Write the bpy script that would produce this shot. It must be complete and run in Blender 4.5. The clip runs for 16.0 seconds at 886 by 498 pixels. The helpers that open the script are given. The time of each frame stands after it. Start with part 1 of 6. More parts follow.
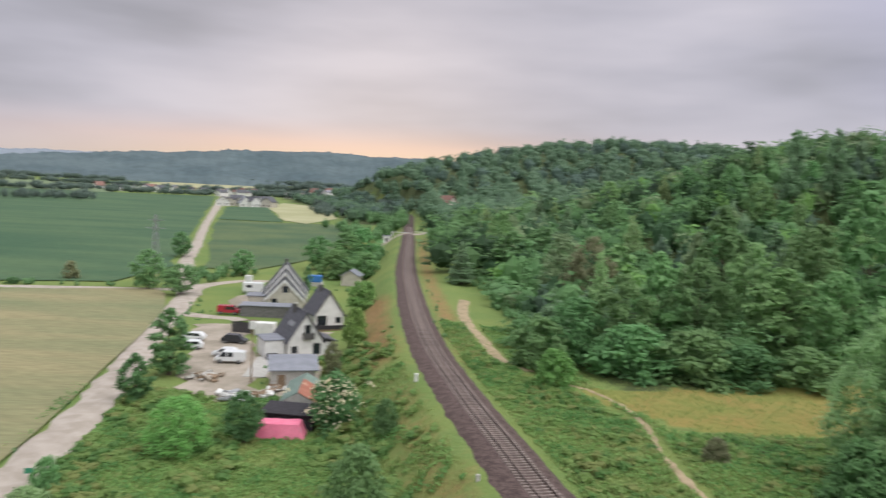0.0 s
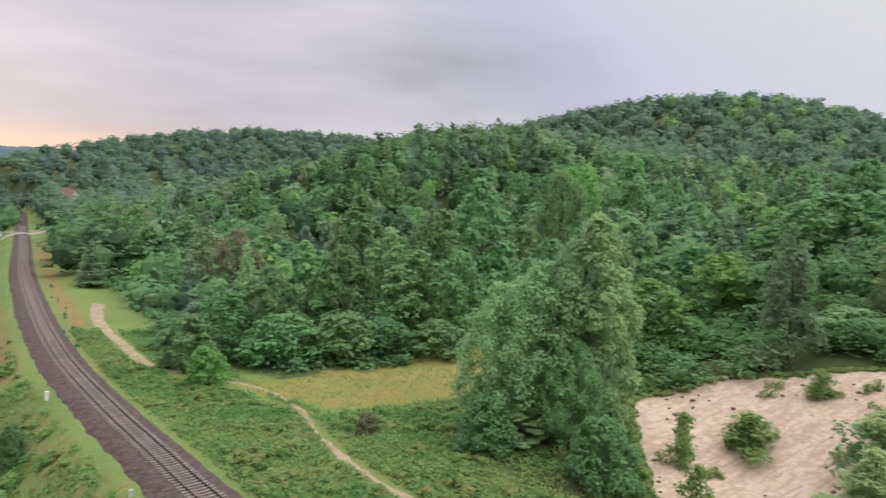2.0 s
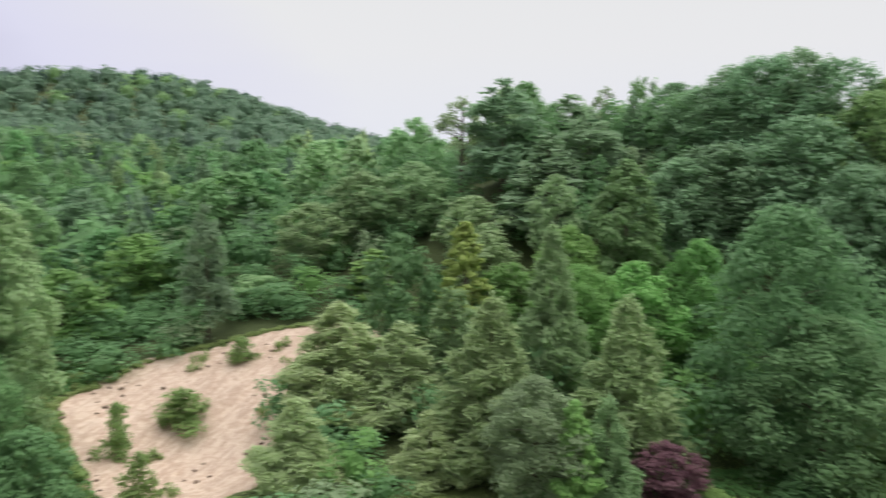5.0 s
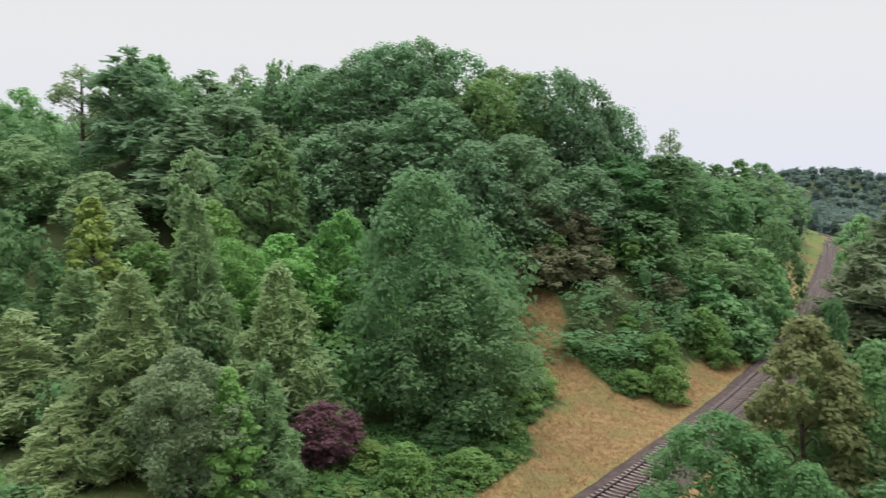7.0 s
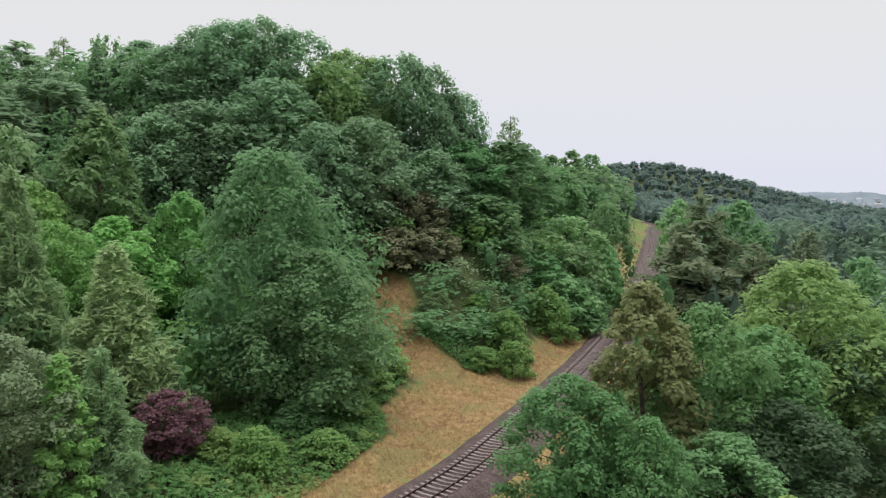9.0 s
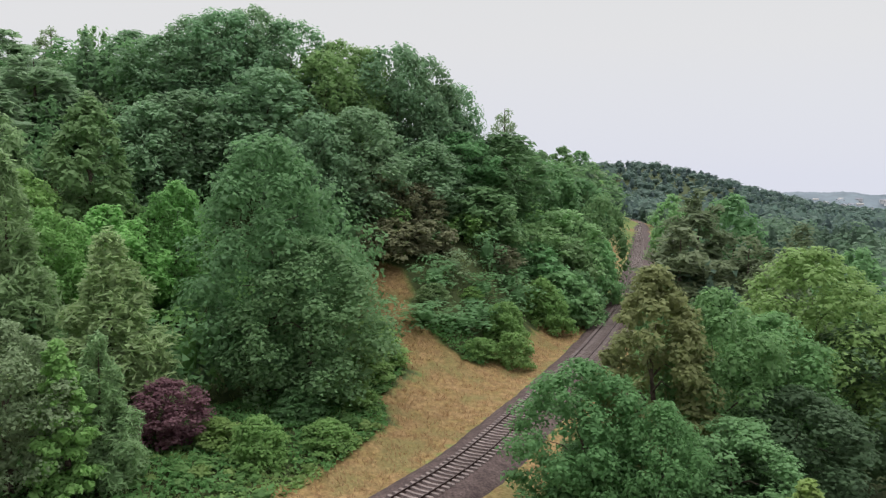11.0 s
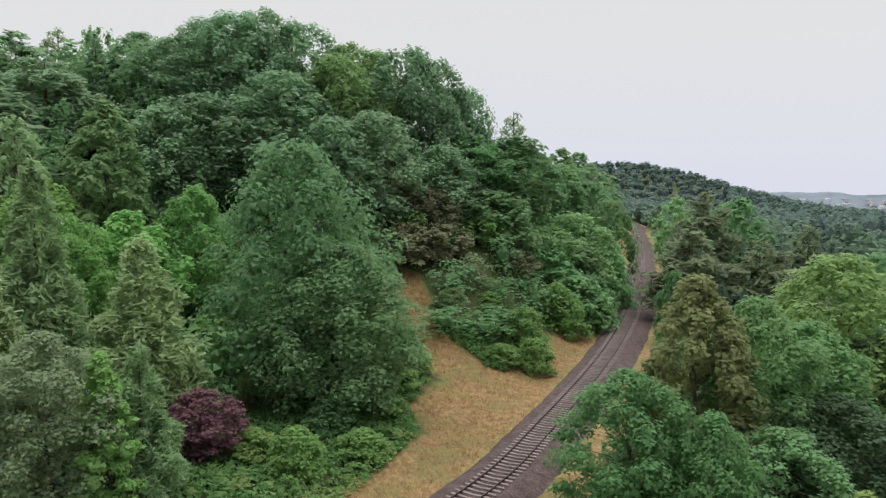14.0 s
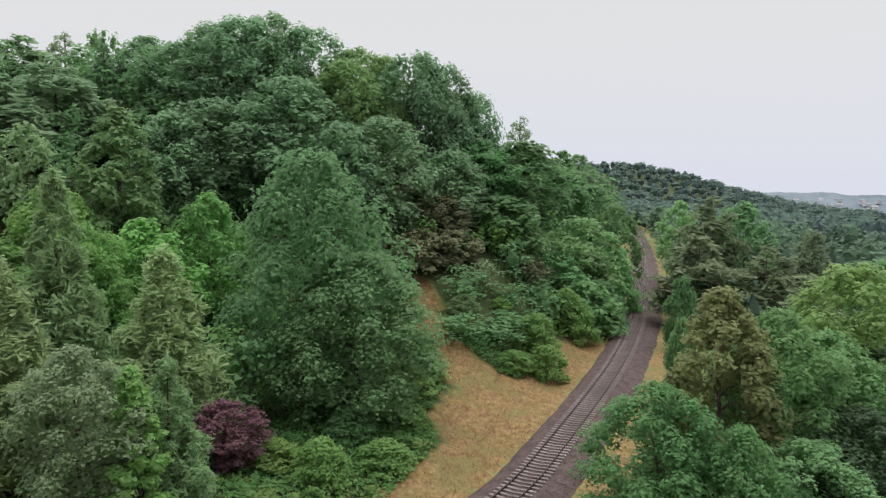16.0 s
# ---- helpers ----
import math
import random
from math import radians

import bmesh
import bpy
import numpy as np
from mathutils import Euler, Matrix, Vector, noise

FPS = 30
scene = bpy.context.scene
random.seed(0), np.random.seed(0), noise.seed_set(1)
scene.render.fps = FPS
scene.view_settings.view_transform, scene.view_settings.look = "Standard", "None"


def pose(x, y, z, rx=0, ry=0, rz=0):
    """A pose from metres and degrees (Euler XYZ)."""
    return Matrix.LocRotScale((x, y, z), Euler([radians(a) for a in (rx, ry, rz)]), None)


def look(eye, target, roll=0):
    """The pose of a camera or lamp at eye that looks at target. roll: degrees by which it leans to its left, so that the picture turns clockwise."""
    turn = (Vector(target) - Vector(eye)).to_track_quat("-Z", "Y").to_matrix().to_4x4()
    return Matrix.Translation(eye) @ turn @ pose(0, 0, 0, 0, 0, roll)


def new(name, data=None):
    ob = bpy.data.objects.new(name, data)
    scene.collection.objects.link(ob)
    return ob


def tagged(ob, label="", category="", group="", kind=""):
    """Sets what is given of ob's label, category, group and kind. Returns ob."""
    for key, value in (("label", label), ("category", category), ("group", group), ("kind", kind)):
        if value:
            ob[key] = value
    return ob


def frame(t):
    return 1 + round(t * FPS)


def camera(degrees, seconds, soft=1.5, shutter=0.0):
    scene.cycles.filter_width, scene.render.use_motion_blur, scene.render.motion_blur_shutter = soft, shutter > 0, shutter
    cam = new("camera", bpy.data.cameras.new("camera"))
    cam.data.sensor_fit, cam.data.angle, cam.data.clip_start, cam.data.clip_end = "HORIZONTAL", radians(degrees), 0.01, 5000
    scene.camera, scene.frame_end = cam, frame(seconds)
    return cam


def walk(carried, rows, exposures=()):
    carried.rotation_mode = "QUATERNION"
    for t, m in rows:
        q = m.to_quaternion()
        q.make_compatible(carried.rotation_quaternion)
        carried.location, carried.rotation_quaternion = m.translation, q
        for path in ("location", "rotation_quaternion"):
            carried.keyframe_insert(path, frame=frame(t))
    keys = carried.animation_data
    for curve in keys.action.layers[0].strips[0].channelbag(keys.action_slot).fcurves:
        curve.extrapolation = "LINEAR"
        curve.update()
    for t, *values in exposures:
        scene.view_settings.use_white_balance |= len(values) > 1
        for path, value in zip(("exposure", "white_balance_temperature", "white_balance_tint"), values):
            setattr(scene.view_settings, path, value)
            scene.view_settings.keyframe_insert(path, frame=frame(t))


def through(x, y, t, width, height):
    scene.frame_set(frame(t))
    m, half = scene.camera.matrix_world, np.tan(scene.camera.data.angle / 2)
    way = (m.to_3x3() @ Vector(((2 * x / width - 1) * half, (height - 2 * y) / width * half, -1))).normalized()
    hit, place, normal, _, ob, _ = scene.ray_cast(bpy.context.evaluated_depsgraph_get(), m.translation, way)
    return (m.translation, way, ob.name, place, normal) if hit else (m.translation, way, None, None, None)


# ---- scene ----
import itertools


def flight(x, y, z, yaw, pitch, roll):
    """A level camera turned by yaw, tipped by pitch and leaned by roll."""
    return pose(x, y, z, 90 + pitch, 0, yaw) @ pose(0, 0, 0, 0, 0, -roll)


PATH = [
    (0.0, flight(0.61, 0.68, 23.67, 0.00, -4.74, -2.94)),
    (0.5, flight(0.34, 0.46, 23.73, -8.50, -4.54, -2.64)),
    (1.0, flight(0.19, 0.20, 23.81, -16.46, -4.45, -2.23)),
    (1.5, flight(0.08, 0.05, 23.92, -21.88, -4.45, -2.00)),
    (2.0, flight(0.00, 0.00, 24.04, -26.45, -4.45, -1.88)),
    (2.5, flight(-0.15, 0.00, 24.16, -31.58, -4.47, -1.70)),
    (3.0, flight(-0.30, 0.00, 24.29, -37.80, -4.49, -1.46)),
    (3.5, flight(-0.53, -0.02, 24.46, -44.45, -4.56, -1.20)),
    (4.0, flight(-0.47, 0.08, 24.63, -51.34, -4.76, -0.95)),
    (4.5, flight(-0.75, 0.24, 24.61, -58.98, -4.95, -0.76)),
    (5.0, flight(-1.21, 0.60, 24.52, -69.33, -5.22, -0.43)),
    (7.5, flight(0.10, 1.32, 21.52, -99.29, -5.34, -0.30)),
    (8.0, flight(0.24, 1.48, 21.23, -102.59, -5.47, -0.33)),
    (8.5, flight(0.15, 1.68, 21.07, -106.95, -5.69, -0.58)),
    (9.0, flight(0.32, 1.88, 20.80, -107.77, -5.75, -0.60)),
    (11.5, flight(1.95, 3.20, 19.59, -109.12, -5.73, -0.67)),
    (12.0, flight(2.21, 3.60, 19.62, -109.28, -5.72, -0.67)),
    (12.5, flight(2.37, 4.03, 19.60, -109.44, -5.74, -0.68)),
    (13.0, flight(2.69, 4.58, 19.72, -109.56, -5.75, -0.70)),
    (13.5, flight(2.94, 5.22, 19.92, -109.66, -5.73, -0.72)),
    (14.0, flight(3.12, 5.86, 20.17, -109.76, -5.75, -0.73)),
    (14.5, flight(3.16, 6.38, 20.43, -109.83, -5.75, -0.73)),
    (15.0, flight(3.22, 6.88, 20.72, -109.97, -5.76, -0.77)),
    (15.5, flight(3.42, 7.29, 20.92, -110.09, -5.81, -0.82)),
    (16.0, flight(3.78, 7.73, 20.93, -110.21, -5.79, -0.82)),
]
cam = camera(60.3, 16.0, soft=1.3, shutter=0.5)
walk(cam, PATH, exposures=((0.0, -0.2), (1.0, -0.14), (2.5, 0.0), (4.5, 0.12), (7.5, 0.13), (9.2, 0.07), (12.0, 0.02), (16.0, 0.02)))

# ---- sky and light ----
world = bpy.data.worlds.new("overcast_dusk")
scene.world = world
world.use_nodes = True


def sky_nodes():
    nt = world.node_tree
    nt.nodes.clear()
    N, L = nt.nodes.new, nt.links.new
    out, bg = N("ShaderNodeOutputWorld"), N("ShaderNodeBackground")
    co = N("ShaderNodeTexCoord")
    sep = N("ShaderNodeSeparateXYZ")
    L(co.outputs["Generated"], sep.inputs[0])
    nishita = N("ShaderNodeTexSky")
    nishita.sky_type, nishita.sun_disc = "NISHITA", False
    nishita.sun_elevation, nishita.sun_rotation = radians(8), radians(-5)

    def ramp(source, stops, mode="LINEAR"):
        r = N("ShaderNodeValToRGB")
        r.color_ramp.interpolation = mode
        while len(r.color_ramp.elements) < len(stops):
            r.color_ramp.elements.new(0.5)
        for e, (p, c) in zip(r.color_ramp.elements, stops):
            e.position, e.color = p, (*c, 1)
        L(source, r.inputs[0])
        return r.outputs[0]

    def math_node(op, a, b):
        m = N("ShaderNodeMath")
        m.operation = op
        for k, v in enumerate((a, b)):
            if isinstance(v, (int, float)):
                m.inputs[k].default_value = v
            else:
                L(v, m.inputs[k])
        return m.outputs[0]

    def mix(fac, a, b):
        m = N("ShaderNodeMix")
        m.data_type = "RGBA"
        if isinstance(fac, (int, float)):
            m.inputs[0].default_value = fac
        else:
            L(fac, m.inputs[0])
        for k, v in ((6, a), (7, b)):
            if isinstance(v, tuple):
                m.inputs[k].default_value = (*v, 1)
            else:
                L(v, m.inputs[k])
        return m.outputs[2]

    # cloud deck: long streaks, flattened towards the horizon
    mp = N("ShaderNodeMapping")
    mp.inputs["Scale"].default_value = (1.0, 1.0, 4.5)
    L(co.outputs["Generated"], mp.inputs[0])
    nz = N("ShaderNodeTexNoise")
    nz.inputs["Scale"].default_value, nz.inputs["Detail"].default_value, nz.inputs["Roughness"].default_value = 2.1, 4, 0.45
    L(mp.outputs[0], nz.inputs["Vector"])
    cloud = ramp(nz.outputs[0], [(0.34, (0.40, 0.40, 0.465)), (0.5, (0.56, 0.55, 0.64)), (0.64, (0.69, 0.665, 0.755))])
    # the deck thins and grows brighter towards the east and south
    east = math_node("SUBTRACT", math_node("MULTIPLY", sep.outputs[0], 0.85), math_node("MULTIPLY", sep.outputs[1], 0.55))
    high = math_node("MULTIPLY", sep.outputs[2], 0.9)
    nz2 = N("ShaderNodeTexNoise")
    nz2.inputs["Scale"].default_value, nz2.inputs["Detail"].default_value = 1.6, 3
    L(mp.outputs[0], nz2.inputs["Vector"])
    thin = math_node("ADD", math_node("ADD", east, high), math_node("MULTIPLY", nz2.outputs[0], 0.35))
    bright = ramp(thin, [(0.42, (0, 0, 0)), (0.72, (1, 1, 1))])
    mid = ramp(thin, [(0.22, (0, 0, 0)), (0.50, (1, 1, 1))])
    deck = mix(bright, mix(mid, cloud, (0.62, 0.615, 0.80)), ramp(sep.outputs[2], [(0.0, (0.70, 0.72, 0.82)), (0.16, (0.74, 0.74, 0.76)), (0.3, (0.73, 0.73, 0.73))]))
    # evening glow low over the north-west
    glow_h = ramp(sep.outputs[2], [(0.0, (1, 1, 1)), (0.046, (0.8, 0.8, 0.8)), (0.080, (0, 0, 0))])
    side = math_node("SUBTRACT", 1.0, math_node("MULTIPLY", math_node("ABSOLUTE", math_node("ADD", sep.outputs[0], 0.13), 0), 1.7))
    glow_s = ramp(math_node("MULTIPLY", math_node("MAXIMUM", side, 0.0), sep.outputs[1]), [(0.0, (0, 0, 0)), (0.75, (1, 1, 1))])
    glow_c = ramp(sep.outputs[2], [(0.0, (0.86, 0.70, 0.50)), (0.045, (0.86, 0.64, 0.57)), (0.075, (0.70, 0.58, 0.62))])
    both = N("ShaderNodeMix")
    both.data_type, both.blend_type = "RGBA", "MULTIPLY"
    both.inputs[0].default_value = 1
    L(glow_h, both.inputs[6])
    L(glow_s, both.inputs[7])
    lit = mix(both.outputs[2], deck, glow_c)
    blend = mix(0.004, lit, nishita.outputs[0])
    L(blend, bg.inputs[0])
    bg.inputs[1].default_value = 1.0
    L(bg.outputs[0], out.inputs[0])


sky_nodes()
sun = new("sun", bpy.data.lights.new("sun", "SUN"))
sun.data.energy, sun.data.angle, sun.data.color = 4.3, radians(110), (0.97, 0.98, 1.0)
sun.matrix_world = look((40, -20, 100), (0, 0, 0))

# ---- materials ----
def material(name, colour, rough=0.8, second=None, scale=4.0, bump=0.0, spread=0.15, metal=0.0, detail=6.0, fine=None, island=0.0, object_vary=0.0, spec=0.3, stretch=None):
    """A surface with two scales of noise between colour and second, and relief."""
    colour = tuple(c * 0.85 for c in colour)
    second = second and tuple(c * 0.85 for c in second)
    m = bpy.data.materials.new(name)
    m.use_nodes = True
    nt = m.node_tree
    N, L = nt.nodes.new, nt.links.new
    b = nt.nodes["Principled BSDF"]
    b.inputs["Roughness"].default_value, b.inputs["Metallic"].default_value = rough, metal
    b.inputs["Specular IOR Level"].default_value = spec
    co = N("ShaderNodeTexCoord")
    n1 = N("ShaderNodeTexNoise")
    n1.inputs["Scale"].default_value, n1.inputs["Detail"].default_value = scale, detail
    where = co.outputs["Object"]
    if stretch:
        mp = N("ShaderNodeMapping")
        mp.inputs["Rotation"].default_value, mp.inputs["Scale"].default_value = (0, 0, radians(-14)), (*stretch, 1)
        L(where, mp.inputs[0])
        where = mp.outputs[0]
    L(where, n1.inputs["Vector"])
    n2 = N("ShaderNodeTexNoise")
    n2.inputs["Scale"].default_value, n2.inputs["Detail"].default_value = fine or scale * 9, 3
    L(where, n2.inputs["Vector"])
    r = N("ShaderNodeValToRGB")
    second = second or tuple(c * (1 - 2 * spread) for c in colour)
    r.color_ramp.elements[0].position, r.color_ramp.elements[0].color = 0.36, (*second, 1)
    r.color_ramp.elements[1].position, r.color_ramp.elements[1].color = 0.62, (*colour, 1)
    L(n1.outputs[0], r.inputs[0])
    h = N("ShaderNodeHueSaturation")
    L(r.outputs[0], h.inputs["Color"])
    mm = N("ShaderNodeMapRange")
    mm.inputs["To Min"].default_value, mm.inputs["To Max"].default_value = 1 - spread, 1 + spread
    mm.inputs["From Min"].default_value, mm.inputs["From Max"].default_value = 0.3, 0.7
    L(n2.outputs[0], mm.inputs[0])
    value = mm.outputs[0]
    for amount, source in ((island, "geo"), (object_vary, "obj")):
        if amount:
            src = N("ShaderNodeNewGeometry").outputs["Random Per Island"] if source == "geo" else N("ShaderNodeObjectInfo").outputs["Random"]
            a = N("ShaderNodeMapRange")
            a.inputs["To Min"].default_value, a.inputs["To Max"].default_value = 1 - amount, 1 + amount
            L(src, a.inputs[0])
            x = N("ShaderNodeMath")
            x.operation = "MULTIPLY"
            L(value, x.inputs[0])
            L(a.outputs[0], x.inputs[1])
            value = x.outputs[0]
    L(value, h.inputs["Value"])
    L(h.outputs[0], b.inputs["Base Color"])
    if bump:
        bp = N("ShaderNodeBump")
        bp.inputs["Strength"].default_value, bp.inputs["Distance"].default_value = bump, 0.05
        L(n2.outputs[0], bp.inputs["Height"])
        L(bp.outputs[0], b.inputs["Normal"])
    return m


def foliage(name, colour, tip, hue=0.03, vary=0.3, through=0.5, rough=0.62):
    """Leaves: each leaf spray and each tree a little different, light passing through."""
    colour, tip = (colour[0] * 1.1, *colour[1:]), (tip[0] * 1.1, *tip[1:])
    m = bpy.data.materials.new(name)
    m.use_nodes = True
    nt = m.node_tree
    N, L = nt.nodes.new, nt.links.new
    b = nt.nodes["Principled BSDF"]
    b.inputs["Roughness"].default_value = rough
    b.inputs["Specular IOR Level"].default_value = 0.14
    geo, obj = N("ShaderNodeNewGeometry"), N("ShaderNodeObjectInfo")
    mixc = N("ShaderNodeMix")
    mixc.data_type = "RGBA"
    mixc.inputs[6].default_value, mixc.inputs[7].default_value = (*colour, 1), (*tip, 1)
    soften = N("ShaderNodeMapRange")
    soften.inputs["To Min"].default_value, soften.inputs["To Max"].default_value = 0.2, 0.8
    L(geo.outputs["Random Per Island"], soften.inputs[0])
    L(soften.outputs[0], mixc.inputs[0])
    h = N("ShaderNodeHueSaturation")
    h.inputs["Saturation"].default_value = 0.91
    L(mixc.outputs[2], h.inputs["Color"])
    a = N("ShaderNodeMapRange")
    a.inputs["To Min"].default_value, a.inputs["To Max"].default_value = 0.5 - hue, 0.5 + hue
    L(obj.outputs["Random"], a.inputs[0])
    L(a.outputs[0], h.inputs["Hue"])
    w = N("ShaderNodeTexWhiteNoise")
    w.noise_dimensions = "1D"
    L(obj.outputs["Random"], w.inputs["W"])
    v = N("ShaderNodeMapRange")
    v.inputs["To Min"].default_value, v.inputs["To Max"].default_value = 1 - vary, 1 + vary
    L(w.outputs[0], v.inputs[0])
    L(v.outputs[0], h.inputs["Value"])
    L(h.outputs[0], b.inputs["Base Color"])
    t = N("ShaderNodeBsdfTranslucent")
    L(h.outputs[0], t.inputs[0])
    ms = N("ShaderNodeMixShader")
    ms.inputs[0].default_value = through
    L(b.outputs[0], ms.inputs[1])
    L(t.outputs[0], ms.inputs[2])
    L(ms.outputs[0], nt.nodes["Material Output"].inputs[0])
    return m


LEAF = foliage("broad_leaves", (0.135, 0.302, 0.111), (0.204, 0.408, 0.150), 0.02)
LEAF_DARK = foliage("dark_oak_leaves", (0.134, 0.306, 0.119), (0.206, 0.414, 0.162), 0.010, 0.14)
LEAF_BRIGHT = foliage("bright_young_leaves", (0.157, 0.342, 0.081), (0.256, 0.497, 0.131), 0.02, 0.2)
LEAF_YELLOW = foliage("yellow_green_leaves", (0.235, 0.350, 0.078), (0.360, 0.490, 0.125), 0.02, 0.15)
LEAF_GREY = foliage("grey_willow_leaves", (0.215, 0.410, 0.160), (0.330, 0.550, 0.250), 0.015, 0.1)
LEAF_SAGE = foliage("sage_green_leaves", (0.193, 0.310, 0.143), (0.309, 0.447, 0.235), 0.01, 0.1)
LEAF_BROWN = foliage("brown_dry_leaves", (0.205, 0.245, 0.125), (0.315, 0.348, 0.190), 0.006, 0.15)
LEAF_RUST = foliage("larch_needles", (0.198, 0.257, 0.092), (0.302, 0.363, 0.141), 0.015, 0.12)
LEAF_PLUM = foliage("purple_plum_leaves", (0.144, 0.075, 0.088), (0.255, 0.138, 0.156), 0.01, 0.1)
NEEDLE = foliage("pine_needles", (0.223, 0.383, 0.157), (0.342, 0.524, 0.227), 0.02, 0.15, 0.5)
NEEDLE_DARK = foliage("spruce_needles", (0.165, 0.308, 0.162), (0.256, 0.421, 0.226), 0.012, 0.15, 0.5)
WEED = foliage("bank_weeds", (0.147, 0.314, 0.076), (0.247, 0.443, 0.124), 0.02, 0.1)
# far woods: blue distance haze is mixed into these two leaf colours
LEAF_FAR = foliage("haze_tinted_far_leaves", (0.112, 0.199, 0.163), (0.150, 0.254, 0.199), 0.01, 0.1)
NEEDLE_FAR = foliage("haze_tinted_far_needles", (0.096, 0.164, 0.158), (0.127, 0.213, 0.189), 0.01, 0.1)
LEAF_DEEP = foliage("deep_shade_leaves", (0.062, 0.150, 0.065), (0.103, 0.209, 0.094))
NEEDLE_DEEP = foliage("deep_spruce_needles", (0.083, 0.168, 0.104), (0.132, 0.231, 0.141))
NEEDLE_OLIVE = foliage("olive_pine_needles", (0.144, 0.216, 0.108), (0.224, 0.312, 0.156), 0.01, 0.1)
LEAF_FRESH = foliage("fresh_green_leaves", (0.114, 0.273, 0.088), (0.183, 0.391, 0.131), 0.01, 0.08)
# the dark oak's leaves, lightened and blued for the haze before the hill top
LEAF_HILL = foliage("hill_top_hazed_oak_leaves", (0.159, 0.317, 0.160), (0.238, 0.420, 0.213), 0.012, 0.14)
LEAF_BEECH = foliage("yellowish_beech_leaves", (0.165, 0.330, 0.105), (0.240, 0.420, 0.145), 0.01, 0.08)
NEEDLE_PALE = foliage("pale_pine_needles", (0.321, 0.464, 0.200), (0.450, 0.603, 0.285), 0.012, 0.1)
LEAF_PALE = foliage("pale_green_leaves", (0.213, 0.363, 0.151), (0.319, 0.495, 0.230), 0.012, 0.1)
LEAF_LIME = foliage("lime_green_leaves", (0.175, 0.310, 0.082), (0.265, 0.420, 0.125), 0.01, 0.08)
# middle distance: a weaker haze tint in the leaf colours
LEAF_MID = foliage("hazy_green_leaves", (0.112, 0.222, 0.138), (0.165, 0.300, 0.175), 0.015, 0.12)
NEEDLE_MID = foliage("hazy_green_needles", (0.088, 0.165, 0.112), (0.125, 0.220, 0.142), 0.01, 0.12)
BLOSSOM = foliage("cream_elder_blossom", (0.66, 0.64, 0.44), (0.80, 0.77, 0.56), 0.01, 0.05)
BARK = material("bark", (0.16, 0.12, 0.09), 0.95, (0.08, 0.06, 0.05), 6, 0.5)

# ---- helpers for building ----
def mesh_of(name, verts, faces, mats=(), smooth=False):
    me = bpy.data.meshes.new(name)
    me.from_pydata([tuple(v) for v in verts], [], [tuple(f) for f in faces])
    for m in mats:
        me.materials.append(m)
    if smooth:
        me.polygons.foreach_set("use_smooth", [True] * len(me.polygons))
    me.update()
    return me


def from_bm(name, bm, mat):
    me = bpy.data.meshes.new(name)
    bm.to_mesh(me)
    bm.free()
    for m in mat if isinstance(mat, (list, tuple)) else (mat,):
        me.materials.append(m)
    return me


def part(name, bm, mat, parent, label="", at=None):
    """Links a bmesh (or a ready mesh) as one mesh object under a thing or a part."""
    me = bm if isinstance(bm, bpy.types.Mesh) else from_bm(name, bm, mat)
    ob = new(name, me)
    ob.parent = parent
    if at is not None:
        ob.matrix_basis = at
    return tagged(ob, label) if label else ob


def thing(name, m, label, category, group="", kind=""):
    ob = new(name)
    ob.matrix_basis = m
    return tagged(ob, label, category, group, kind)


def box(bm, x0, x1, y0, y1, z0, z1, bevel=0.0):
    made = bmesh.ops.create_cube(bm, size=1.0)["verts"]
    for v in made:
        v.co = Vector(((x0 + x1) / 2 + v.co.x * (x1 - x0), (y0 + y1) / 2 + v.co.y * (y1 - y0), (z0 + z1) / 2 + v.co.z * (z1 - z0)))
    if bevel:
        edges = {e for v in made for e in v.link_edges}
        bmesh.ops.bevel(bm, geom=list(edges), offset=bevel, segments=2, affect="EDGES", profile=0.6)
    return bm


def boxes(*rows, bevel=0.0):
    bm = bmesh.new()
    for r in rows:
        box(bm, *r, bevel=bevel)
    return bm


def prism(points, depth, axis="y"):
    """A flat outline of (a, b) points pulled along an axis from 0 to depth."""
    bm = bmesh.new()
    put = {"y": lambda a, b, d: (a, d, b), "x": lambda a, b, d: (d, a, b), "z": lambda a, b, d: (a, b, d)}[axis]
    lo = [bm.verts.new(put(a, b, 0)) for a, b in points]
    hi = [bm.verts.new(put(a, b, depth)) for a, b in points]
    n = len(points)
    bm.faces.new(lo)
    bm.faces.new(list(reversed(hi)))
    for i in range(n):
        bm.faces.new((lo[i], hi[i], hi[(i + 1) % n], lo[(i + 1) % n]))
    bmesh.ops.recalc_face_normals(bm, faces=bm.faces)
    return bm


def tube(bm, a, b, ra, rb, n=8):
    a, b = Vector(a), Vector(b)
    d = (b - a).normalized()
    u = d.orthogonal().normalized()
    w = d.cross(u)
    rings = []
    for c, r in ((a, ra), (b, rb)):
        rings.append([bm.verts.new(c + (u * math.cos(2 * math.pi * i / n) + w * math.sin(2 * math.pi * i / n)) * r) for i in range(n)])
    for i in range(n):
        bm.faces.new((rings[0][i], rings[0][(i + 1) % n], rings[1][(i + 1) % n], rings[1][i]))
    bm.faces.new(rings[1])
    bm.faces.new(list(reversed(rings[0])))
    return bm


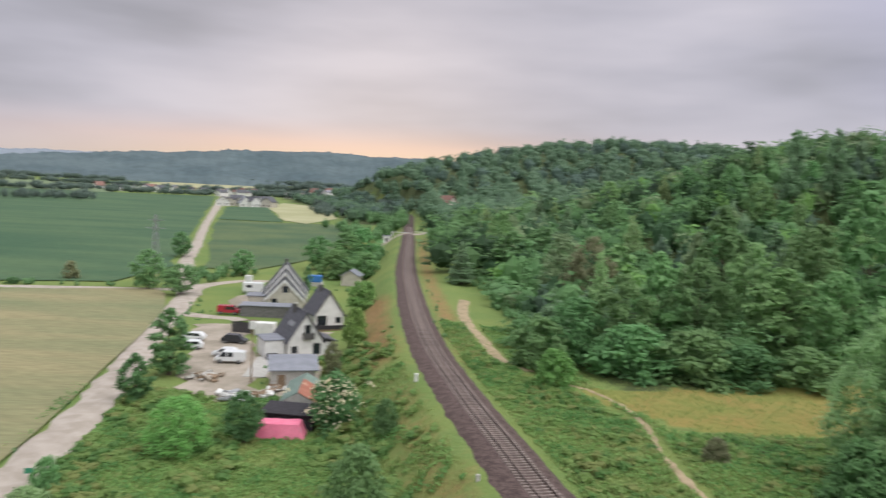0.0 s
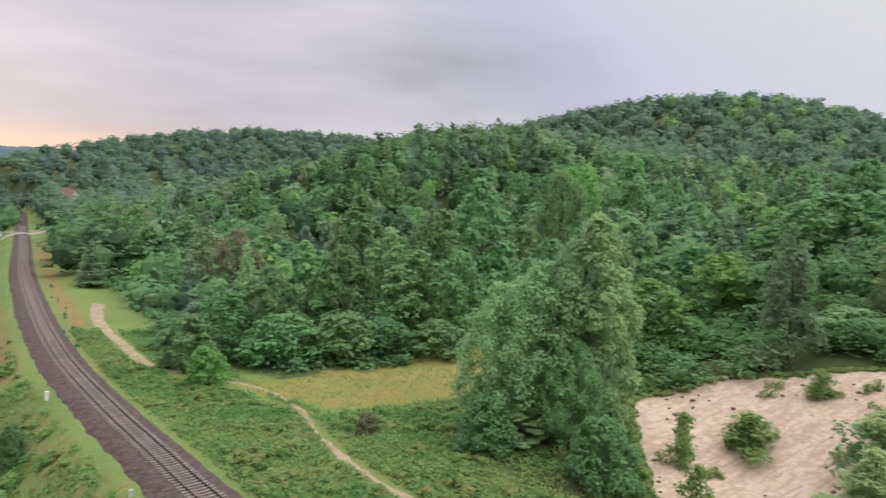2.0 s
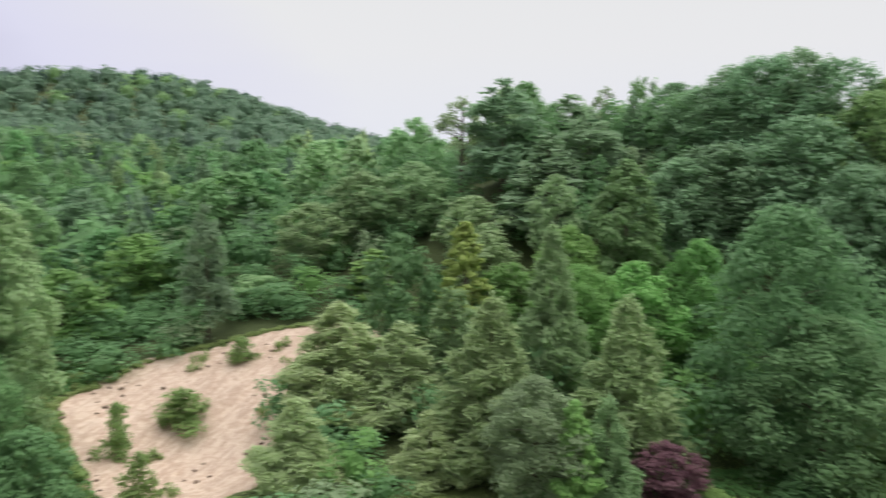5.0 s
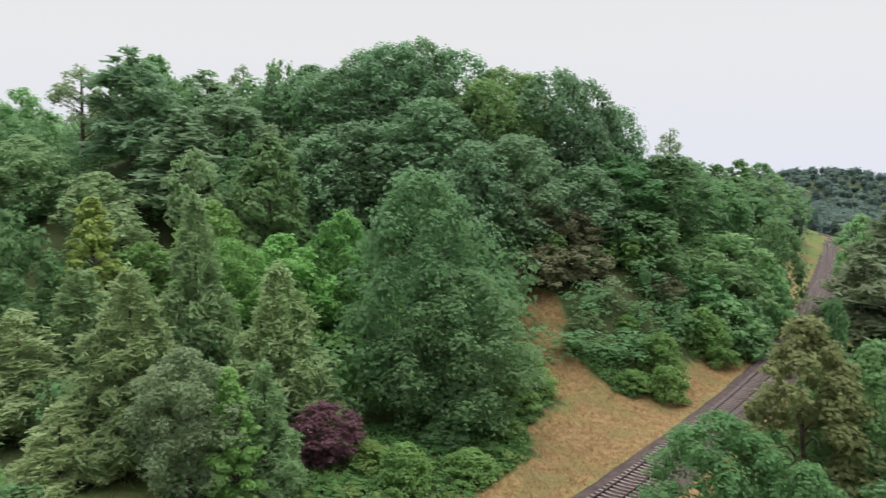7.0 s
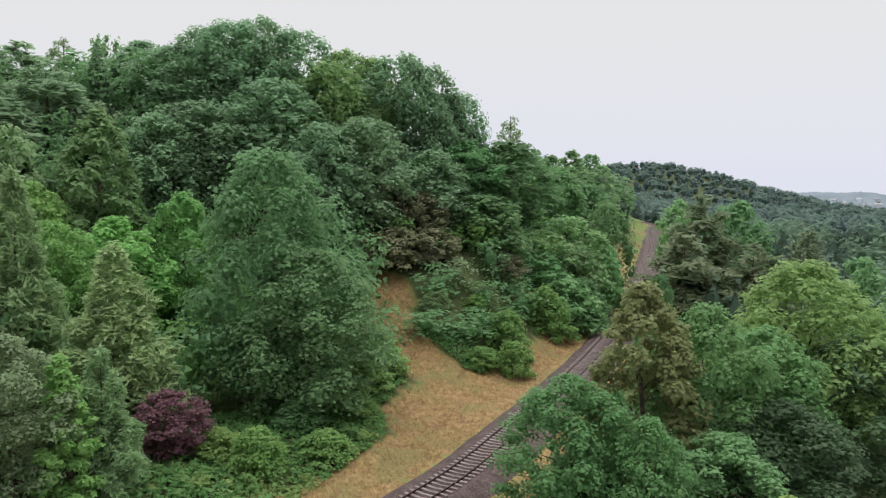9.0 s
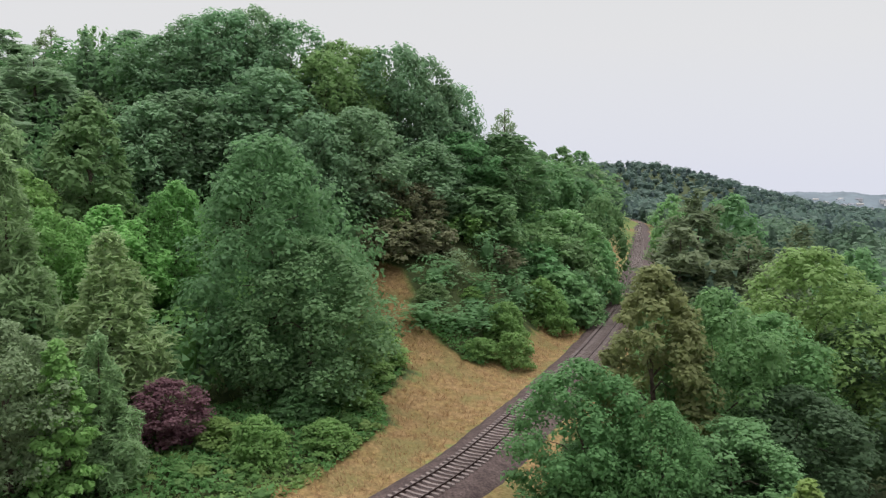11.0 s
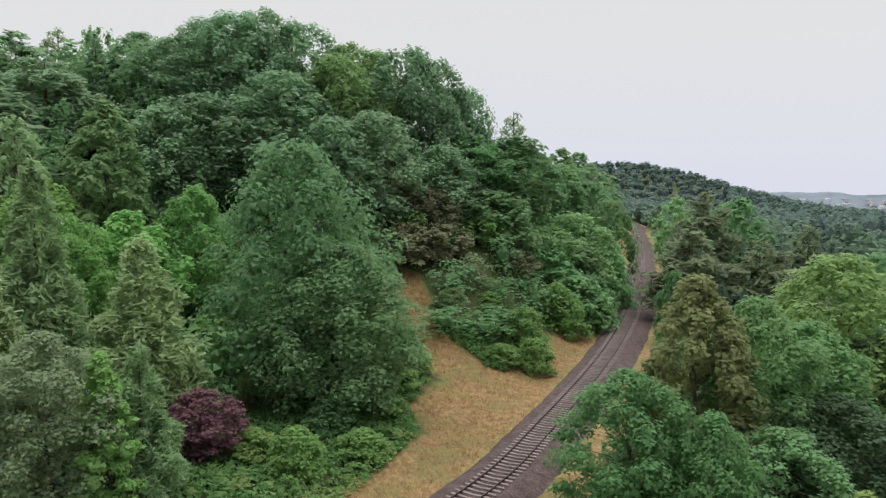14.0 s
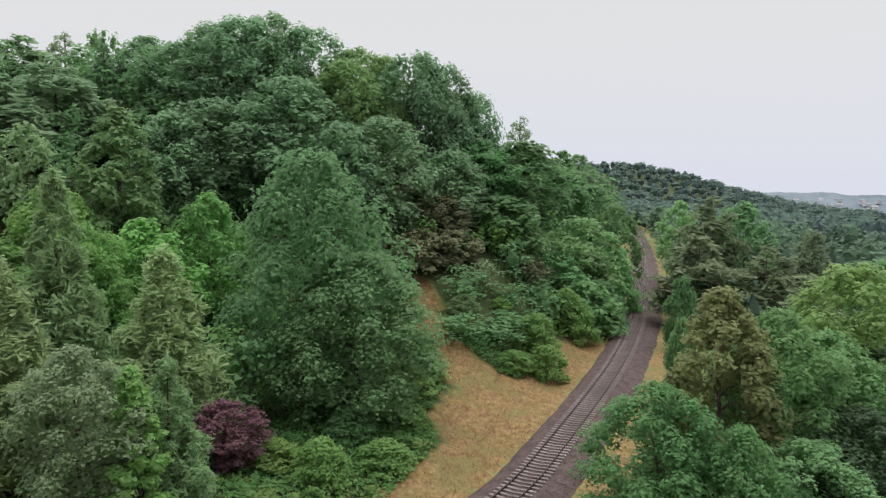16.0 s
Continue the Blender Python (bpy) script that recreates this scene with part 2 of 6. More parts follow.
# ---- the railway's line ----
LINE = [(-330, 1700), (-240, 1350), (-190, 1150), (-150, 1000), (-115, 900), (-80, 800), (-52, 720), (-34, 640), (-25, 570), (-22, 502), (-15.8, 363), (-13, 302), (-9.6, 223), (-4.7, 154), (-0.5, 113), (4.0, 86), (7.4, 69.3), (9.6, 58.6), (15.6, 37), (25.5, 17),
        (36, 1.5), (46.6, -12.6), (52.4, -18.6), (75.4, -39.6), (102.4, -61.2), (125.5, -77.6), (173.8, -110.4), (221, -141), (285, -180), (350, -200), (460, -215), (700, -215), (1100, -150)]


def smooth_line(points, step):
    """A rounded line through the points, resampled at even steps: places and headings."""
    p = np.array([points[0], *points, points[-1]], float)
    out = []
    for i in range(1, len(p) - 2):
        d = max(2, int(np.hypot(*(p[i + 1] - p[i])) / (step * 0.5)))
        for k in range(d):
            t = k / d
            a, b, c, e = p[i - 1], p[i], p[i + 1], p[i + 2]
            ma, mb = (c - a) / 2, (e - b) / 2
            la, lb, l = max(np.hypot(*(c - a)), 1e-6), max(np.hypot(*(e - b)), 1e-6), np.hypot(*(c - b))
            ma, mb = (c - a) / la * l, (e - b) / lb * l
            out.append((2 * t**3 - 3 * t**2 + 1) * b + (t**3 - 2 * t**2 + t) * ma + (-2 * t**3 + 3 * t**2) * c + (t**3 - t**2) * mb)
    out.append(p[-1])
    out = np.array(out)
    s = np.concatenate([[0], np.cumsum(np.hypot(*np.diff(out, axis=0).T))])
    q = np.arange(0, s[-1], step)
    xy = np.stack([np.interp(q, s, out[:, 0]), np.interp(q, s, out[:, 1])], 1)
    d = np.gradient(xy, axis=0)
    return xy, d / np.linalg.norm(d, axis=1)[:, None]


TRACK, HEADING = smooth_line(LINE, 0.6)


def beside(x, y):
    """Distance from the railway's middle: positive on the hill's side, negative on the valley's."""
    x, y = np.atleast_1d(np.asarray(x, float)), np.atleast_1d(np.asarray(y, float))
    tr, hd = TRACK[::5], HEADING[::5]
    out = np.empty(len(x))
    for i in range(0, len(x), 4000):
        dx, dy = x[i:i + 4000, None] - tr[:, 0], y[i:i + 4000, None] - tr[:, 1]
        k = (dx * dx + dy * dy).argmin(1)
        r = np.arange(len(k))
        cross = hd[k, 0] * dy[r, k] - hd[k, 1] * dx[r, k]
        out[i:i + 4000] = np.sign(cross) * np.hypot(dx[r, k], dy[r, k])
    return out


# ---- the lie of the land: rounded hills (x, y, radius, height) ----
HILLS = [(165, 820, 169, 63), (325, 549, 86, 9.7), (-3, 882, 50, 10.4), (411, 399, 121, 53.5), (146, 294, 60, 31), (290, 170, 90, 10.5), (180, 80, 60, 12.9), (112, 12, 28, 12.8),
         (112, -22, 24, 8), (60, 160, 50, -4.9), (230, -95, 60, 8.5), (430, -250, 130, 8.7), (582, 147, 245, 16.5), (673, 642, 256, 65.2), (150, 10, 40, 11.4), (488, 262, 28, -11), (122, 325, 16, -5),
         (86, 0, 18, -12.3), (64, 20, 16, -0.9)]


def step(v, a, b):
    t = np.clip((v - a) / (b - a), 0, 1)
    return t * t * (3 - 2 * t)


def wave(x, y, size, seed=0.0):
    """Cheap rolling unevenness."""
    a = np.sin(x / size * 2.1 + seed) * np.cos(y / size * 1.7 + 1.3 * seed) + 0.5 * np.sin((x + 1.6 * y) / size * 3.3 + 2 * seed) + 0.35 * np.cos((2.1 * x - y) / size * 5.1 + seed)
    return a / 1.85


def bump(x, y, cx, cy, rx, ry=None, turn=0.0):
    ry = ry or rx
    c, s = math.cos(turn), math.sin(turn)
    u, v = (x - cx) * c + (y - cy) * s, -(x - cx) * s + (y - cy) * c
    return np.exp(-(u * u / (2 * rx * rx) + v * v / (2 * ry * ry)))


def land(x, y):
    """Height of the ground."""
    x, y = np.asarray(x, float), np.asarray(y, float)
    s = beside(x, y).reshape(x.shape)
    up = sum(h * np.exp(-((x - a) ** 2 + (y - b) ** 2) / (2 * r * r)) for a, b, r, h in HILLS)
    up = up - 3.2 * bump(x, y, 49, 44, 9, 8) + 1.2 * bump(x, y, 70, 46, 7, 10, 0.5)
    up = up + wave(x, y, 21, 0.4) * 0.5 + wave(x, y, 6, 1.1) * 0.12
    inner = -0.4 + up * step(s, 3.5, 17)
    south = step(-y, 0, 120)
    outer = -7 + 0.12 * wave(x, y, 25, 2.0) + 4.0 * step(-y, -10, 15) * (1 - step(-s, 12, 70)) - 2 * south - 16 * step(-y, 150, 500) * step(-s, 30, 300)
    outer = outer + (63.8 * bump(x, y, 995, -642, 211, 133, -0.93)) * step(-s, 8, 60)
    z = np.where(s > 0, inner, outer)
    bank = np.where(s > 0, step(s, 2.6, 6), step(-s, 3.0, 15))
    near_bank = wave(x, y, 5, 0.3) * 0.22 * step(np.abs(s), 4, 8)
    z = -0.38 + (z + 0.38) * bank + near_bank * (1 - step(np.abs(s), 18, 30))
    down = np.maximum(0, 0.64 * x - 0.77 * y - 850)
    return z - 0.036 * down


def axis_steps(lo, core_lo, core_hi, hi, fine, grow):
    c = list(np.arange(core_lo, core_hi + 0.01, fine))
    d, v = fine, core_lo
    left = []
    while v > lo:
        d *= grow
        v -= d
        left.append(v)
    d, v = fine, c[-1]
    right = []
    while v < hi:
        d *= grow
        v += d
        right.append(v)
    return np.array(left[::-1] + c + right)


GX = axis_steps(-4200, -40, 110, 4200, 1.25, 1.055)
GY = axis_steps(-4200, -52, 125, 4200, 1.25, 1.055)
gx, gy = np.meshgrid(GX, GY)
GZ = land(gx.ravel(), gy.ravel()).reshape(gx.shape)


def height(x, y):
    """Height on the ground's own facets."""
    i = int(np.clip(np.searchsorted(GX, x) - 1, 0, len(GX) - 2))
    j = int(np.clip(np.searchsorted(GY, y) - 1, 0, len(GY) - 2))
    u, v = (x - GX[i]) / (GX[i + 1] - GX[i]), (y - GY[j]) / (GY[j + 1] - GY[j])
    return float((GZ[j, i] * (1 - u) + GZ[j, i + 1] * u) * (1 - v) + (GZ[j + 1, i] * (1 - u) + GZ[j + 1, i + 1] * u) * v)


def inside(x, y, poly):
    """Which points lie in a polygon."""
    x, y = np.asarray(x, float), np.asarray(y, float)
    r = np.zeros(x.shape, bool)
    n = len(poly)
    for i in range(n):
        (x0, y0), (x1, y1) = poly[i], poly[(i + 1) % n]
        if y0 != y1:
            r ^= ((y0 > y) != (y1 > y)) & (x < (x1 - x0) * (y - y0) / (y1 - y0) + x0)
    return r


PIT = [(40.2, 42.4), (44.6, 48.5), (49, 55.6), (53.6, 61.8), (58.5, 61.5), (64.1, 59.6), (69, 51.6), (73.5, 46), (75, 41.9), (74.2, 35.3), (67.6, 34.2), (63.2, 37.2), (56.1, 37.9), (46.2, 33.5), (41, 36.5)]
MEADOW = [(17.5, 90), (27.5, 91), (45, 100), (57, 105), (57, 86), (40, 73), (28, 74.5), (22, 80)]
YARD = [(-48.9, 153.5), (-39.2, 158.2), (-33.5, 140), (-29.6, 125.3), (-24.4, 105.7), (-27.4, 101.0), (-33.9, 105.4), (-39.5, 116.0), (-41.6, 131.2)]
HOUSE_SIDE = [(-34.1, 151.5), (-20.5, 152.1), (-18.4, 127.8), (-16.2, 107.3), (-20.3, 100.1), (-23.3, 108.9), (-28.3, 125.6)]
REAR_PATCH = [(-49.3, 172.3), (-51.5, 193.6), (-46.0, 198.9), (-38.3, 171.5)]
DRY_SLOPE = [(90.2, -18.3), (86.6, -21.7), (77.7, -19.7), (74.3, -20.9), (70.1, -24.5), (74.3, -32.8), (91.6, -48.8), (60, -22), (50, -11), (47.5, -3.8), (52.1, -7.8), (56.4, -11.6), (62.9, -12.7), (68.1, -16.6), (75.4, -16.8), (82.1, -14.8)]


def ground_mesh():
    ny, nx = gx.shape
    idx = np.arange(nx * ny).reshape(ny, nx)
    faces = np.stack([idx[:-1, :-1], idx[:-1, 1:], idx[1:, 1:], idx[1:, :-1]], -1).reshape(-1, 4)
    verts = np.stack([gx, gy, GZ], -1).reshape(-1, 3)
    me = mesh_of("ground", verts.tolist(), faces.tolist(), (), True)
    x, y = verts[:, 0], verts[:, 1]
    jx, jy = x + 1.2 * wave(x, y, 3.5, 0.7), y + 1.2 * wave(y, x, 3.5, 1.9)
    s = beside(x, y)
    soft = lambda poly: inside(jx, jy, poly).astype(float)
    sand = soft(PIT)
    dry = np.clip(soft(DRY_SLOPE) + 0.15 * soft(MEADOW), 0, 1)
    # dry verges along the ballast
    dry = np.maximum(dry, 1.1 * ((s > 2.6) & (s < 7.5) & (y < 10)))
    dry = np.maximum(dry, 1.0 * ((s < -3.0) & (s > -6.5) & (y < 10)))
    dry = np.maximum(dry, 0.75 * np.exp(-((s - 5.5) / 2.2) ** 2) * (y > 100) * (y < 330))
    dry = np.maximum(dry, 0.9 * np.exp(-((s + 8) / 3.4) ** 2) * step(y, 103, 114) * (1 - step(y, 160, 185)))
    dry = np.maximum(dry, 0.62 * np.exp(-((s + 7) / 3.0) ** 2) * (y > 20) * (y < 105) * (0.7 + 0.3 * wave(x, y, 9, 0.2)))
    wood = ((s > 16) & (sand < 0.5) & (dry < 0.4)).astype(float) * (1 - soft(MEADOW)) * step(s, 16, 24)
    wood = np.maximum(wood, ((y > 540) & (s > -52) & (np.abs(s) > 5)).astype(float))
    wood = np.maximum(wood, 0.85 * ((s > 7.5) & (y < 14) & (x > 25) & (dry < 0.4)))
    wood = np.maximum(wood, ((s < -7) & (y < 25)).astype(float) * step(-s, 7, 12))
    for name, values in (("sand", sand), ("dry", dry), ("wood", wood), ("meadow", soft(MEADOW))):
        me.attributes.new(name, "FLOAT", "POINT").data.foreach_set("value", values.astype(np.float32))
    return me


def ground_material():
    m = bpy.data.materials.new("ground_cover")
    m.use_nodes = True
    nt = m.node_tree
    N, L = nt.nodes.new, nt.links.new
    b = nt.nodes["Principled BSDF"]
    b.inputs["Roughness"].default_value = 0.95
    b.inputs["Specular IOR Level"].default_value = 0.15
    co = N("ShaderNodeTexCoord")

    def noise_of(scale, detail=6):
        n = N("ShaderNodeTexNoise")
        n.inputs["Scale"].default_value, n.inputs["Detail"].default_value = scale, detail
        L(co.outputs["Object"], n.inputs["Vector"])
        return n.outputs[0]

    def ramp(src, stops):
        r = N("ShaderNodeValToRGB")
        while len(r.color_ramp.elements) < len(stops):
            r.color_ramp.elements.new(0.5)
        for e, (p, c) in zip(r.color_ramp.elements, stops):
            e.position, e.color = p, (*c, 1)
        L(src, r.inputs[0])
        return r.outputs[0]

    def mix(fac, a, c):
        x = N("ShaderNodeMix")
        x.data_type = "RGBA"
        L(fac, x.inputs[0])
        L(a, x.inputs[6])
        L(c, x.inputs[7])
        return x.outputs[2]

    def mask(name, blur):
        a = N("ShaderNodeAttribute")
        a.attribute_name = name
        add = N("ShaderNodeMath")
        add.operation = "MULTIPLY_ADD"
        L(noise_of(0.9, 8), add.inputs[0])
        add.inputs[1].default_value = 0.9
        L(a.outputs["Fac"], add.inputs[2])
        r = N("ShaderNodeMapRange")
        r.inputs["From Min"].default_value, r.inputs["From Max"].default_value = 0.95 - blur, 0.95 + blur
        L(add.outputs[0], r.inputs[0])
        return r.outputs[0]

    big, mid, fine = noise_of(0.06), noise_of(0.7, 9), noise_of(6, 4)
    grass = mix(mid, ramp(big, [(0.35, (0.105, 0.168, 0.044)), (0.65, (0.195, 0.220, 0.062))]), ramp(fine, [(0.3, (0.080, 0.145, 0.042)), (0.7, (0.205, 0.255, 0.092))]))
    straw = ramp(fine, [(0.3, (0.195, 0.124, 0.056)), (0.7, (0.338, 0.222, 0.112))])
    straw = mix(ramp(mid, [(0.40, (0, 0, 0)), (0.62, (0.85, 0.85, 0.85))]), straw, ramp(fine, [(0.3, (0.180, 0.128, 0.050)), (0.7, (0.310, 0.215, 0.090))]))
    tone = N("ShaderNodeMix")
    tone.data_type, tone.blend_type = "RGBA", "MULTIPLY"
    tone.inputs[0].default_value = 1
    L(straw, tone.inputs[6])
    L(ramp(noise_of(2.2, 9), [(0.36, (0.66, 0.64, 0.60)), (0.64, (1.16, 1.16, 1.14))]), tone.inputs[7])
    straw = tone.outputs[2]
    straw = mix(ramp(noise_of(0.21, 7), [(0.50, (0, 0, 0)), (0.62, (0.65, 0.65, 0.65))]), straw, ramp(fine, [(0.3, (0.11, 0.108, 0.038)), (0.7, (0.215, 0.190, 0.075))]))
    floor_c = ramp(fine, [(0.3, (0.045, 0.065, 0.025)), (0.7, (0.085, 0.100, 0.040))])
    sand_c = mix(noise_of(0.35, 8), ramp(fine, [(0.3, (0.43, 0.33, 0.25)), (0.7, (0.62, 0.495, 0.40))]), ramp(noise_of(1.6, 8), [(0.35, (0.36, 0.23, 0.15)), (0.6, (0.58, 0.44, 0.33))]))
    # rain gullies and a dark crust run down the sand
    gm = N("ShaderNodeMapping")
    gm.inputs["Rotation"].default_value, gm.inputs["Scale"].default_value = (0, 0, radians(35)), (0.45, 2.2, 1)
    L(co.outputs["Object"], gm.inputs[0])
    gn = N("ShaderNodeTexNoise")
    gn.inputs["Scale"].default_value, gn.inputs["Detail"].default_value, gn.inputs["Distortion"].default_value = 0.55, 7, 0.8
    L(gm.outputs[0], gn.inputs["Vector"])
    sand_c = mix(ramp(gn.outputs[0], [(0.50, (0, 0, 0)), (0.57, (0.8, 0.8, 0.8)), (0.66, (0.25, 0.25, 0.25))]), sand_c, ramp(fine, [(0.3, (0.31, 0.215, 0.15)), (0.7, (0.46, 0.34, 0.255))]))
    c = mix(mask("wood", 0.25), grass, floor_c)
    hay = mix(ramp(noise_of(0.16, 6), [(0.38, (0, 0, 0)), (0.62, (1, 1, 1))]), ramp(fine, [(0.3, (0.150, 0.165, 0.040)), (0.7, (0.240, 0.235, 0.070))]), ramp(fine, [(0.3, (0.195, 0.155, 0.045)), (0.7, (0.300, 0.235, 0.080))]))
    c = mix(mask("meadow", 0.3), c, hay)
    c = mix(mask("dry", 0.3), c, straw)
    c = mix(mask("sand", 0.08), c, sand_c)
    L(c, b.inputs["Base Color"])
    bp = N("ShaderNodeBump")
    bp.inputs["Strength"].default_value, bp.inputs["Distance"].default_value = 0.8, 0.16
    L(noise_of(1.4, 10), bp.inputs["Height"])
    L(bp.outputs[0], b.inputs["Normal"])
    return m


ground = new("ground", ground_mesh())
ground.data.materials.append(ground_material())
tagged(ground, "rolling grassland with dry banks and a sandy slope", "ground", kind="structure")


def strip(name, points, widths, mat, lift=0.07, step_m=1.5, label="", category="road", ragged=0.25, across=4):
    """A path or road laid over the ground along a line, with an uneven edge."""
    xy, hd = smooth_line(points, step_m)
    s = np.linspace(0, 1, len(xy))
    w = np.interp(s, np.linspace(0, 1, len(widths)), widths)
    rng = np.random.default_rng(len(points) + int(widths[0] * 100))
    verts, faces = [], []
    for i, ((x, y), (dx, dy)) in enumerate(zip(xy, hd)):
        l, r = w[i] / 2 + rng.normal(0, ragged * 0.4), w[i] / 2 + rng.normal(0, ragged * 0.4)
        for k in range(across + 1):
            o = -l + (l + r) * k / across
            px, py = x - dy * o, y + dx * o
            verts.append((px, py, height(px, py) + (lift if 0 < k < across else lift * 0.2)))
        if i:
            a = (i - 1) * (across + 1)
            for k in range(across):
                faces.append((a + k, a + k + 1, a + across + 2 + k, a + across + 1 + k))
    ob = new(name, mesh_of(name, verts, faces, (mat,), True))
    return tagged(ob, label, category, kind="structure")


def patch(name, poly, mat, lift, label, category, cell=6.0, ragged=0.0):
    """A field or yard laid over the flat land, cut to its outline."""
    bm = bmesh.new()
    rng = random.Random(len(poly))
    pts = []
    for i, (x, y) in enumerate(poly):
        x1, y1 = poly[(i + 1) % len(poly)]
        n = max(1, int(math.hypot(x1 - x, y1 - y) / cell))
        pts += [(x + (x1 - x) * k / n + rng.gauss(0, ragged), y + (y1 - y) * k / n + rng.gauss(0, ragged)) for k in range(n)]
    f = bm.faces.new([bm.verts.new((x, y, height(x, y) + lift)) for x, y in pts])
    bmesh.ops.triangulate(bm, faces=[f])
    bmesh.ops.recalc_face_normals(bm, faces=bm.faces)
    if sum(q.normal.z for q in bm.faces) < 0:
        bmesh.ops.reverse_faces(bm, faces=bm.faces)
    ob = new(name, from_bm(name, bm, mat))
    return tagged(ob, label, category, kind="structure")


WHEAT = material("wheat_field_crop", (0.285, 0.25, 0.135), 0.95, (0.19, 0.205, 0.105), 0.05, 0.6, 0.16, fine=1.1, stretch=(0.32, 1.5))
CROP = material("green_field_crop", (0.080, 0.138, 0.064), 0.95, (0.046, 0.104, 0.052), 0.03, 0.6, 0.16, fine=0.7, stretch=(0.4, 1.6))
CROP_OLIVE = material("meadow_field", (0.105, 0.145, 0.062), 0.95, (0.056, 0.108, 0.052), 0.035, 0.6, 0.16, fine=0.7)
CROP_PALE = material("pale_green_crop", (0.20, 0.25, 0.135), 0.95, (0.16, 0.22, 0.12), 0.02, 0.4, 0.1, fine=0.5)
STUBBLE = material("pale_stubble", (0.42, 0.40, 0.24), 0.95, (0.34, 0.34, 0.18), 0.02, 0.4, 0.1, fine=0.5)
DIRT = material("pale_dirt_road", (0.46, 0.40, 0.35), 0.95, (0.36, 0.31, 0.26), 0.5, 0.5, 0.1, fine=6)
YARD_DIRT = material("yard_gravel", (0.42, 0.36, 0.30), 0.95, (0.29, 0.25, 0.195), 0.22, 0.5, 0.14, fine=4)
PATH_DIRT = material("trodden_path", (0.44, 0.34, 0.22), 0.95, (0.30, 0.24, 0.14), 0.8, 0.5, 0.15, fine=6)
BALLAST = material("brown_ballast", (0.120, 0.083, 0.075), 0.95, (0.070, 0.046, 0.042), 1.3, 1.0, 0.42, fine=5.5)
CONCRETE = material("sleeper_concrete", (0.29, 0.235, 0.215), 0.9, (0.19, 0.145, 0.13), 3, 0.3, 0.15, object_vary=0.15)
RAIL_STEEL = material("rusty_rail", (0.060, 0.036, 0.030), 0.9, (0.042, 0.026, 0.022), 3, 0.2, 0.2, spec=0.1)
RAIL_HEAD = material("worn_rail_head", (0.10, 0.075, 0.07), 0.75, (0.07, 0.05, 0.048), 3, 0, 0.1, metal=0.3, spec=0.2)

patch("wheat_field", [(-41.5, 58), (-42.8, 75.2), (-44.9, 85.4), (-47.5, 100), (-50.4, 118), (-55.2, 143.1), (-62.9, 175), (-68.7, 191), (-74, 196.5), (-106.4, 184.2), (-420, 100), (-420, -60), (-60, -20)], WHEAT, 0.35, "pale ripening wheat field beside the dirt road", "field", 9, 0.5)
patch("green_field", [(-86, 246), (-92, 262), (-112, 335), (-153, 475), (-225, 736), (-316, 1050), (-382, 1010), (-560, 960), (-900, 900), (-900, 250), (-420, 113), (-114.8, 198.5), (-90, 207)], CROP, 0.3, "wide green crop field with thin patches", "field", 25, 0.8)
patch("green_field_strip", [(-76, 245), (-102, 335), (-141, 475), (-151, 512), (-111.8, 512.4), (-72.4, 522), (-45, 390), (-47, 300), (-58, 250)], CROP_OLIVE, 0.3, "green meadow strip between road and hedge", "field", 20, 0.8)
patch("green_field_back", [(-153, 520), (-208, 730), (-176, 757), (-113, 535), (-110, 521)], CROP, 0.3, "green crop field below the village", "field", 20, 0.6)
patch("stubble_field", [(-174.6, 757.9), (-112, 537), (-90.7, 516), (-84, 600), (-104, 720), (-150, 860), (-190, 900)], STUBBLE, 0.4, "pale stubble field by the village", "field", 30, 0.8)
patch("pale_green_field", [(-430, 980), (-800, 980), (-1100, 1580), (-765, 1595), (-560, 1400)], CROP_PALE, 0.5, "pale green far field beyond the copses", "field", 40, 1.0)
patch("far_stubble_field", [(-240, 1390), (-214, 1450), (-330, 1900), (-370, 1900)], STUBBLE, 0.6, "pale far field below the wooded hills", "field", 40)
patch("straw_field", [(-500, 1500), (-420, 1500), (-520, 2250), (-800, 2250), (-700, 1700)], STUBBLE, 0.8, "pale straw field behind the village", "field", 40, 1.0)
patch("yard", YARD, YARD_DIRT, 0.12, "bare gravel yard beside the houses", "yard", 2.5, 0.7)
patch("house_yard", HOUSE_SIDE, YARD_DIRT, 0.11, "trodden gravel round the houses and sheds", "yard", 2.5, 0.6)
patch("rear_patch", REAR_PATCH, YARD_DIRT, 0.11, "bare earth patch behind the yard", "yard", 2.5, 0.7)
strip("dirt_road", [(-38, 52), (-39.8, 68.4), (-40.6, 77.1), (-42.8, 92.2), (-45.4, 106.3), (-49.7, 127.3), (-54.4, 149.1), (-58.5, 169.9), (-65, 198), (-76, 228), (-88.5, 265.6), (-108, 336.5), (-147.2, 474.9), (-218.6, 736.1), (-310, 1074)], [5.2, 5.2, 4.6, 4.6, 6, 8, 10, 11], DIRT, 0.3, 3, "pale dirt road past the field", "road", 0.7)
strip("yard_road", [(-62, 190), (-65, 203), (-62, 214), (-56.3, 221.3), (-46, 223), (-36, 219)], [5, 5, 3.4, 2.6], DIRT, 0.22, 2.5, "dirt lane turning in behind the houses", "road", 0.5)
strip("yard_entry", [(-57, 166), (-50, 163), (-43, 162), (-40, 158)], [4, 3.4], DIRT, 0.2, 2, "short gravel entry from the road to the yard", "road", 0.5)
strip("field_track", [(-66, 200), (-112, 189), (-220, 160), (-420, 106)], [4.5, 3.6], DIRT, 0.16, 4, "dirt track between the two fields", "road", 0.5)
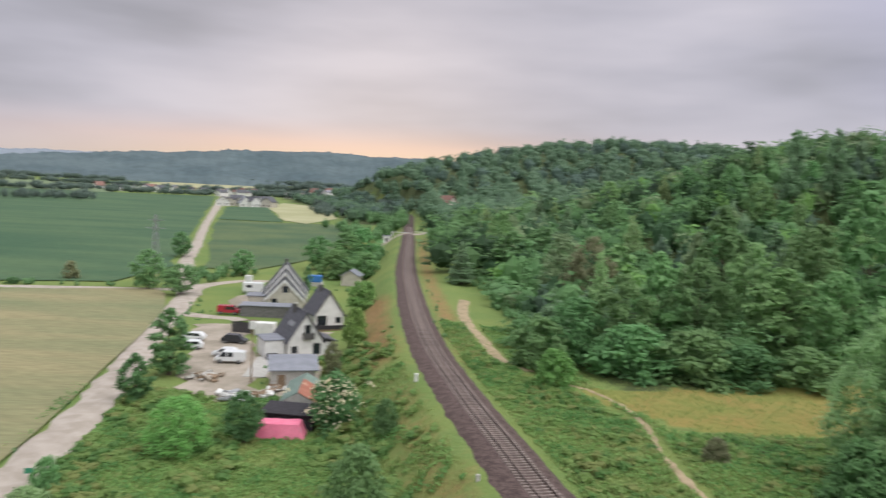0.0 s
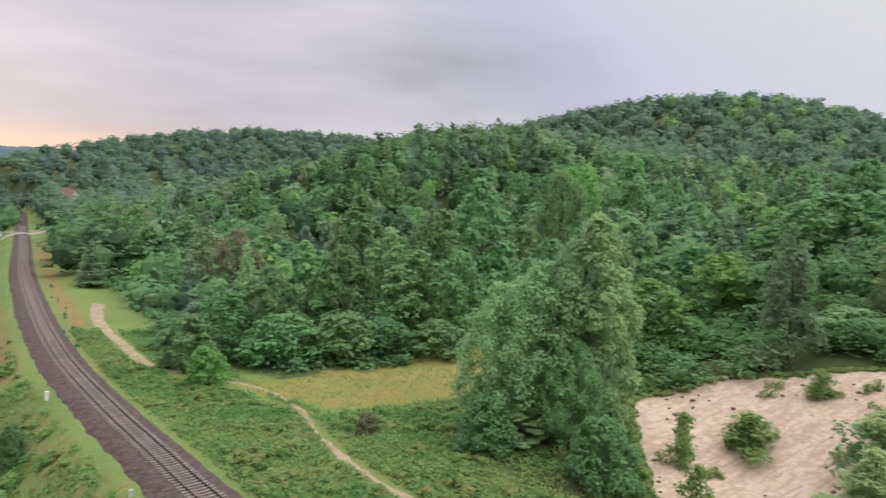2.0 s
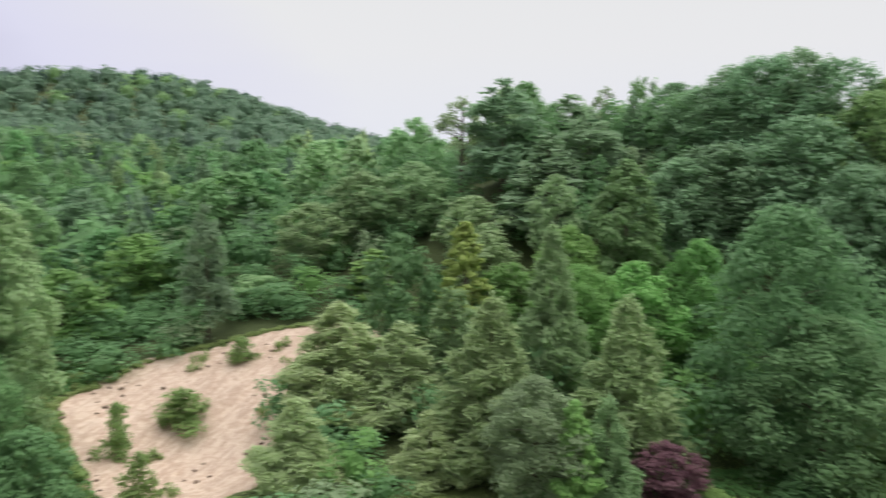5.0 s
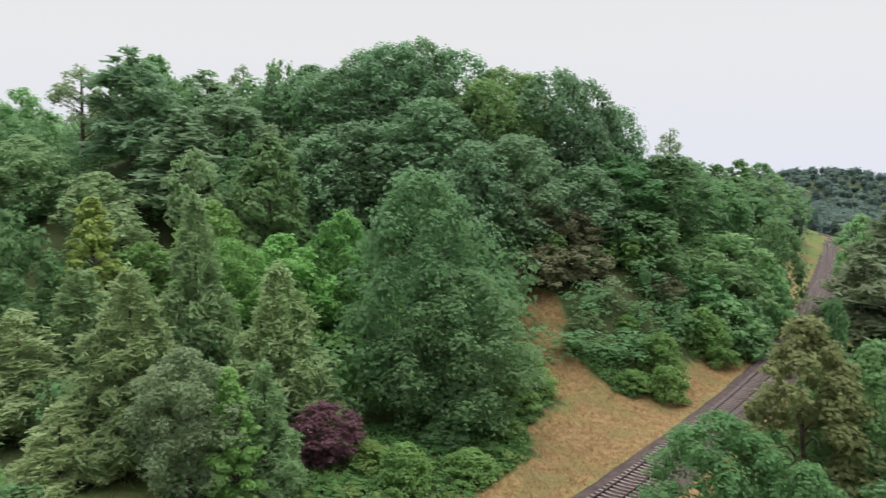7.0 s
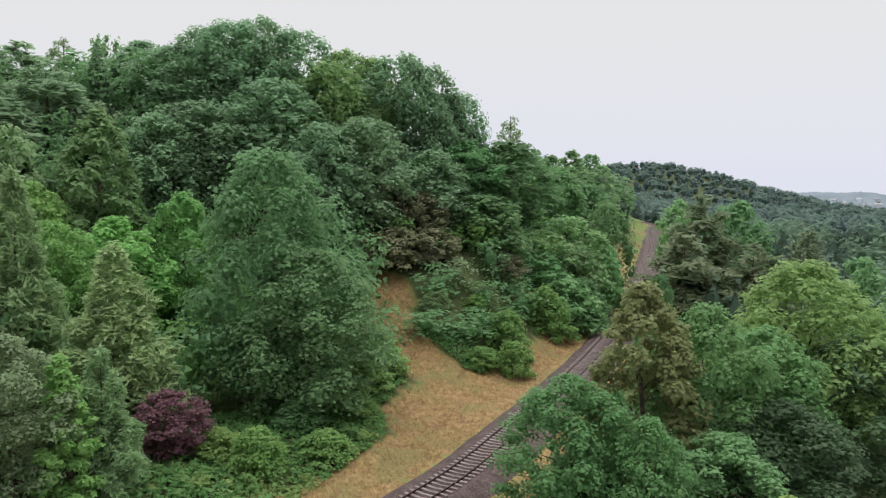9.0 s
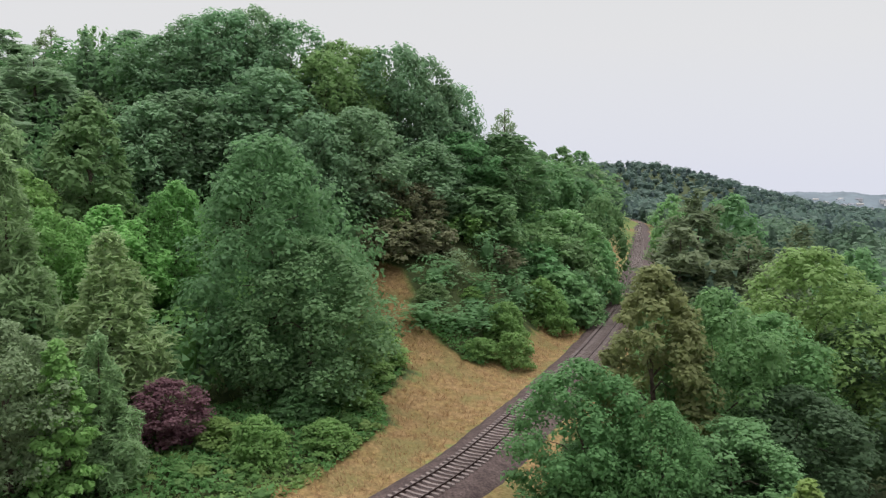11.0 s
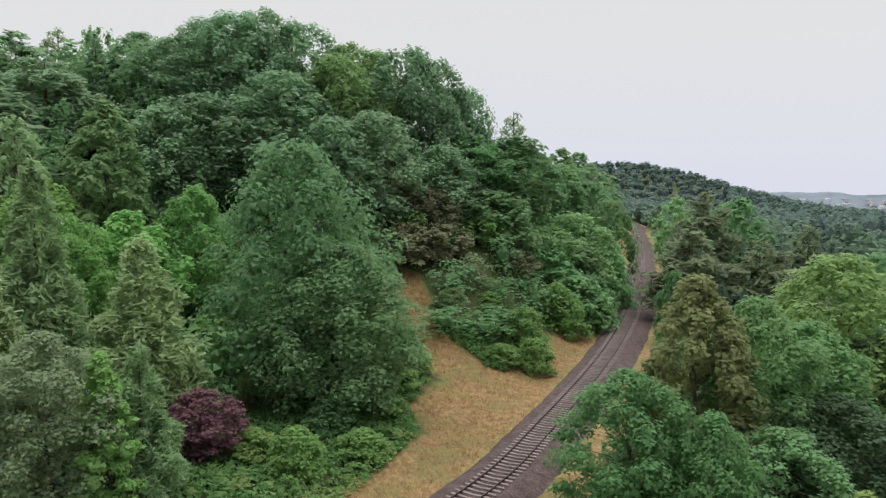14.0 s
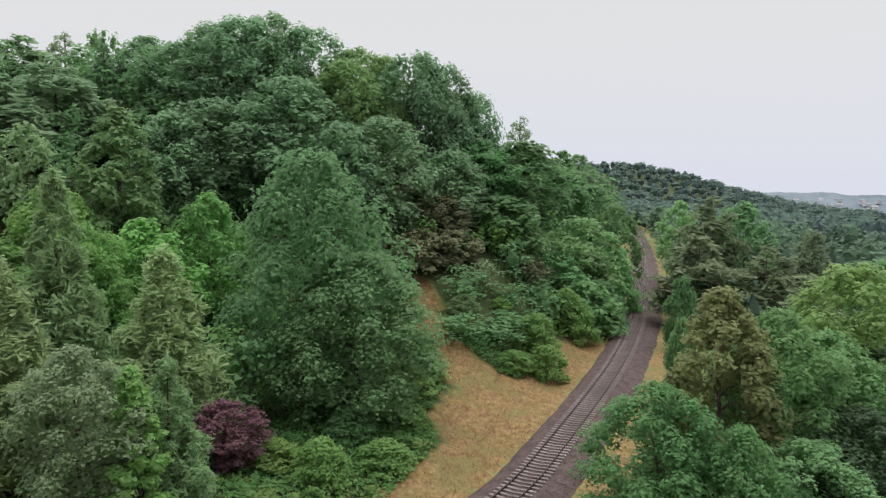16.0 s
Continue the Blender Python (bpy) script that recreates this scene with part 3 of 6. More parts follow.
strip("foot_path", [(24, 49), (22.5, 54.3), (21.5, 61.6), (21.1, 68.1), (21.9, 76.3), (20.7, 85.7), (16.5, 92.5)], [0.9, 0.7, 0.6, 0.6], PATH_DIRT, 0.07, 0.8, "narrow trodden foot path through the meadow", "path", 0.25)
strip("side_path", [(13.2, 100), (9.7, 108.8), (7.3, 124), (5.4, 140), (5.1, 151), (6, 166)], [1.6, 1.6, 2.2, 2.4], PATH_DIRT, 0.1, 1.2, "sandy lane beside the railway", "path", 0.3)
strip("crossing_road", [(-36, 361.5), (-26, 362), (-15.8, 363), (12, 364), (50, 370)], [5, 5], DIRT, 0.55, 3, "dirt road over the level crossing", "road", 0.2)


# ---- the railway ----
def bed():
    prof = [(-3.9, -0.72), (-3.2, -0.38), (-2.5, -0.10), (-1.9, -0.03), (0, -0.02), (1.9, -0.03), (2.5, -0.3), (2.95, -0.66)]
    xy, hd = TRACK[::3], HEADING[::3]
    rng = np.random.default_rng(4)
    verts, faces = [], []
    n = len(prof)
    for i, ((x, y), (dx, dy)) in enumerate(zip(xy, hd)):
        for k, (o, z) in enumerate(prof):
            o = o + (rng.normal(0, 0.12) if k in (0, n - 1) else rng.normal(0, 0.05))
            verts.append((x - dy * o, y + dx * o, z + 0.015 * rng.normal()))
        if i:
            a = (i - 1) * n
            faces += [(a + k, a + n + k, a + n + k + 1, a + k + 1) for k in range(n - 1)]
    me = mesh_of("ballast_bed", verts, faces, (BALLAST,), True)
    bm = bmesh.new()
    bm.from_mesh(me)
    bmesh.ops.recalc_face_normals(bm, faces=bm.faces)
    if sum(f.normal.z for f in bm.faces) < 0:
        bmesh.ops.reverse_faces(bm, faces=bm.faces)
    bm.to_mesh(me)
    bm.free()
    return me


def rail_mesh(offset):
    prof = [(-0.065, 0.02), (-0.012, 0.05), (-0.012, 0.13), (-0.036, 0.14), (-0.036, 0.172), (0.036, 0.172), (0.036, 0.14), (0.012, 0.13), (0.012, 0.05), (0.065, 0.02)]
    n = len(prof)
    verts, faces, head = [], [], []
    xy, hd = TRACK[::4], HEADING[::4]
    for i, ((x, y), (dx, dy)) in enumerate(zip(xy, hd)):
        verts += [(x - dy * (offset + o), y + dx * (offset + o), z + 0.03) for o, z in prof]
        if i:
            a = (i - 1) * n
            for k in range(n - 1):
                faces.append((a + k, a + n + k, a + n + k + 1, a + k + 1))
                head.append(1 if k == 4 else 0)
    me = mesh_of("rail", verts, faces, (RAIL_STEEL, RAIL_HEAD))
    me.polygons.foreach_set("material_index", head)
    return me


def sleeper_mesh():
    """A concrete sleeper, lower and narrower in the middle."""
    verts, faces = [], []
    for x, w, h in ((-1.3, 0.13, 0.05), (-1.22, 0.15, 0.10), (-0.55, 0.14, 0.09), (0, 0.11, 0.05), (0.55, 0.14, 0.09), (1.22, 0.15, 0.10), (1.3, 0.13, 0.05)):
        verts += [(x, -w, -0.08), (x, -w * 0.8, h), (x, w * 0.8, h), (x, w, -0.08)]
    for i in range(6):
        a = i * 4
        faces += [(a, a + 4, a + 5, a + 1), (a + 1, a + 5, a + 6, a + 2), (a + 2, a + 6, a + 7, a + 3)]
    faces += [(0, 1, 2, 3), (27, 26, 25, 24)]
    me = mesh_of("sleeper", verts, faces, (CONCRETE,))
    bm = bmesh.new()
    bm.from_mesh(me)
    bmesh.ops.recalc_face_normals(bm, faces=bm.faces)
    bm.to_mesh(me)
    bm.free()
    return me


railway = thing("railway_track", Matrix(), "single railway track with rusty rails on brown ballast", "railway track", kind="structure")
part("ballast_bed", bed(), None, railway, "dark brown crushed stone ballast")
for side in (-0.7535, 0.7535):
    part("rail", rail_mesh(side), None, railway)
SLEEPER = sleeper_mesh()
near_s = [i for i, (x, y) in enumerate(TRACK) if 50 < y < 125 or (46 < x < 125 and y < 0)]
rest_v, rest_f = [], []
sv = [v.co.copy() for v in SLEEPER.vertices]
sf = [tuple(p.vertices) for p in SLEEPER.polygons]
chosen = set(near_s[:300])
for i, ((x, y), (dx, dy)) in enumerate(zip(TRACK, HEADING)):
    if math.hypot(x, y) > 420:
        continue
    m = Matrix(((-dy, dx, 0, x), (dx, dy, 0, y), (0, 0, 1, 0), (0, 0, 0, 1)))
    if i in chosen:
        part("sleeper", SLEEPER, None, railway, at=m)
    else:
        k = len(rest_v)
        rest_v += [tuple(m @ v) for v in sv]
        rest_f += [tuple(a + k for a in f) for f in sf]
tagged(part("far_sleepers", mesh_of("far_sleepers", rest_v, rest_f, (CONCRETE,)), None, railway), kind="stuff")

# ---- trees and bushes ----
def leaf_sprays(rng, lobes, n, size, up=0.35, flat=0.55, long=1.0, inner=0.5, thin=0.75, loose=0.34):
    """n small leaf sprays over the outsides of rounded boughs (x, y, z, rx, ry, rz)."""
    lobes = np.asarray(lobes, float)
    w = (lobes[:, 3] * lobes[:, 4] + lobes[:, 3] * lobes[:, 5]) ** 1.0
    k = rng.choice(len(lobes), n, p=w / w.sum())
    d = rng.normal(size=(n, 3))
    d[:, 2] += up * np.abs(rng.normal(size=n)) * 1.6
    d /= np.linalg.norm(d, axis=1)[:, None]
    rad = rng.uniform(inner, 1.10, n)
    p = lobes[k, :3] + d * lobes[k, 3:] * rad[:, None]
    nrm = d * 0.8 + rng.normal(size=(n, 3)) * loose + np.array([0, 0, flat])
    nrm /= np.linalg.norm(nrm, axis=1)[:, None]
    t = np.cross(nrm, rng.normal(size=(n, 3)))
    t /= np.linalg.norm(t, axis=1)[:, None] + 1e-9
    b = np.cross(nrm, t)
    s = size * rng.uniform(0.6, 1.35, n)[:, None]
    v = np.stack([p + t * s * long, p - t * s * 0.7 * long + b * s * thin, p - t * s * 0.7 * long - b * s * thin], 1).reshape(-1, 3)
    f = np.arange(3 * n).reshape(n, 3)
    return v, f


def cores(lobes, scale=0.45):
    """Dense inner boughs that close the crown."""
    bm = bmesh.new()
    for x, y, z, rx, ry, rz in lobes:
        bmesh.ops.create_icosphere(bm, subdivisions=1, radius=1, matrix=Matrix.Translation((x, y, z)) @ Matrix.Diagonal((rx * scale, ry * scale, rz * scale, 1)))
    v = np.array([q.co for q in bm.verts])
    f = [[q.index for q in p.verts] for p in bm.faces]
    bm.free()
    return v, f


def crown_mesh(name, rng, lobes, n, size, mat, core=0.45, **kw):
    v, f = leaf_sprays(rng, lobes, n, size, **kw)
    faces = f.tolist()
    if core:
        cv, cf = cores(lobes, core)
        faces += [[a + len(v) for a in q] for q in cf]
        v = np.concatenate([v, cv])
    return mesh_of(name, v.tolist(), faces, (mat,))


def trunk_mesh(rng, h, r, limbs, lean=0.02, n=7):
    bm = bmesh.new()
    p, segs = Vector((0, 0, -0.4)), 5
    for i in range(segs):
        q = Vector((rng.normal(0, lean * h), rng.normal(0, lean * h), h * (i + 1) / segs))
        tube(bm, p, q, r * (1 - i / segs * 0.75) * (1.25 if i == 0 else 1), r * (1 - (i + 1) / segs * 0.75), n)
        p = q
    for x, y, z in limbs:
        a = Vector((0, 0, max(h * 0.25, min(h * 0.95, z - 0.45 * math.hypot(x, y)))))
        m = a.lerp(Vector((x, y, z)), 0.5) + Vector((0, 0, 0.06 * h))
        tube(bm, a, m, r * 0.24, r * 0.15, 5)
        tube(bm, m, (x, y, z), r * 0.15, r * 0.05, 5)
    return from_bm("trunk", bm, BARK)


def broadleaf(seed, n, size, shape="round", lobes_n=26, mat=None):
    """A leafy tree one unit... ten metres high: trunk, limbs and a crown of many boughs."""
    rng = np.random.default_rng(seed)
    H, low, wide = {"round": (10, 1.2, 3.5), "oak": (10, 0.9, 4.1), "tall": (10, 0.8, 2.4), "column": (10, 0.5, 1.8), "bush": (10, 0.3, 5.6), "dome": (10, 1.0, 4.8), "shrub": (10, 0.2, 5.0)}[shape]
    lobes = []
    for i in range(lobes_n):
        z = low + (H - low) * (i + rng.uniform(0.1, 0.9)) / lobes_n
        q = (z - low) / (H - low)
        prof = {"round": math.sin(math.pi * min(1, 0.12 + 0.88 * q)) ** 0.7, "oak": (1 - q ** 2.2) ** 0.6 * (0.72 + 0.28 * min(1, q * 4)), "tall": math.sin(math.pi * min(1, 0.2 + 0.8 * q)) ** 0.8,
                "column": (1 - q ** 2) ** 0.7, "bush": (1 - q ** 2) ** 0.55, "dome": (1 - q ** 2.5) ** 0.55, "shrub": (1 - 0.75 * q) * rng.uniform(0.5, 1.0)}[shape]
        a = i * 2.39996 + rng.normal(0, 0.4)
        rr = wide * prof * (rng.uniform(0.25, 1.0) ** 0.45) * 0.92
        s = wide * rng.uniform(0.68, 1.18) / lobes_n ** 0.33 * (0.62 + 0.38 * prof)
        lobes.append((math.cos(a) * rr, math.sin(a) * rr, min(z, H - s * 0.55), s * rng.uniform(0.9, 1.25), s * rng.uniform(0.9, 1.25), s * rng.uniform(0.75, 1.0)))
    for z in np.linspace(low + 1, H - wide * 0.4, 4):
        q = (z - low) / (H - low)
        s = wide * 0.6 * max(0.3, 1 - q)
        lobes.append((0, 0, z, s, s, s * 0.9))
    crown = crown_mesh("crown", rng, lobes, n, size, mat or LEAF, 0 if shape == "shrub" else (0.3 if lobes_n > 60 else 0.42))
    trunk = trunk_mesh(rng, H * 0.62, 0.22 if shape not in ("bush", "shrub") else 0.10, [(l[0] * 0.7, l[1] * 0.7, l[2] * 0.82) for l in lobes[:lobes_n:max(3, lobes_n // 12)]])
    return trunk, crown


def conifer(seed, n, size, shape="spruce", mat=None):
    """A ten metre conifer: whorls of sagging branches along a straight stem."""
    rng = np.random.default_rng(seed)
    lobes, H = [], 10.0
    if shape == "spruce":
        for z in np.linspace(0.9, 9.5, 17):
            r = 2.25 * (1 - z / 10.2) ** 0.85 * rng.uniform(0.85, 1.12)
            k = 7 if z < 7 else 5
            for j in range(k):
                a = 2 * math.pi * j / k + rng.uniform(0, 1.2)
                lobes.append((math.cos(a) * r * 0.62, math.sin(a) * r * 0.62, z - r * 0.12, max(0.12, r * 0.36), max(0.12, r * 0.36), max(0.16, 0.34)))
        lobes.append((0, 0, 9.75, 0.10, 0.10, 0.42))
        core, long = 0.5, 1.5
    elif shape == "scots":
        for z in np.linspace(2.4, 9.5, 15):
            r = 2.6 * (math.sin(math.pi * min(1.0, 0.22 + 0.078 * z)) ** 0.7) * rng.uniform(0.65, 1.1)
            for j in range(int(rng.integers(3, 6))):
                a, f = rng.uniform(0, 6.28), rng.uniform(0.5, 1.0)
                lobes.append((math.cos(a) * r * 0.7 * f, math.sin(a) * r * 0.7 * f, z + rng.normal(0, 0.25), max(0.2, r * 0.34), max(0.2, r * 0.34), max(0.28, r * 0.30)))
        core, long = 0.4, 1.9
    else:
        full = 2.5 if shape == "pine" else 2.3
        for z in np.linspace(0.5, 9.3, 20):
            r = full * (1 - z / 10.4) ** 0.72 * rng.uniform(0.78, 1.15)
            k = 9 if z < 6 else 6
            for j in range(k):
                a = 2 * math.pi * j / k + rng.uniform(0, 1.4)
                f = rng.uniform(0.35, 0.82)
                lobes.append((math.cos(a) * r * f, math.sin(a) * r * f, z + r * 0.14, max(0.15, r * 0.24), max(0.15, r * 0.24), max(0.42, r * 0.36)))
        lobes.append((0, 0, 9.6, 0.14, 0.14, 0.5))
        core, long = 0.3, 2.3
    crown = crown_mesh("crown", rng, lobes, n, size, mat or NEEDLE, core, up=0.5, flat=0.3, long=long, thin=0.42 if shape != "spruce" else 0.55, loose=0.55)
    bm = bmesh.new()
    tube(bm, (0, 0, -0.4), (0, 0, 4), 0.15, 0.09, 7)
    tube(bm, (0, 0, 4), (0, 0, 8.6), 0.09, 0.02, 6)
    return from_bm("trunk", bm, BARK), crown


def bare_tree(seed):
    """A thin, nearly leafless birch top: stem, twigs and sparse leaves."""
    rng = np.random.default_rng(seed)
    bm = bmesh.new()
    tube(bm, (0, 0, -0.4), (0.1, 0, 9.8), 0.16, 0.03, 6)
    lobes = []
    for i in range(26):
        z, a = rng.uniform(3.0, 9.3), rng.uniform(0, 6.28)
        l = (10.6 - z) * 0.3
        e = Vector((math.cos(a) * l, math.sin(a) * l, z + l * 0.9))
        tube(bm, (0.05, 0, z), e, 0.045, 0.012, 4)
        lobes.append((e.x * 0.85, e.y * 0.85, e.z - 0.1, 0.42, 0.42, 0.5))
    return from_bm("trunk", bm, BARK), crown_mesh("crown", rng, lobes, 1500, 0.11, LEAF_SAGE, 0, up=0, flat=0.1)


STOCK, SIZES = {}, {}


def stock(kind, detail):
    """Tree meshes, built once: detail 3 for the nearest, 1 for the middle distance."""
    key = (kind, detail)
    if key not in STOCK:
        n = {3: 15500, 2: 7000, 1: 2300, 0: 1150}[detail]
        s = {3: 0.112, 2: 0.170, 1: 0.262, 0: 0.37}[detail]
        seed = sum(map(ord, kind)) + detail
        base = kind.rstrip("0123456789")
        if base in ("spruce", "pine", "larch", "scots"):
            STOCK[key] = conifer(seed, int(n * 1.1), s * (0.94 if detail == 3 else 0.8), base, {"spruce": NEEDLE_DARK, "pine": NEEDLE, "larch": LEAF_RUST, "scots": NEEDLE_DARK}[base])
        elif base == "bare":
            STOCK[key] = bare_tree(seed)
        else:
            if base == "bush":
                n, s = {2: 4200, 1: 2200, 0: 700}[detail], {2: 0.34, 1: 0.44, 0: 0.7}[detail]
            if base == "shrub":
                n, s = 1700, 0.36
            STOCK[key] = broadleaf(seed, n, s, base, 22 if base == "shrub" else (((120 if base in ("oak", "dome") else 80) if detail >= 2 else 36)), {"oak": LEAF_DARK}.get(base))
        co = np.array([q.co for q in STOCK[key][1].vertices])
        SIZES[key] = 2 * float(np.percentile(np.hypot(co[:, 0], co[:, 1]), 97)), float(np.percentile(co[:, 2], 99.8))
    return STOCK[key]


LABELS = {"round": "full green broadleaf tree on the wooded slope", "oak": "dense dark green oak with a heavy crown", "tall": "tall slender green broadleaf tree", "column": "narrow upright young green tree",
          "bush": "spreading green bush on the slope", "dome": "broad domed green broadleaf tree", "spruce": "dark green spruce with sagging branches", "pine": "grey-green pine with loose branches",
          "scots": "dark pine with broad flat boughs", "larch": "brownish larch with dry-looking needles", "bare": "thin birch with a sparse open crown"}
TINTS = {}


def plant(kind, x, y, top, width, detail=2, leaf=None, label="", ground_z=None, category="tree", name="", group="", turn=None):
    """One tree or bush: from the ground at x, y up to the height top, width across its crown."""
    base = kind.rstrip("0123456789")
    gz = height(x, y) if ground_z is None else ground_z
    trunk, crown = stock(kind, detail)
    if leaf is not None:
        key = (crown.name, leaf.name)
        if key not in TINTS:
            TINTS[key] = crown.copy()
            TINTS[key].materials[0] = leaf
        crown = TINTS[key]
    reach, tip = SIZES[(kind, detail)]
    h = max(0.5 * width if base in ("bush", "shrub", "dome", "oak") else 0.9 * width, top - gz)
    sz, sx = h / tip, width / reach
    turn = (x * 37.7 + y * 91.3) % 6.283 if turn is None else turn
    t = thing(name or ("bush" if base in ("bush", "shrub") else "tree"), Matrix.Translation((x, y, gz)) @ Matrix.Rotation(turn, 4, "Z") @ Matrix.Diagonal((sx, sx, sz, 1)), label or LABELS[base], "bush" if base in ("bush", "shrub") else category, group)
    part("trunk", trunk, None, t)
    part("crown", crown, None, t)
    if "blossom" in label:
        rng = np.random.default_rng(3)
        v, f = leaf_sprays(rng, [(rng.normal(0, 3.0), rng.normal(0, 3.0), rng.uniform(2, 8.0), .9, .9, .6) for _ in range(30)] + [(0, 0, 4.4, 5.2, 5.2, 5.0)], 560, .34, up=.8, flat=1.2, inner=.95)
        part("blossom", mesh_of("blossom", v.tolist(), f.tolist(), (BLOSSOM,)), None, t, "flat cream flower heads")
    return t

# ---- trees one by one ----
plant("oak", 67.9, -4.2, 22.5, 15.6, 3, label="dense dark green broadleaf tree reaching low beside the dry bank")
plant("oak2", 62.5, -6.5, 14.4, 13.6, 3, label="dense dark green broadleaf tree beside the dry bank")
plant("bush", 51.1, -1.5, 3.7, 4.1, 2, LEAF_BRIGHT, label="rounded clipped-looking bright green bush")
plant("round2", 54.4, 4.1, 5.8, 5.4, 2, LEAF_PLUM, label="purple-leaved plum tree among pines")
plant("column2", 47, 9.5, 10.3, 3.8, 2, LEAF_BRIGHT, label="slim bright green young tree")
plant("pine", 59.2, 7.9, 15.0, 9.7, 3)
plant("pine2", 49.2, 7.7, 10.0, 5.2, 3)
plant("larch2", 63.4, 14.9, 20.2, 7.8, 3, NEEDLE, label="pale green larch with soft branches")
plant("round2", 47.6, 12.3, 11.4, 7.5, 3, LEAF_SAGE, label="grey-green willow with fine leaves")
plant("pine", 52.7, 17.0, 15.6, 9.2, 3)
plant("tall", 88, 11.8, 26.8, 9.6, 2, LEAF, label="slender green tree among pines")
plant("round", 73.6, 14.2, 16.2, 9.1, 3, LEAF_BRIGHT)
plant("round3", 78.2, 9.3, 16.2, 10.7, 2, LEAF_BRIGHT)
plant("round2", 82.4, 3.4, 18.5, 8.9, 2, LEAF_BRIGHT)
plant("round3", 83.3, 17.4, 19.4, 8.5, 2, LEAF_BRIGHT)
plant("dome", 114.1, -3.3, 41.7, 18.3, 2, LEAF_HILL, label="broad dark oak on the hill top")
plant("dome2", 114.4, 4.1, 37.8, 15.8, 2, LEAF_HILL, label="broad dark oak on the hill top")
plant("round", 124.3, 9.5, 39.5, 10.8, 2, LEAF_HILL)
plant("oak2", 100.4, 2.3, 29.1, 16.0, 2, LEAF_HILL)
plant("oak2", 101.7, -7.2, 32.4, 17.0, 2, LEAF_HILL)
plant("dome", 105.6, -15.4, 35.6, 16.3, 2, LEAF_BEECH, label="broad lighter green tree on the hill side")
plant("dome", 113.2, -12.4, 40.7, 15.8, 2, LEAF_HILL, label="broad dark oak on the hill top")
plant("dome2", 112.1, -18.6, 38.1, 14.1, 2, LEAF_BEECH, label="broad green tree on the hill top")
plant("dome", 111.2, -22.5, 37.2, 12.4, 2, LEAF_BEECH, label="broad green tree on the hill top")
plant("dome2", 115.8, -7.3, 42.6, 14.4, 2, LEAF_HILL, label="broad dark oak on the hill top")
plant("dome", 115.3, 0.4, 40.9, 14.2, 2, LEAF_HILL, label="broad dark oak on the hill top")
plant("round", 109.5, -34.9, 29.6, 9.3, 2, LEAF_HILL)
plant("dome2", 106.2, -25.7, 37.1, 16.0, 2, LEAF_HILL, label="broad dark oak on the hill top")
plant("oak", 108.3, -32.3, 32.2, 11.6, 2, LEAF_HILL)
plant("dome", 107.1, -29.7, 36.0, 13.9, 2, LEAF_HILL, label="broad dark oak on the hill top")
plant("dome2", 108.4, -35.2, 32.4, 10.0, 2, LEAF_HILL, label="broad dark oak on the hill side")
plant("round2", 107, -35.8, 27.0, 9.1, 2, LEAF_HILL)
plant("oak", 95.8, -18.1, 27.5, 14.2, 2, LEAF_HILL)
plant("oak2", 93, -12.0, 26.4, 12.3, 2, LEAF_HILL)
plant("oak2", 97.3, -27.4, 23.6, 12.6, 2, LEAF_HILL)
plant("oak", 97.3, 6.7, 27.3, 12.0, 2, LEAF_HILL)
plant("bare", 125.3, 20.3, 39.7, 6.4, 1, label="thin leaning birch against the sky")
plant("spruce", 113.9, 14.5, 37.4, 5.0, 1, label="small spruce on the ridge")
plant("scots", 118.6, 24.5, 37.5, 11.4, 1)
plant("scots3", 106.2, 19.5, 32.1, 12.4, 1)
plant("spruce", 98.4, 23.4, 26.7, 13.8, 1)
plant("spruce2", 105.6, 16.4, 29.6, 10.0, 1)
plant("bare2", 115.7, -46.3, 29.8, 7.2, 1, label="thin birch with a sparse open crown above the slope")
plant("round2", 120.6, -45.0, 24.9, 12.3, 1, LEAF)
plant("round", 122, -51.9, 24.6, 12.7, 1, LEAF)
plant("round3", 124.7, -59.8, 21.9, 12.3, 1, LEAF)
plant("round", 125.8, -66.2, 18.9, 13.7, 1, LEAF)
plant("dome", 111.9, -62.1, 16.3, 10.4, 1, LEAF, label="broad green tree leaning over the railway")
plant("dome2", 104.3, -51.3, 14.4, 14.6, 1, LEAF, label="broad green tree beside the railway")
plant("round2", 104.5, -42.0, 16.9, 14.1, 1, LEAF)
plant("round3", 101.4, -33.8, 16.2, 11.8, 2, LEAF)
plant("bush2", 94.9, -33.8, 11.9, 11.9, 1, LEAF)
plant("dome", 99.1, -44.1, 10.7, 12.0, 1, LEAF)
plant("round3", 94.9, -21.5, 16.0, 8.5, 2, LEAF_BROWN, label="dark brownish dry thicket above the grass bank")
plant("round2", 92.9, -24.9, 15.4, 7.7, 2, LEAF_BROWN, label="dark brownish dry thicket above the grass bank")
plant("round", 96.6, -19.0, 14.9, 6.5, 2, LEAF_BROWN, label="dark brownish dry thicket above the grass bank")
plant("bush", 90.1, -34.9, 10.2, 6.4, 1, LEAF_BROWN, label="olive brown thicket beside the grass bank")
plant("bush2", 90.2, -43.9, 7.0, 9.6, 1, LEAF)
plant("bush", 89.9, -20.8, 14.2, 8.8, 2, LEAF_BROWN, label="olive brown thicket above the grass bank")
plant("bush2", 89.7, -25.0, 13.5, 8.2, 1, LEAF_BROWN, label="olive brown thicket above the grass bank")
plant("bush3", 89.8, -17.3, 13.6, 6.0, 2, LEAF_BROWN, label="olive brown thicket above the grass bank")
plant("bush2", 92.6, -31.7, 10.7, 7.2, 1, LEAF_BRIGHT)
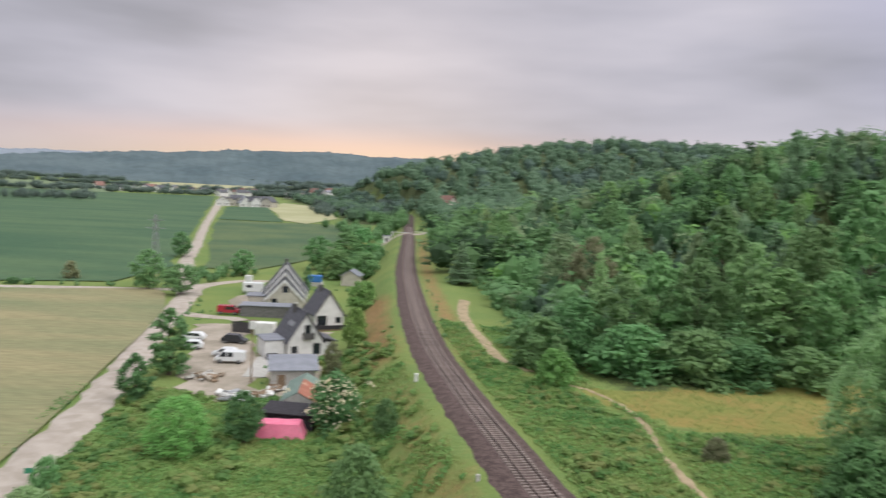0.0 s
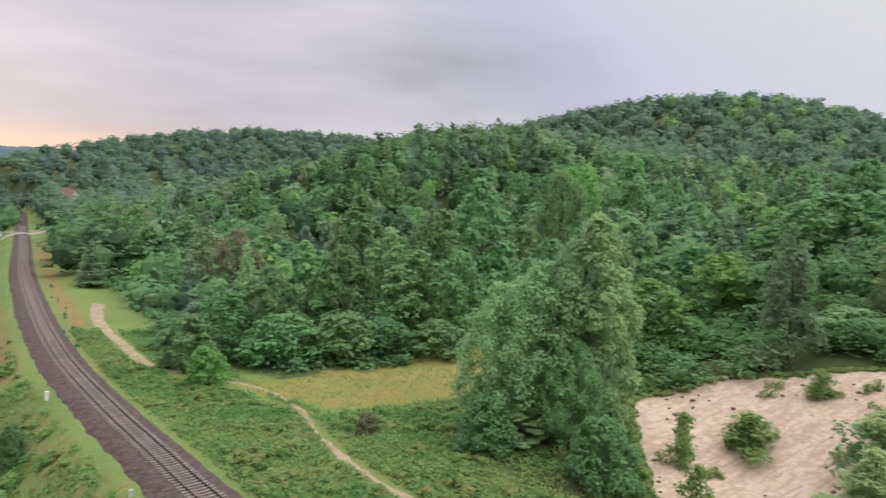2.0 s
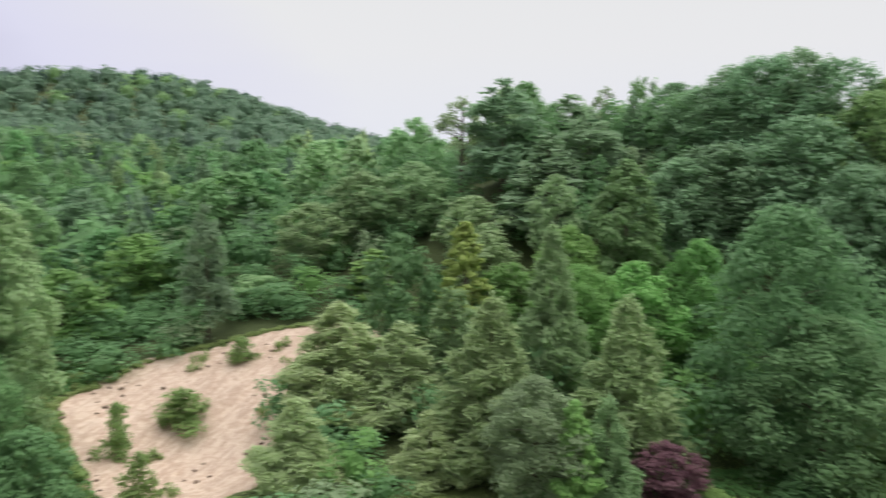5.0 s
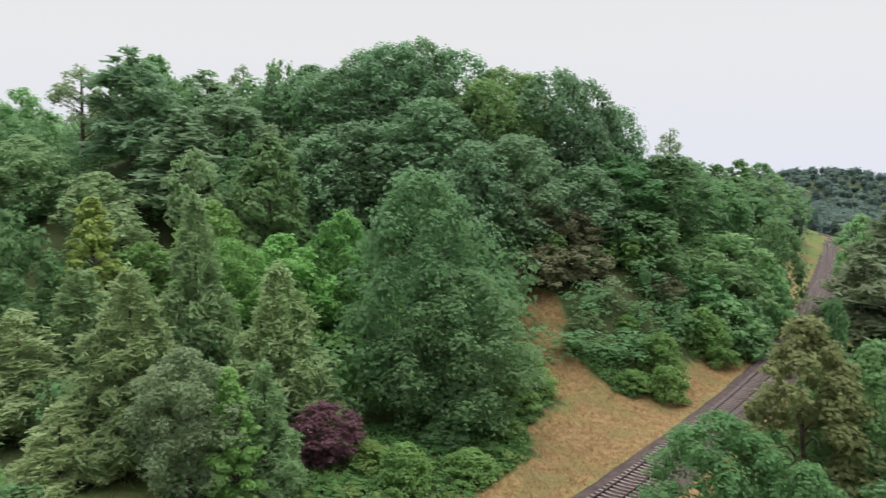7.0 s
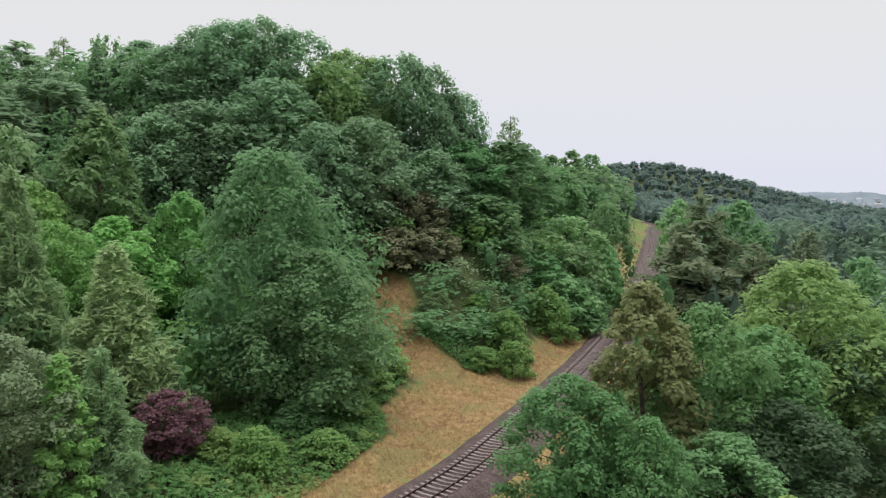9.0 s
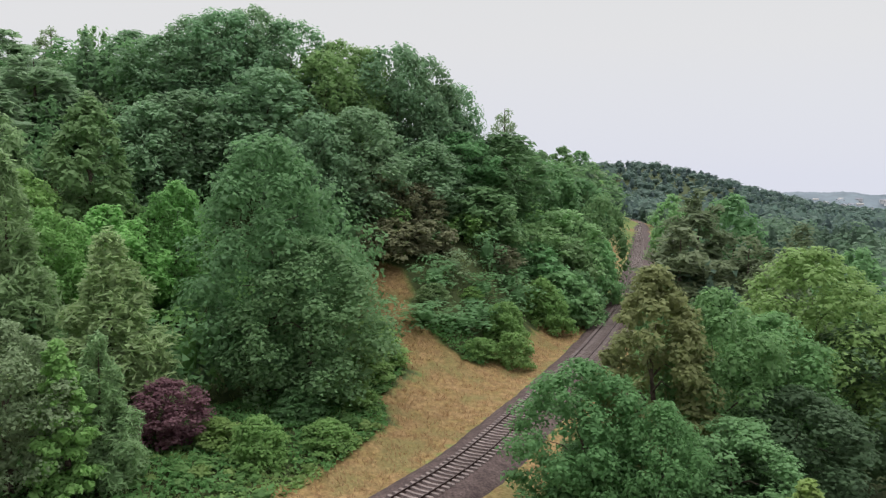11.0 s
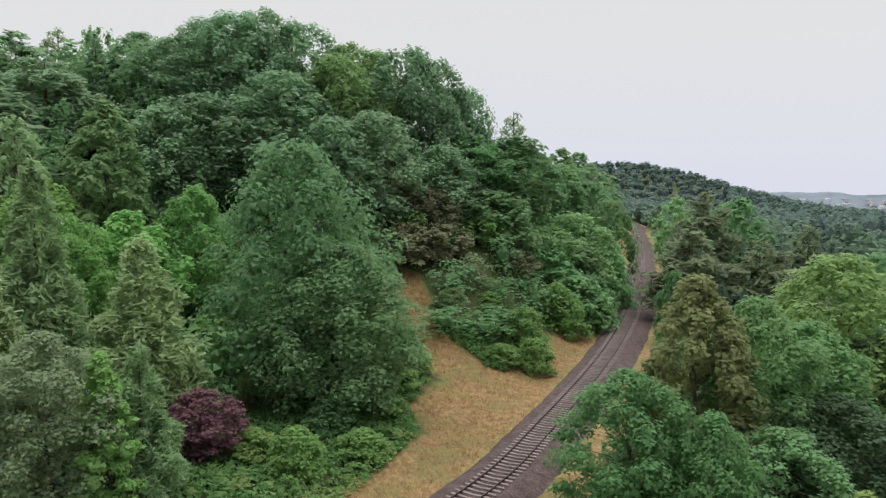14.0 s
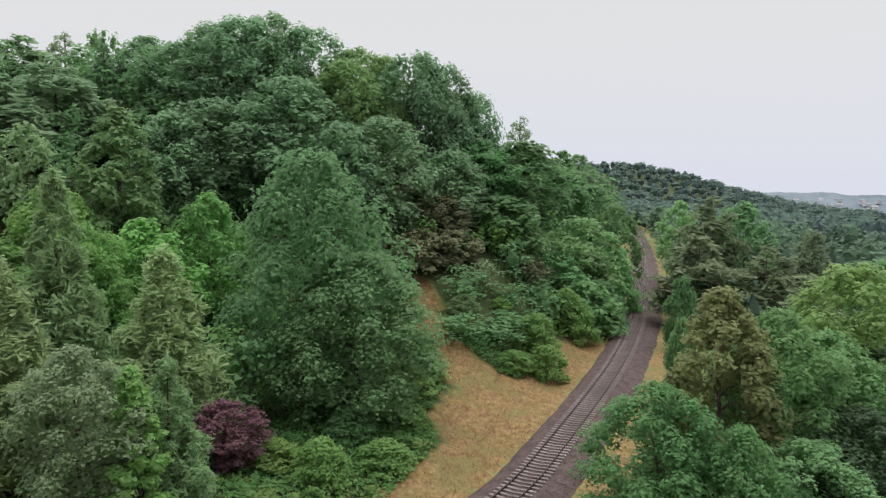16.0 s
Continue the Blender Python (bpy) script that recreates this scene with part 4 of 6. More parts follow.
plant("bush3", 95, -36.3, 10.8, 9.0, 1, LEAF)
plant("bush", 95.6, -42.0, 9.5, 9.2, 1, LEAF)
plant("bush2", 98.6, -49.3, 9.8, 9.8, 1, LEAF)
plant("bush3", 103.5, -56.8, 9.7, 8.7, 1, LEAF)
plant("bush3", 86.9, -39.3, 6.8, 6.3, 1, LEAF_BRIGHT)
plant("bush", 92.6, -47.8, 6.6, 7.7, 1, LEAF)
plant("bush3", 85.3, -40.2, 4.9, 5.6, 1, LEAF_BRIGHT)
plant("bush", 90.2, -47.8, 4.6, 5.3, 1, LEAF)
plant("bush2", 72, -14.1, 5.9, 4.8, 2, WEED, label="green bramble patch on the dry bank")
plant("bush", 66.5, -11.7, 2.5, 5.9, 2, WEED, label="green bramble patch on the dry bank")
plant("bush2", 60.8, -9.8, 0.8, 4.9, 2, WEED, label="green bramble patch on the dry bank")
plant("bush", 80.8, -23.1, 6.3, 4.0, 2, NEEDLE, label="grey-green juniper bush on the dry bank")
plant("bush2", 82.1, -28.3, 5.3, 3.2, 2, LEAF_BRIGHT)
plant("bush3", 76.9, -30.2, 5.7, 5.5, 2, LEAF_BRIGHT)
plant("bush", 72.4, -25.4, 2.9, 3.9, 2, LEAF_BRIGHT)
plant("bush2", 72, -29.0, 3.4, 4.3, 2, LEAF_BRIGHT)
plant("bush3", 70, -14.1, 4.1, 6.2, 2, WEED, label="green bramble patch on the dry bank")
plant("bush", 53.3, -6.4, 0.5, 4.2, 2, WEED, label="green bramble patch by the railway bank")
plant("bush3", 58.6, -5.2, 1.9, 4.6, 2, LEAF)
plant("bush2", 54.3, 1.1, 2.2, 4.2, 2, WEED)
plant("round", 39.1, -18.5, 9.1, 8.6, 3, LEAF_FRESH, label="leafy green tree below the railway")
plant("tall2", 41.3, -24.5, 14.0, 8.2, 3, LEAF_RUST, label="brownish larch beside the railway")
plant("round2", 41.9, -29.8, 12.3, 10.0, 3, LEAF_FRESH)
plant("round3", 48.1, -43.6, 14.1, 13.7, 3, LEAF_LIME, label="yellow-green broadleaf tree below the railway")
plant("round", 44.1, -36.2, 10.0, 11.6, 3, LEAF_FRESH)
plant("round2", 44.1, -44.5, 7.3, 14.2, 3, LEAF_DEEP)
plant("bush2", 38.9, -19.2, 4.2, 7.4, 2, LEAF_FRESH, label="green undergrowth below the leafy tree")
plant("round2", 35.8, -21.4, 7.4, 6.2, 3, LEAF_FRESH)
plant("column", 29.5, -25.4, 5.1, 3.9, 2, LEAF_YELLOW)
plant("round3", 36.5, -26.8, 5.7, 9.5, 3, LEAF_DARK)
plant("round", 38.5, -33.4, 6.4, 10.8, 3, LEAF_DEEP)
plant("round", 129.5, -88.5, 15.9, 9.0, 1, LEAF)
plant("scots", 103.2, -74.8, 17.4, 14.2, 1, NEEDLE_OLIVE, label="dark pine with broad flat boughs")
plant("scots2", 91.9, -63.3, 12.5, 14.9, 1, NEEDLE_OLIVE, label="dark pine with broad flat boughs")
plant("round2", 109.2, -86.5, 16.4, 13.5, 1, LEAF)
plant("scots3", 88.5, -72.2, 11.1, 13.6, 1, NEEDLE_OLIVE)
plant("pine", 98.4, -90.9, 11.8, 13.0, 1, NEEDLE_OLIVE)
plant("pine2", 70.6, -62.1, 9.5, 12.0, 1, NEEDLE_OLIVE)
plant("round", 68.7, -70.8, 11.5, 11.1, 1, LEAF)
plant("round2", 51.6, -59.1, 10.4, 11.9, 2, LEAF)
plant("bush2", 53.2, -31.5, 5.7, 3.2, 2, LEAF)
plant("bush3", 47.2, -26.0, 5.8, 3.2, 2, LEAF)
plant("bush", 66.1, -41.0, 6.7, 3.5, 2, LEAF)
plant("bush2", 79.7, -51.2, 8.8, 4.2, 1, LEAF)
plant("tall", 43.9, 56.3, 22.2, 8.6, 3, LEAF_GREY, label="tall pale green poplar with a pointed top")
plant("oak2", 42.4, 57.4, 20.0, 8.6, 3, LEAF_GREY, label="wide pale green poplar beside the meadow")
plant("oak", 40.2, 59.1, 17.6, 11.6, 3, LEAF_GREY, label="wide pale green willow tree")
plant("oak2", 36.1, 59.6, 15.7, 8.8, 3, LEAF_GREY, label="wide pale green willow tree")
plant("oak", 44.1, 59.0, 16.3, 9.9, 3, LEAF_GREY, label="wide pale green willow tree")
plant("dome", 40.2, 54.5, 11.2, 6.5, 3, LEAF)
plant("column", 36.5, 57.0, 4.5, 5.0, 2, NEEDLE)
plant("bush2", 38.8, 47.9, 6.2, 6.4, 2, LEAF)
plant("bush3", 33, 56.8, 6.3, 5.4, 2, LEAF)
plant("bush", 25.2, 65.1, 3.2, 2.4, 2, LEAF_BROWN, label="small dark bush in the meadow")
plant("shrub3", 55.7, 48.1, 4.5, 6.6, 2, LEAF_LIME, label="green bush on the sandy slope")
plant("shrub3", 63.9, 40.4, 6.8, 3.1, 2, LEAF_LIME, label="green bush on the sandy slope")
plant("shrub3", 65.6, 48.5, 7.8, 4.0, 2, LEAF_LIME, label="thin sapling on the sandy slope")
plant("shrub2", 48.9, 49.5, 5.3, 4.0, 2, LEAF_LIME, label="thin sapling on the sandy slope")
plant("shrub2", 42.8, 41.5, 4.0, 4.0, 2, LEAF_LIME, label="green bush on the sandy slope")
plant("pine", 58.8, 33.1, 7.6, 11.6, 3, NEEDLE_PALE)
plant("pine2", 46.6, 30.2, 7.5, 7.1, 3, NEEDLE_PALE)
plant("pine3", 59.6, 27.3, 10.8, 9.8, 2, NEEDLE_PALE)
plant("pine2", 49.4, 20.6, 7.5, 6.0, 2, NEEDLE_PALE)
plant("column2", 74.8, 26.9, 20.0, 6.5, 2, LEAF_YELLOW, label="pale yellow-green young tree")
plant("larch2", 65, 24.5, 14.2, 7.8, 2, NEEDLE, label="pale green larch on the slope")
plant("round", 66.4, 74.3, 7.9, 11.1, 1, LEAF_BRIGHT)
plant("round2", 81.6, 76.1, 9.3, 11.6, 1, LEAF_BRIGHT, label="bright green tree behind the sandy slope")
plant("bush", 69.4, 71.4, 8.0, 9.6, 1, LEAF_BRIGHT)
plant("round3", 83.6, 67.7, 9.3, 11.2, 1, LEAF)
plant("round2", 84.0, 27.0, 17.5, 9.5, 1, LEAF_PALE, label="pale green tree in the hollow above the sand")
plant("round", 79.0, 23.0, 15.5, 8.5, 1, LEAF_BRIGHT)
plant("round3", 90.5, 31.5, 20.0, 10.0, 1, LEAF_PALE, label="pale green tree in the hollow above the sand")
plant("bush2", 79.9, 55.9, 10.3, 8.7, 1, NEEDLE)
plant("column", 81.9, 40.9, 13.0, 6.8, 1, LEAF_BRIGHT)
plant("round", 92.1, 55.5, 14.4, 11.2, 2, LEAF_PALE)
plant("round2", 99.2, 50.9, 19.8, 12.4, 2, LEAF_PALE)
plant("round3", 98.6, 42.9, 20.2, 12.0, 2, LEAF_PALE)
plant("scots", 106.8, 32.1, 39.1, 14.1, 1, label="dark pine on the ridge")
plant("bare", 110.5, 39.9, 37.1, 11.4, 1, label="sparse grey birch on the ridge")
plant("round", 119, 51.1, 34.9, 11.6, 1, LEAF_GREY)
plant("spruce", 98, 113.1, 20.6, 11.1, 1)
plant("scots", 106.8, 111.8, 22.2, 12.6, 1)
plant("spruce2", 107.8, 103.8, 19.8, 11.1, 1)
plant("scots2", 103.4, 128.1, 21.2, 11.0, 1)
plant("dome", 127.7, 172.5, 32.0, 15.9, 1, LEAF_BRIGHT, label="bright green tree in the wood")
plant("scots", 105.5, 231.9, 45.6, 9.4, 1, label="dark pine on the ridge")
plant("scots2", 117.5, 231.7, 46.6, 9.6, 1, label="dark pine on the ridge")
plant("scots3", 136, 232.9, 49.5, 9.0, 1, label="dark pine on the ridge")
plant("scots", 146.4, 226.5, 48.7, 10.0, 1, label="dark pine on the ridge")
plant("round2", 111.8, 83.5, 21.1, 15.6, 1, LEAF)
plant("round", 104.9, 89.0, 18.5, 11.2, 1, LEAF)
plant("round3", 129.4, 74.9, 27.1, 16.7, 1, LEAF_GREY)
plant("tall", 132.9, 88.4, 26.4, 11.9, 1, LEAF_GREY)
plant("tall", 32.9, 113.3, 15.5, 8.7, 1, LEAF)
plant("tall2", 48.6, 131.2, 22.7, 10.4, 1, LEAF)
plant("round", 46.8, 112.6, 17.5, 10.8, 1, LEAF)
plant("round2", 55, 112.2, 20.9, 12.0, 1, LEAF)
plant("tall", 64.4, 115.1, 26.0, 11.7, 1, LEAF)
plant("round3", 38.4, 111.5, 15.1, 9.6, 1, LEAF)
plant("round", 26.7, 108.7, 12.4, 10.0, 1, LEAF)
plant("round2", 19.7, 106.2, 9.1, 8.8, 1, LEAF)
plant("tall2", 48.2, 105.4, 14.7, 10.3, 1, LEAF)
plant("round3", 53.1, 100.8, 15.0, 9.3, 1, LEAF)
plant("bush", 25.9, 99.6, 6.9, 11.4, 1, LEAF)
plant("bush2", 33.6, 97.3, 6.9, 10.7, 1, LEAF)
plant("bush3", 40, 95.9, 5.7, 10.0, 1, LEAF)
plant("bush", 15, 92.8, 4.5, 5.6, 1, LEAF_BRIGHT)
plant("bush2", 14.5, 103.0, 6.8, 8.5, 1, LEAF)
plant("bush", 46.5, 94.1, 6.0, 9.3, 1, LEAF)
plant("round", 29.6, 147.0, 15.4, 11.1, 1, LEAF_BROWN, label="brownish half-dead tree in the wood")
plant("round2", 26.3, 162.9, 14.8, 9.8, 1, LEAF_SAGE)
plant("tall", 44.6, 132.6, 17.8, 6.2, 1, LEAF_SAGE)
plant("dome", 97.8, 138.9, 28.9, 12.9, 1, LEAF, label="bright green tree in the wood")
plant("spruce", 5.5, 190.6, 9.7, 7.0, 1, label="dark spruce standing alone beside the lane")
plant("tall", -39.9, 114.1, 3.2, 6.7, 1, LEAF)
plant("tall2", -39.1, 99.4, -0.3, 4.7, 1, LEAF)
plant("round", -60.6, 233.4, 1.2, 8.2, 1, LEAF_DARK)
plant("dome", -27.5, 82.3, -0.7, 7.6, 2, LEAF_BRIGHT, label="rounded bright green bush")
plant("round2", -21.2, 86.2, -0.8, 4.6, 2, LEAF)
plant("bush2", -11.7, 92.0, 0.5, 6.5, 1, LEAF, label="elder bush covered in cream blossom")
plant("bush", -34.1, 64.2, -4.0, 4.8, 2, LEAF_GREY)
plant("bush2", -35.6, 70.2, -3.5, 2.9, 2, LEAF)
plant("round3", -75.6, 197.2, 3.5, 9.3, 1, LEAF_DARK)
plant("round", -65, 190.3, 0.4, 8.9, 1, LEAF_DARK)
plant("round2", -93.9, 275.9, 2.4, 7.7, 1, LEAF_DARK)
plant("column", -36.9, 212.8, -0.6, 2.9, 1, LEAF_DARK)
plant("round", -41.1, 257.8, 4.7, 11.6, 1, LEAF)
plant("round2", -33.4, 268.9, 5.3, 14.0, 1, LEAF)
plant("round3", -29, 279.4, 6.8, 14.5, 1, LEAF)
plant("bush", -32.7, 238.7, 2.2, 12.4, 1, LEAF)
plant("bush2", -23.1, 234.7, 2.2, 10.4, 1, LEAF)
plant("bush", -101, 208.2, -1.9, 4.4, 1, LEAF_BROWN)
plant("bush2", -109.4, 194.8, -5.4, 3.6, 1, LEAF)
plant("bush3", -5.7, 62.4, 1.9, 6.0, 2, LEAF)
plant("bush", -4.7, 82.6, 0.1, 3.0, 2, LEAF)
plant("bush2", -15.7, 117.7, -1.2, 3.1, 1, LEAF_BROWN)
plant("bush3", -16.9, 170.0, 1.6, 8.8, 1, WEED)
plant("bush", -14.1, 135.0, 1.3, 5.0, 1, WEED)

# ---- woods: single trees on the near slopes, the far woods as one mass ----
def scatter(n, box_, seed):
    rng = np.random.default_rng(seed)
    x0, x1, y0, y1 = box_
    return rng.uniform(x0, x1, n), rng.uniform(y0, y1, n), rng


def clear_of(x, y, taken, gap):
    return all((x - a) ** 2 + (y - b) ** 2 > gap * gap for a, b in taken)


SEEN = [(o.location.x, o.location.y) for o in scene.objects if o.name.startswith(("tree", "bush"))]


def grow_wood():
    xs, ys, rng = scatter(5200, (8, 250, -120, 300), 11)
    s = beside(xs, ys)
    free = (s > 13) & ~inside(xs, ys, PIT) & ~inside(xs, ys, MEADOW) & ~inside(xs, ys, DRY_SLOPE)
    free &= ~((xs < 62) & (ys > 30) & (ys < 100)) & ~((xs < 80) & (ys > -30) & (ys < 30)) & ~((xs < 30) & (ys > 100) & (ys < 130)) & ~((s < 24) & (ys > 130))
    free &= ~((ys < 102) & (ys > 60) & (xs < 75)) & (np.hypot(xs, ys) < 290)
    taken, count = list(SEEN), 0
    for x, y, ok in zip(xs, ys, free):
        r = math.hypot(x, y)
        if not ok or count > 190 or not clear_of(x, y, taken, 5.0 + r * 0.018):
            continue
        taken.append((x, y))
        count += 1
        mix = wave(x, y, 40, 0.9) + rng.normal(0, 0.35)
        gz = height(x, y)
        h = rng.uniform(10.5, 16)
        if mix > 0.45:
            k, leaf, w = rng.choice(["spruce", "spruce2", "scots", "scots2"]), NEEDLE_DARK, rng.uniform(5, 7)
        elif mix > 0.2:
            k, leaf, w = rng.choice(["pine", "pine2", "pine3"]), NEEDLE, rng.uniform(5, 7)
        elif mix > -0.4:
            k, leaf, w = rng.choice(["round", "round2", "round3", "tall", "dome"]), LEAF, rng.uniform(7.5, 11.5)
        else:
            k, leaf, w = rng.choice(["oak", "oak2", "round3", "dome2"]), LEAF_DARK, rng.uniform(8.5, 12.5)
        if 72 < x < 120 and 18 < y < 72:
            k, leaf, w = rng.choice(["round", "round2", "tall"]), LEAF_PALE, rng.uniform(7, 10)
        plant(str(k), x, y, gz + h, w, 1 if r < 115 else 0, leaf, group="trees of the wooded slope")


grow_wood()


def mass(name, spots, label, mats, leaf_n=70, size=0.17, seed=5):
    """Woods too far off to count: crowns of leaf sprays, one object."""
    rng = np.random.default_rng(seed)
    pats = []
    for k in range(10):
        n = 7
        lobes = []
        cone = k >= 6
        for i in range(n):
            q = (i + 0.5) / n
            a, rr = i * 2.4 + k, (0.55 * (1 - q) if cone else 0.62 * math.sin(math.pi * (0.15 + 0.75 * q)))
            sc = (0.30 * (1 - q) + 0.06) if cone else rng.uniform(0.30, 0.46)
            lobes.append((math.cos(a) * rr * 0.8, math.sin(a) * rr * 0.8, 0.5 + (2.0 if cone else 1.75) * q, sc * 1.2, sc * 1.2, sc))
        v, f = leaf_sprays(rng, lobes, leaf_n, size, loose=0.25, flat=0.4)
        cv, cf = cores([(0, 0, 1.25, 0.55, 0.55, 1.0)] if not cone else [(0, 0, 1.15, 0.36, 0.36, 1.1)], 1.0 if size > 0.15 else (0.85 if size > 0.1 else 0.5))
        pats.append((v, f, cv, cf))
    vs, fs, ms, base = [], [], [], 0
    for x, y, z, w, h, which, mi in spots:
        v, f, cv, cf = pats[which]
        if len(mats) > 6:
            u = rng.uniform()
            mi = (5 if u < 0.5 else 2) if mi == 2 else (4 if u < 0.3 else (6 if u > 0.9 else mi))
        a = rng.uniform(0, 6.28)
        c, s = math.cos(a), math.sin(a)
        allv = np.concatenate([v, cv])
        q = np.empty_like(allv)
        q[:, 0], q[:, 1], q[:, 2] = x + (allv[:, 0] * c - allv[:, 1] * s) * w / 2, y + (allv[:, 0] * s + allv[:, 1] * c) * w / 2, z + allv[:, 2] * h / 2.7
        vs.append(q)
        fs += (f + base).tolist() + [[i + base + len(v) for i in t] for t in cf]
        ms += [mi] * (len(f) + len(cf))
        base += len(allv)
    me = mesh_of(name, np.concatenate(vs).tolist(), fs, mats)
    me.polygons.foreach_set("material_index", ms)
    return tagged(new(name, me), label, "woods", kind="stuff")


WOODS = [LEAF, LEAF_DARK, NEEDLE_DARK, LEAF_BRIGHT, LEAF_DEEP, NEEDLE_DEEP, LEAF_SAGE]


def far_woods():
    spots = []
    rng = np.random.default_rng(21)
    # the hills beyond the near slope, thinning with distance
    az = np.radians(rng.uniform(-12, 140, 60000))
    r = 200 + 1100 * rng.uniform(0, 1, 60000) ** 1.15
    x, y = r * np.sin(az), r * np.cos(az)
    s = beside(x, y)
    z = land(x, y)
    ok = ((s > 9) | ((y > 575) & (np.abs(s) > 4.5) & (s > -46))) & ~((s < 40) & (s > 0) & (y > 180) & (y < 470) & (rng.uniform(0, 1, 60000) < 0.55)) & ~((r < 285) & (x > 8) & (x < 250) & (y > -120) & (s > 20))
    ok &= r < np.where(az < radians(28), 1060, 720)
    grid = {}
    for a, b, c, d, o in zip(x, y, z, r, ok):
        cell = 7.0 + d * 0.0075
        key = (int(a / cell), int(b / cell))
        if not o or key in grid:
            continue
        grid[key] = 1
        m = wave(a, b, 60, 1.7) + rng.normal(0, 0.3)
        con = m > 0.55
        spots.append((a, b, c - 0.8, rng.uniform(10.5, 15) + d * 0.008, rng.uniform(10.5, 15.5), int(rng.integers(6, 10) if con else rng.integers(0, 6)), 2 if con else (1 if m < -0.35 else (3 if rng.uniform() < 0.08 else 0))))
    return spots


def near_fill():
    """Undergrowth and closed canopy between the single trees of the near slope."""
    rng = np.random.default_rng(51)
    spots, grid = [], {}
    x, y = rng.uniform(14, 300, 16000), rng.uniform(-130, 320, 16000)
    s, z, r = beside(x, y), land(x, y), np.hypot(x, y)
    ok = (s > 9) & ~inside(x, y, PIT) & ~inside(x, y, MEADOW) & ~inside(x, y, DRY_SLOPE) & (r < 330)
    ok &= ~((x < 50) & (y > 28) & (y < 74)) & ~((x < 62) & (y > -28) & (y < 22)) & ~((x < 72) & (y < -8)) & ~((s < 26) & (y > 60) & (y < 112)) & ~((s < 15) & (y > 110) & (y < 240)) & ~((x < 58) & (y < 96) & (y > 60))
    for a, b, c, d, q in zip(x[ok], y[ok], z[ok], r[ok], s[ok]):
        cell = 4.8 if d < 110 else 7.2
        key = (int(a / cell), int(b / cell), cell)
        if key in grid:
            continue
        grid[key] = 1
        low = q < 22 or (d < 110 and b > 20)
        h = rng.uniform(3, 6.5) if low else rng.uniform(7, 12.5)
        m = wave(a, b, 40, 0.9) + rng.normal(0, .3)
        con = m > 0.45 and not low
        spots.append((a, b, c - .6, rng.uniform(6, 9) if d < 110 else rng.uniform(8.5, 12), h, int(rng.integers(6, 10) if con else rng.integers(0, 6)), 2 if con else (1 if m < -.3 else (3 if rng.uniform() < .25 else 0))))
    return spots


filled = near_fill()
mass("undergrowth", [q for q in filled if math.hypot(q[0], q[1]) >= 135], "close green undergrowth and young trees on the slope", WOODS, 74, 0.18, seed=6)
mass("thicket", [q for q in filled if math.hypot(q[0], q[1]) < 135], "leafy green thicket between the trees of the near slope", [LEAF, LEAF_DARK, NEEDLE_DARK, LEAF_BRIGHT, LEAF, NEEDLE, LEAF_SAGE], 380, 0.08, seed=7)
spots = far_woods()
mass("far_woods", [q for q in spots if math.hypot(q[0], q[1]) < 330], "dense mixed green woods over the far slopes", WOODS, 110, 0.14)
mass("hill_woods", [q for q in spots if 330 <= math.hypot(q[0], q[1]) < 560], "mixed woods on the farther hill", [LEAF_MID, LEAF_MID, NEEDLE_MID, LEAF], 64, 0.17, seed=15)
mass("distant_woods", [q for q in spots if math.hypot(q[0], q[1]) >= 560], "haze-tinted green woods on the distant hill", [LEAF_MID, LEAF_FAR, NEEDLE_MID, LEAF_MID], 58, 0.18, seed=16)


def valley_woods():
    rng = np.random.default_rng(31)
    spots, grid = [], {}
    az = np.radians(rng.uniform(108, 150, 46000))
    r = 105 + 1150 * rng.uniform(0, 1, 46000) ** 1.15
    x, y = r * np.sin(az), r * np.cos(az)
    s, z = beside(x, y), land(x, y)
    for a, b, c, d, q in zip(x, y, z, r, s):
        cell = 5.8 + d * 0.0068
        key = (int(a / cell), int(b / cell))
        if q > -9 or key in grid:
            continue
        grid[key] = 1
        con = wave(a, b, 40, 0.2) + rng.normal(0, 0.45) > 0.0
        w = rng.uniform(6.5, 10) if con else rng.uniform(9, 15)
        spots.append((a, b, c - 0.5, w + d * 0.011, rng.uniform(8, 16), int(rng.integers(6, 10) if con else rng.integers(0, 6)), 2 if con else 0))
    return spots


valley = valley_woods()
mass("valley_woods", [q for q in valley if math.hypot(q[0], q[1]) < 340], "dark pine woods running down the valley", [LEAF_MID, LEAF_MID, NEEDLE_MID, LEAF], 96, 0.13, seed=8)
mass("valley_far_woods", [q for q in valley if math.hypot(q[0], q[1]) >= 340], "haze-tinted pine woods on the far valley side", [LEAF_FAR, LEAF_FAR, NEEDLE_FAR, LEAF_FAR], 38, 0.2, seed=18)


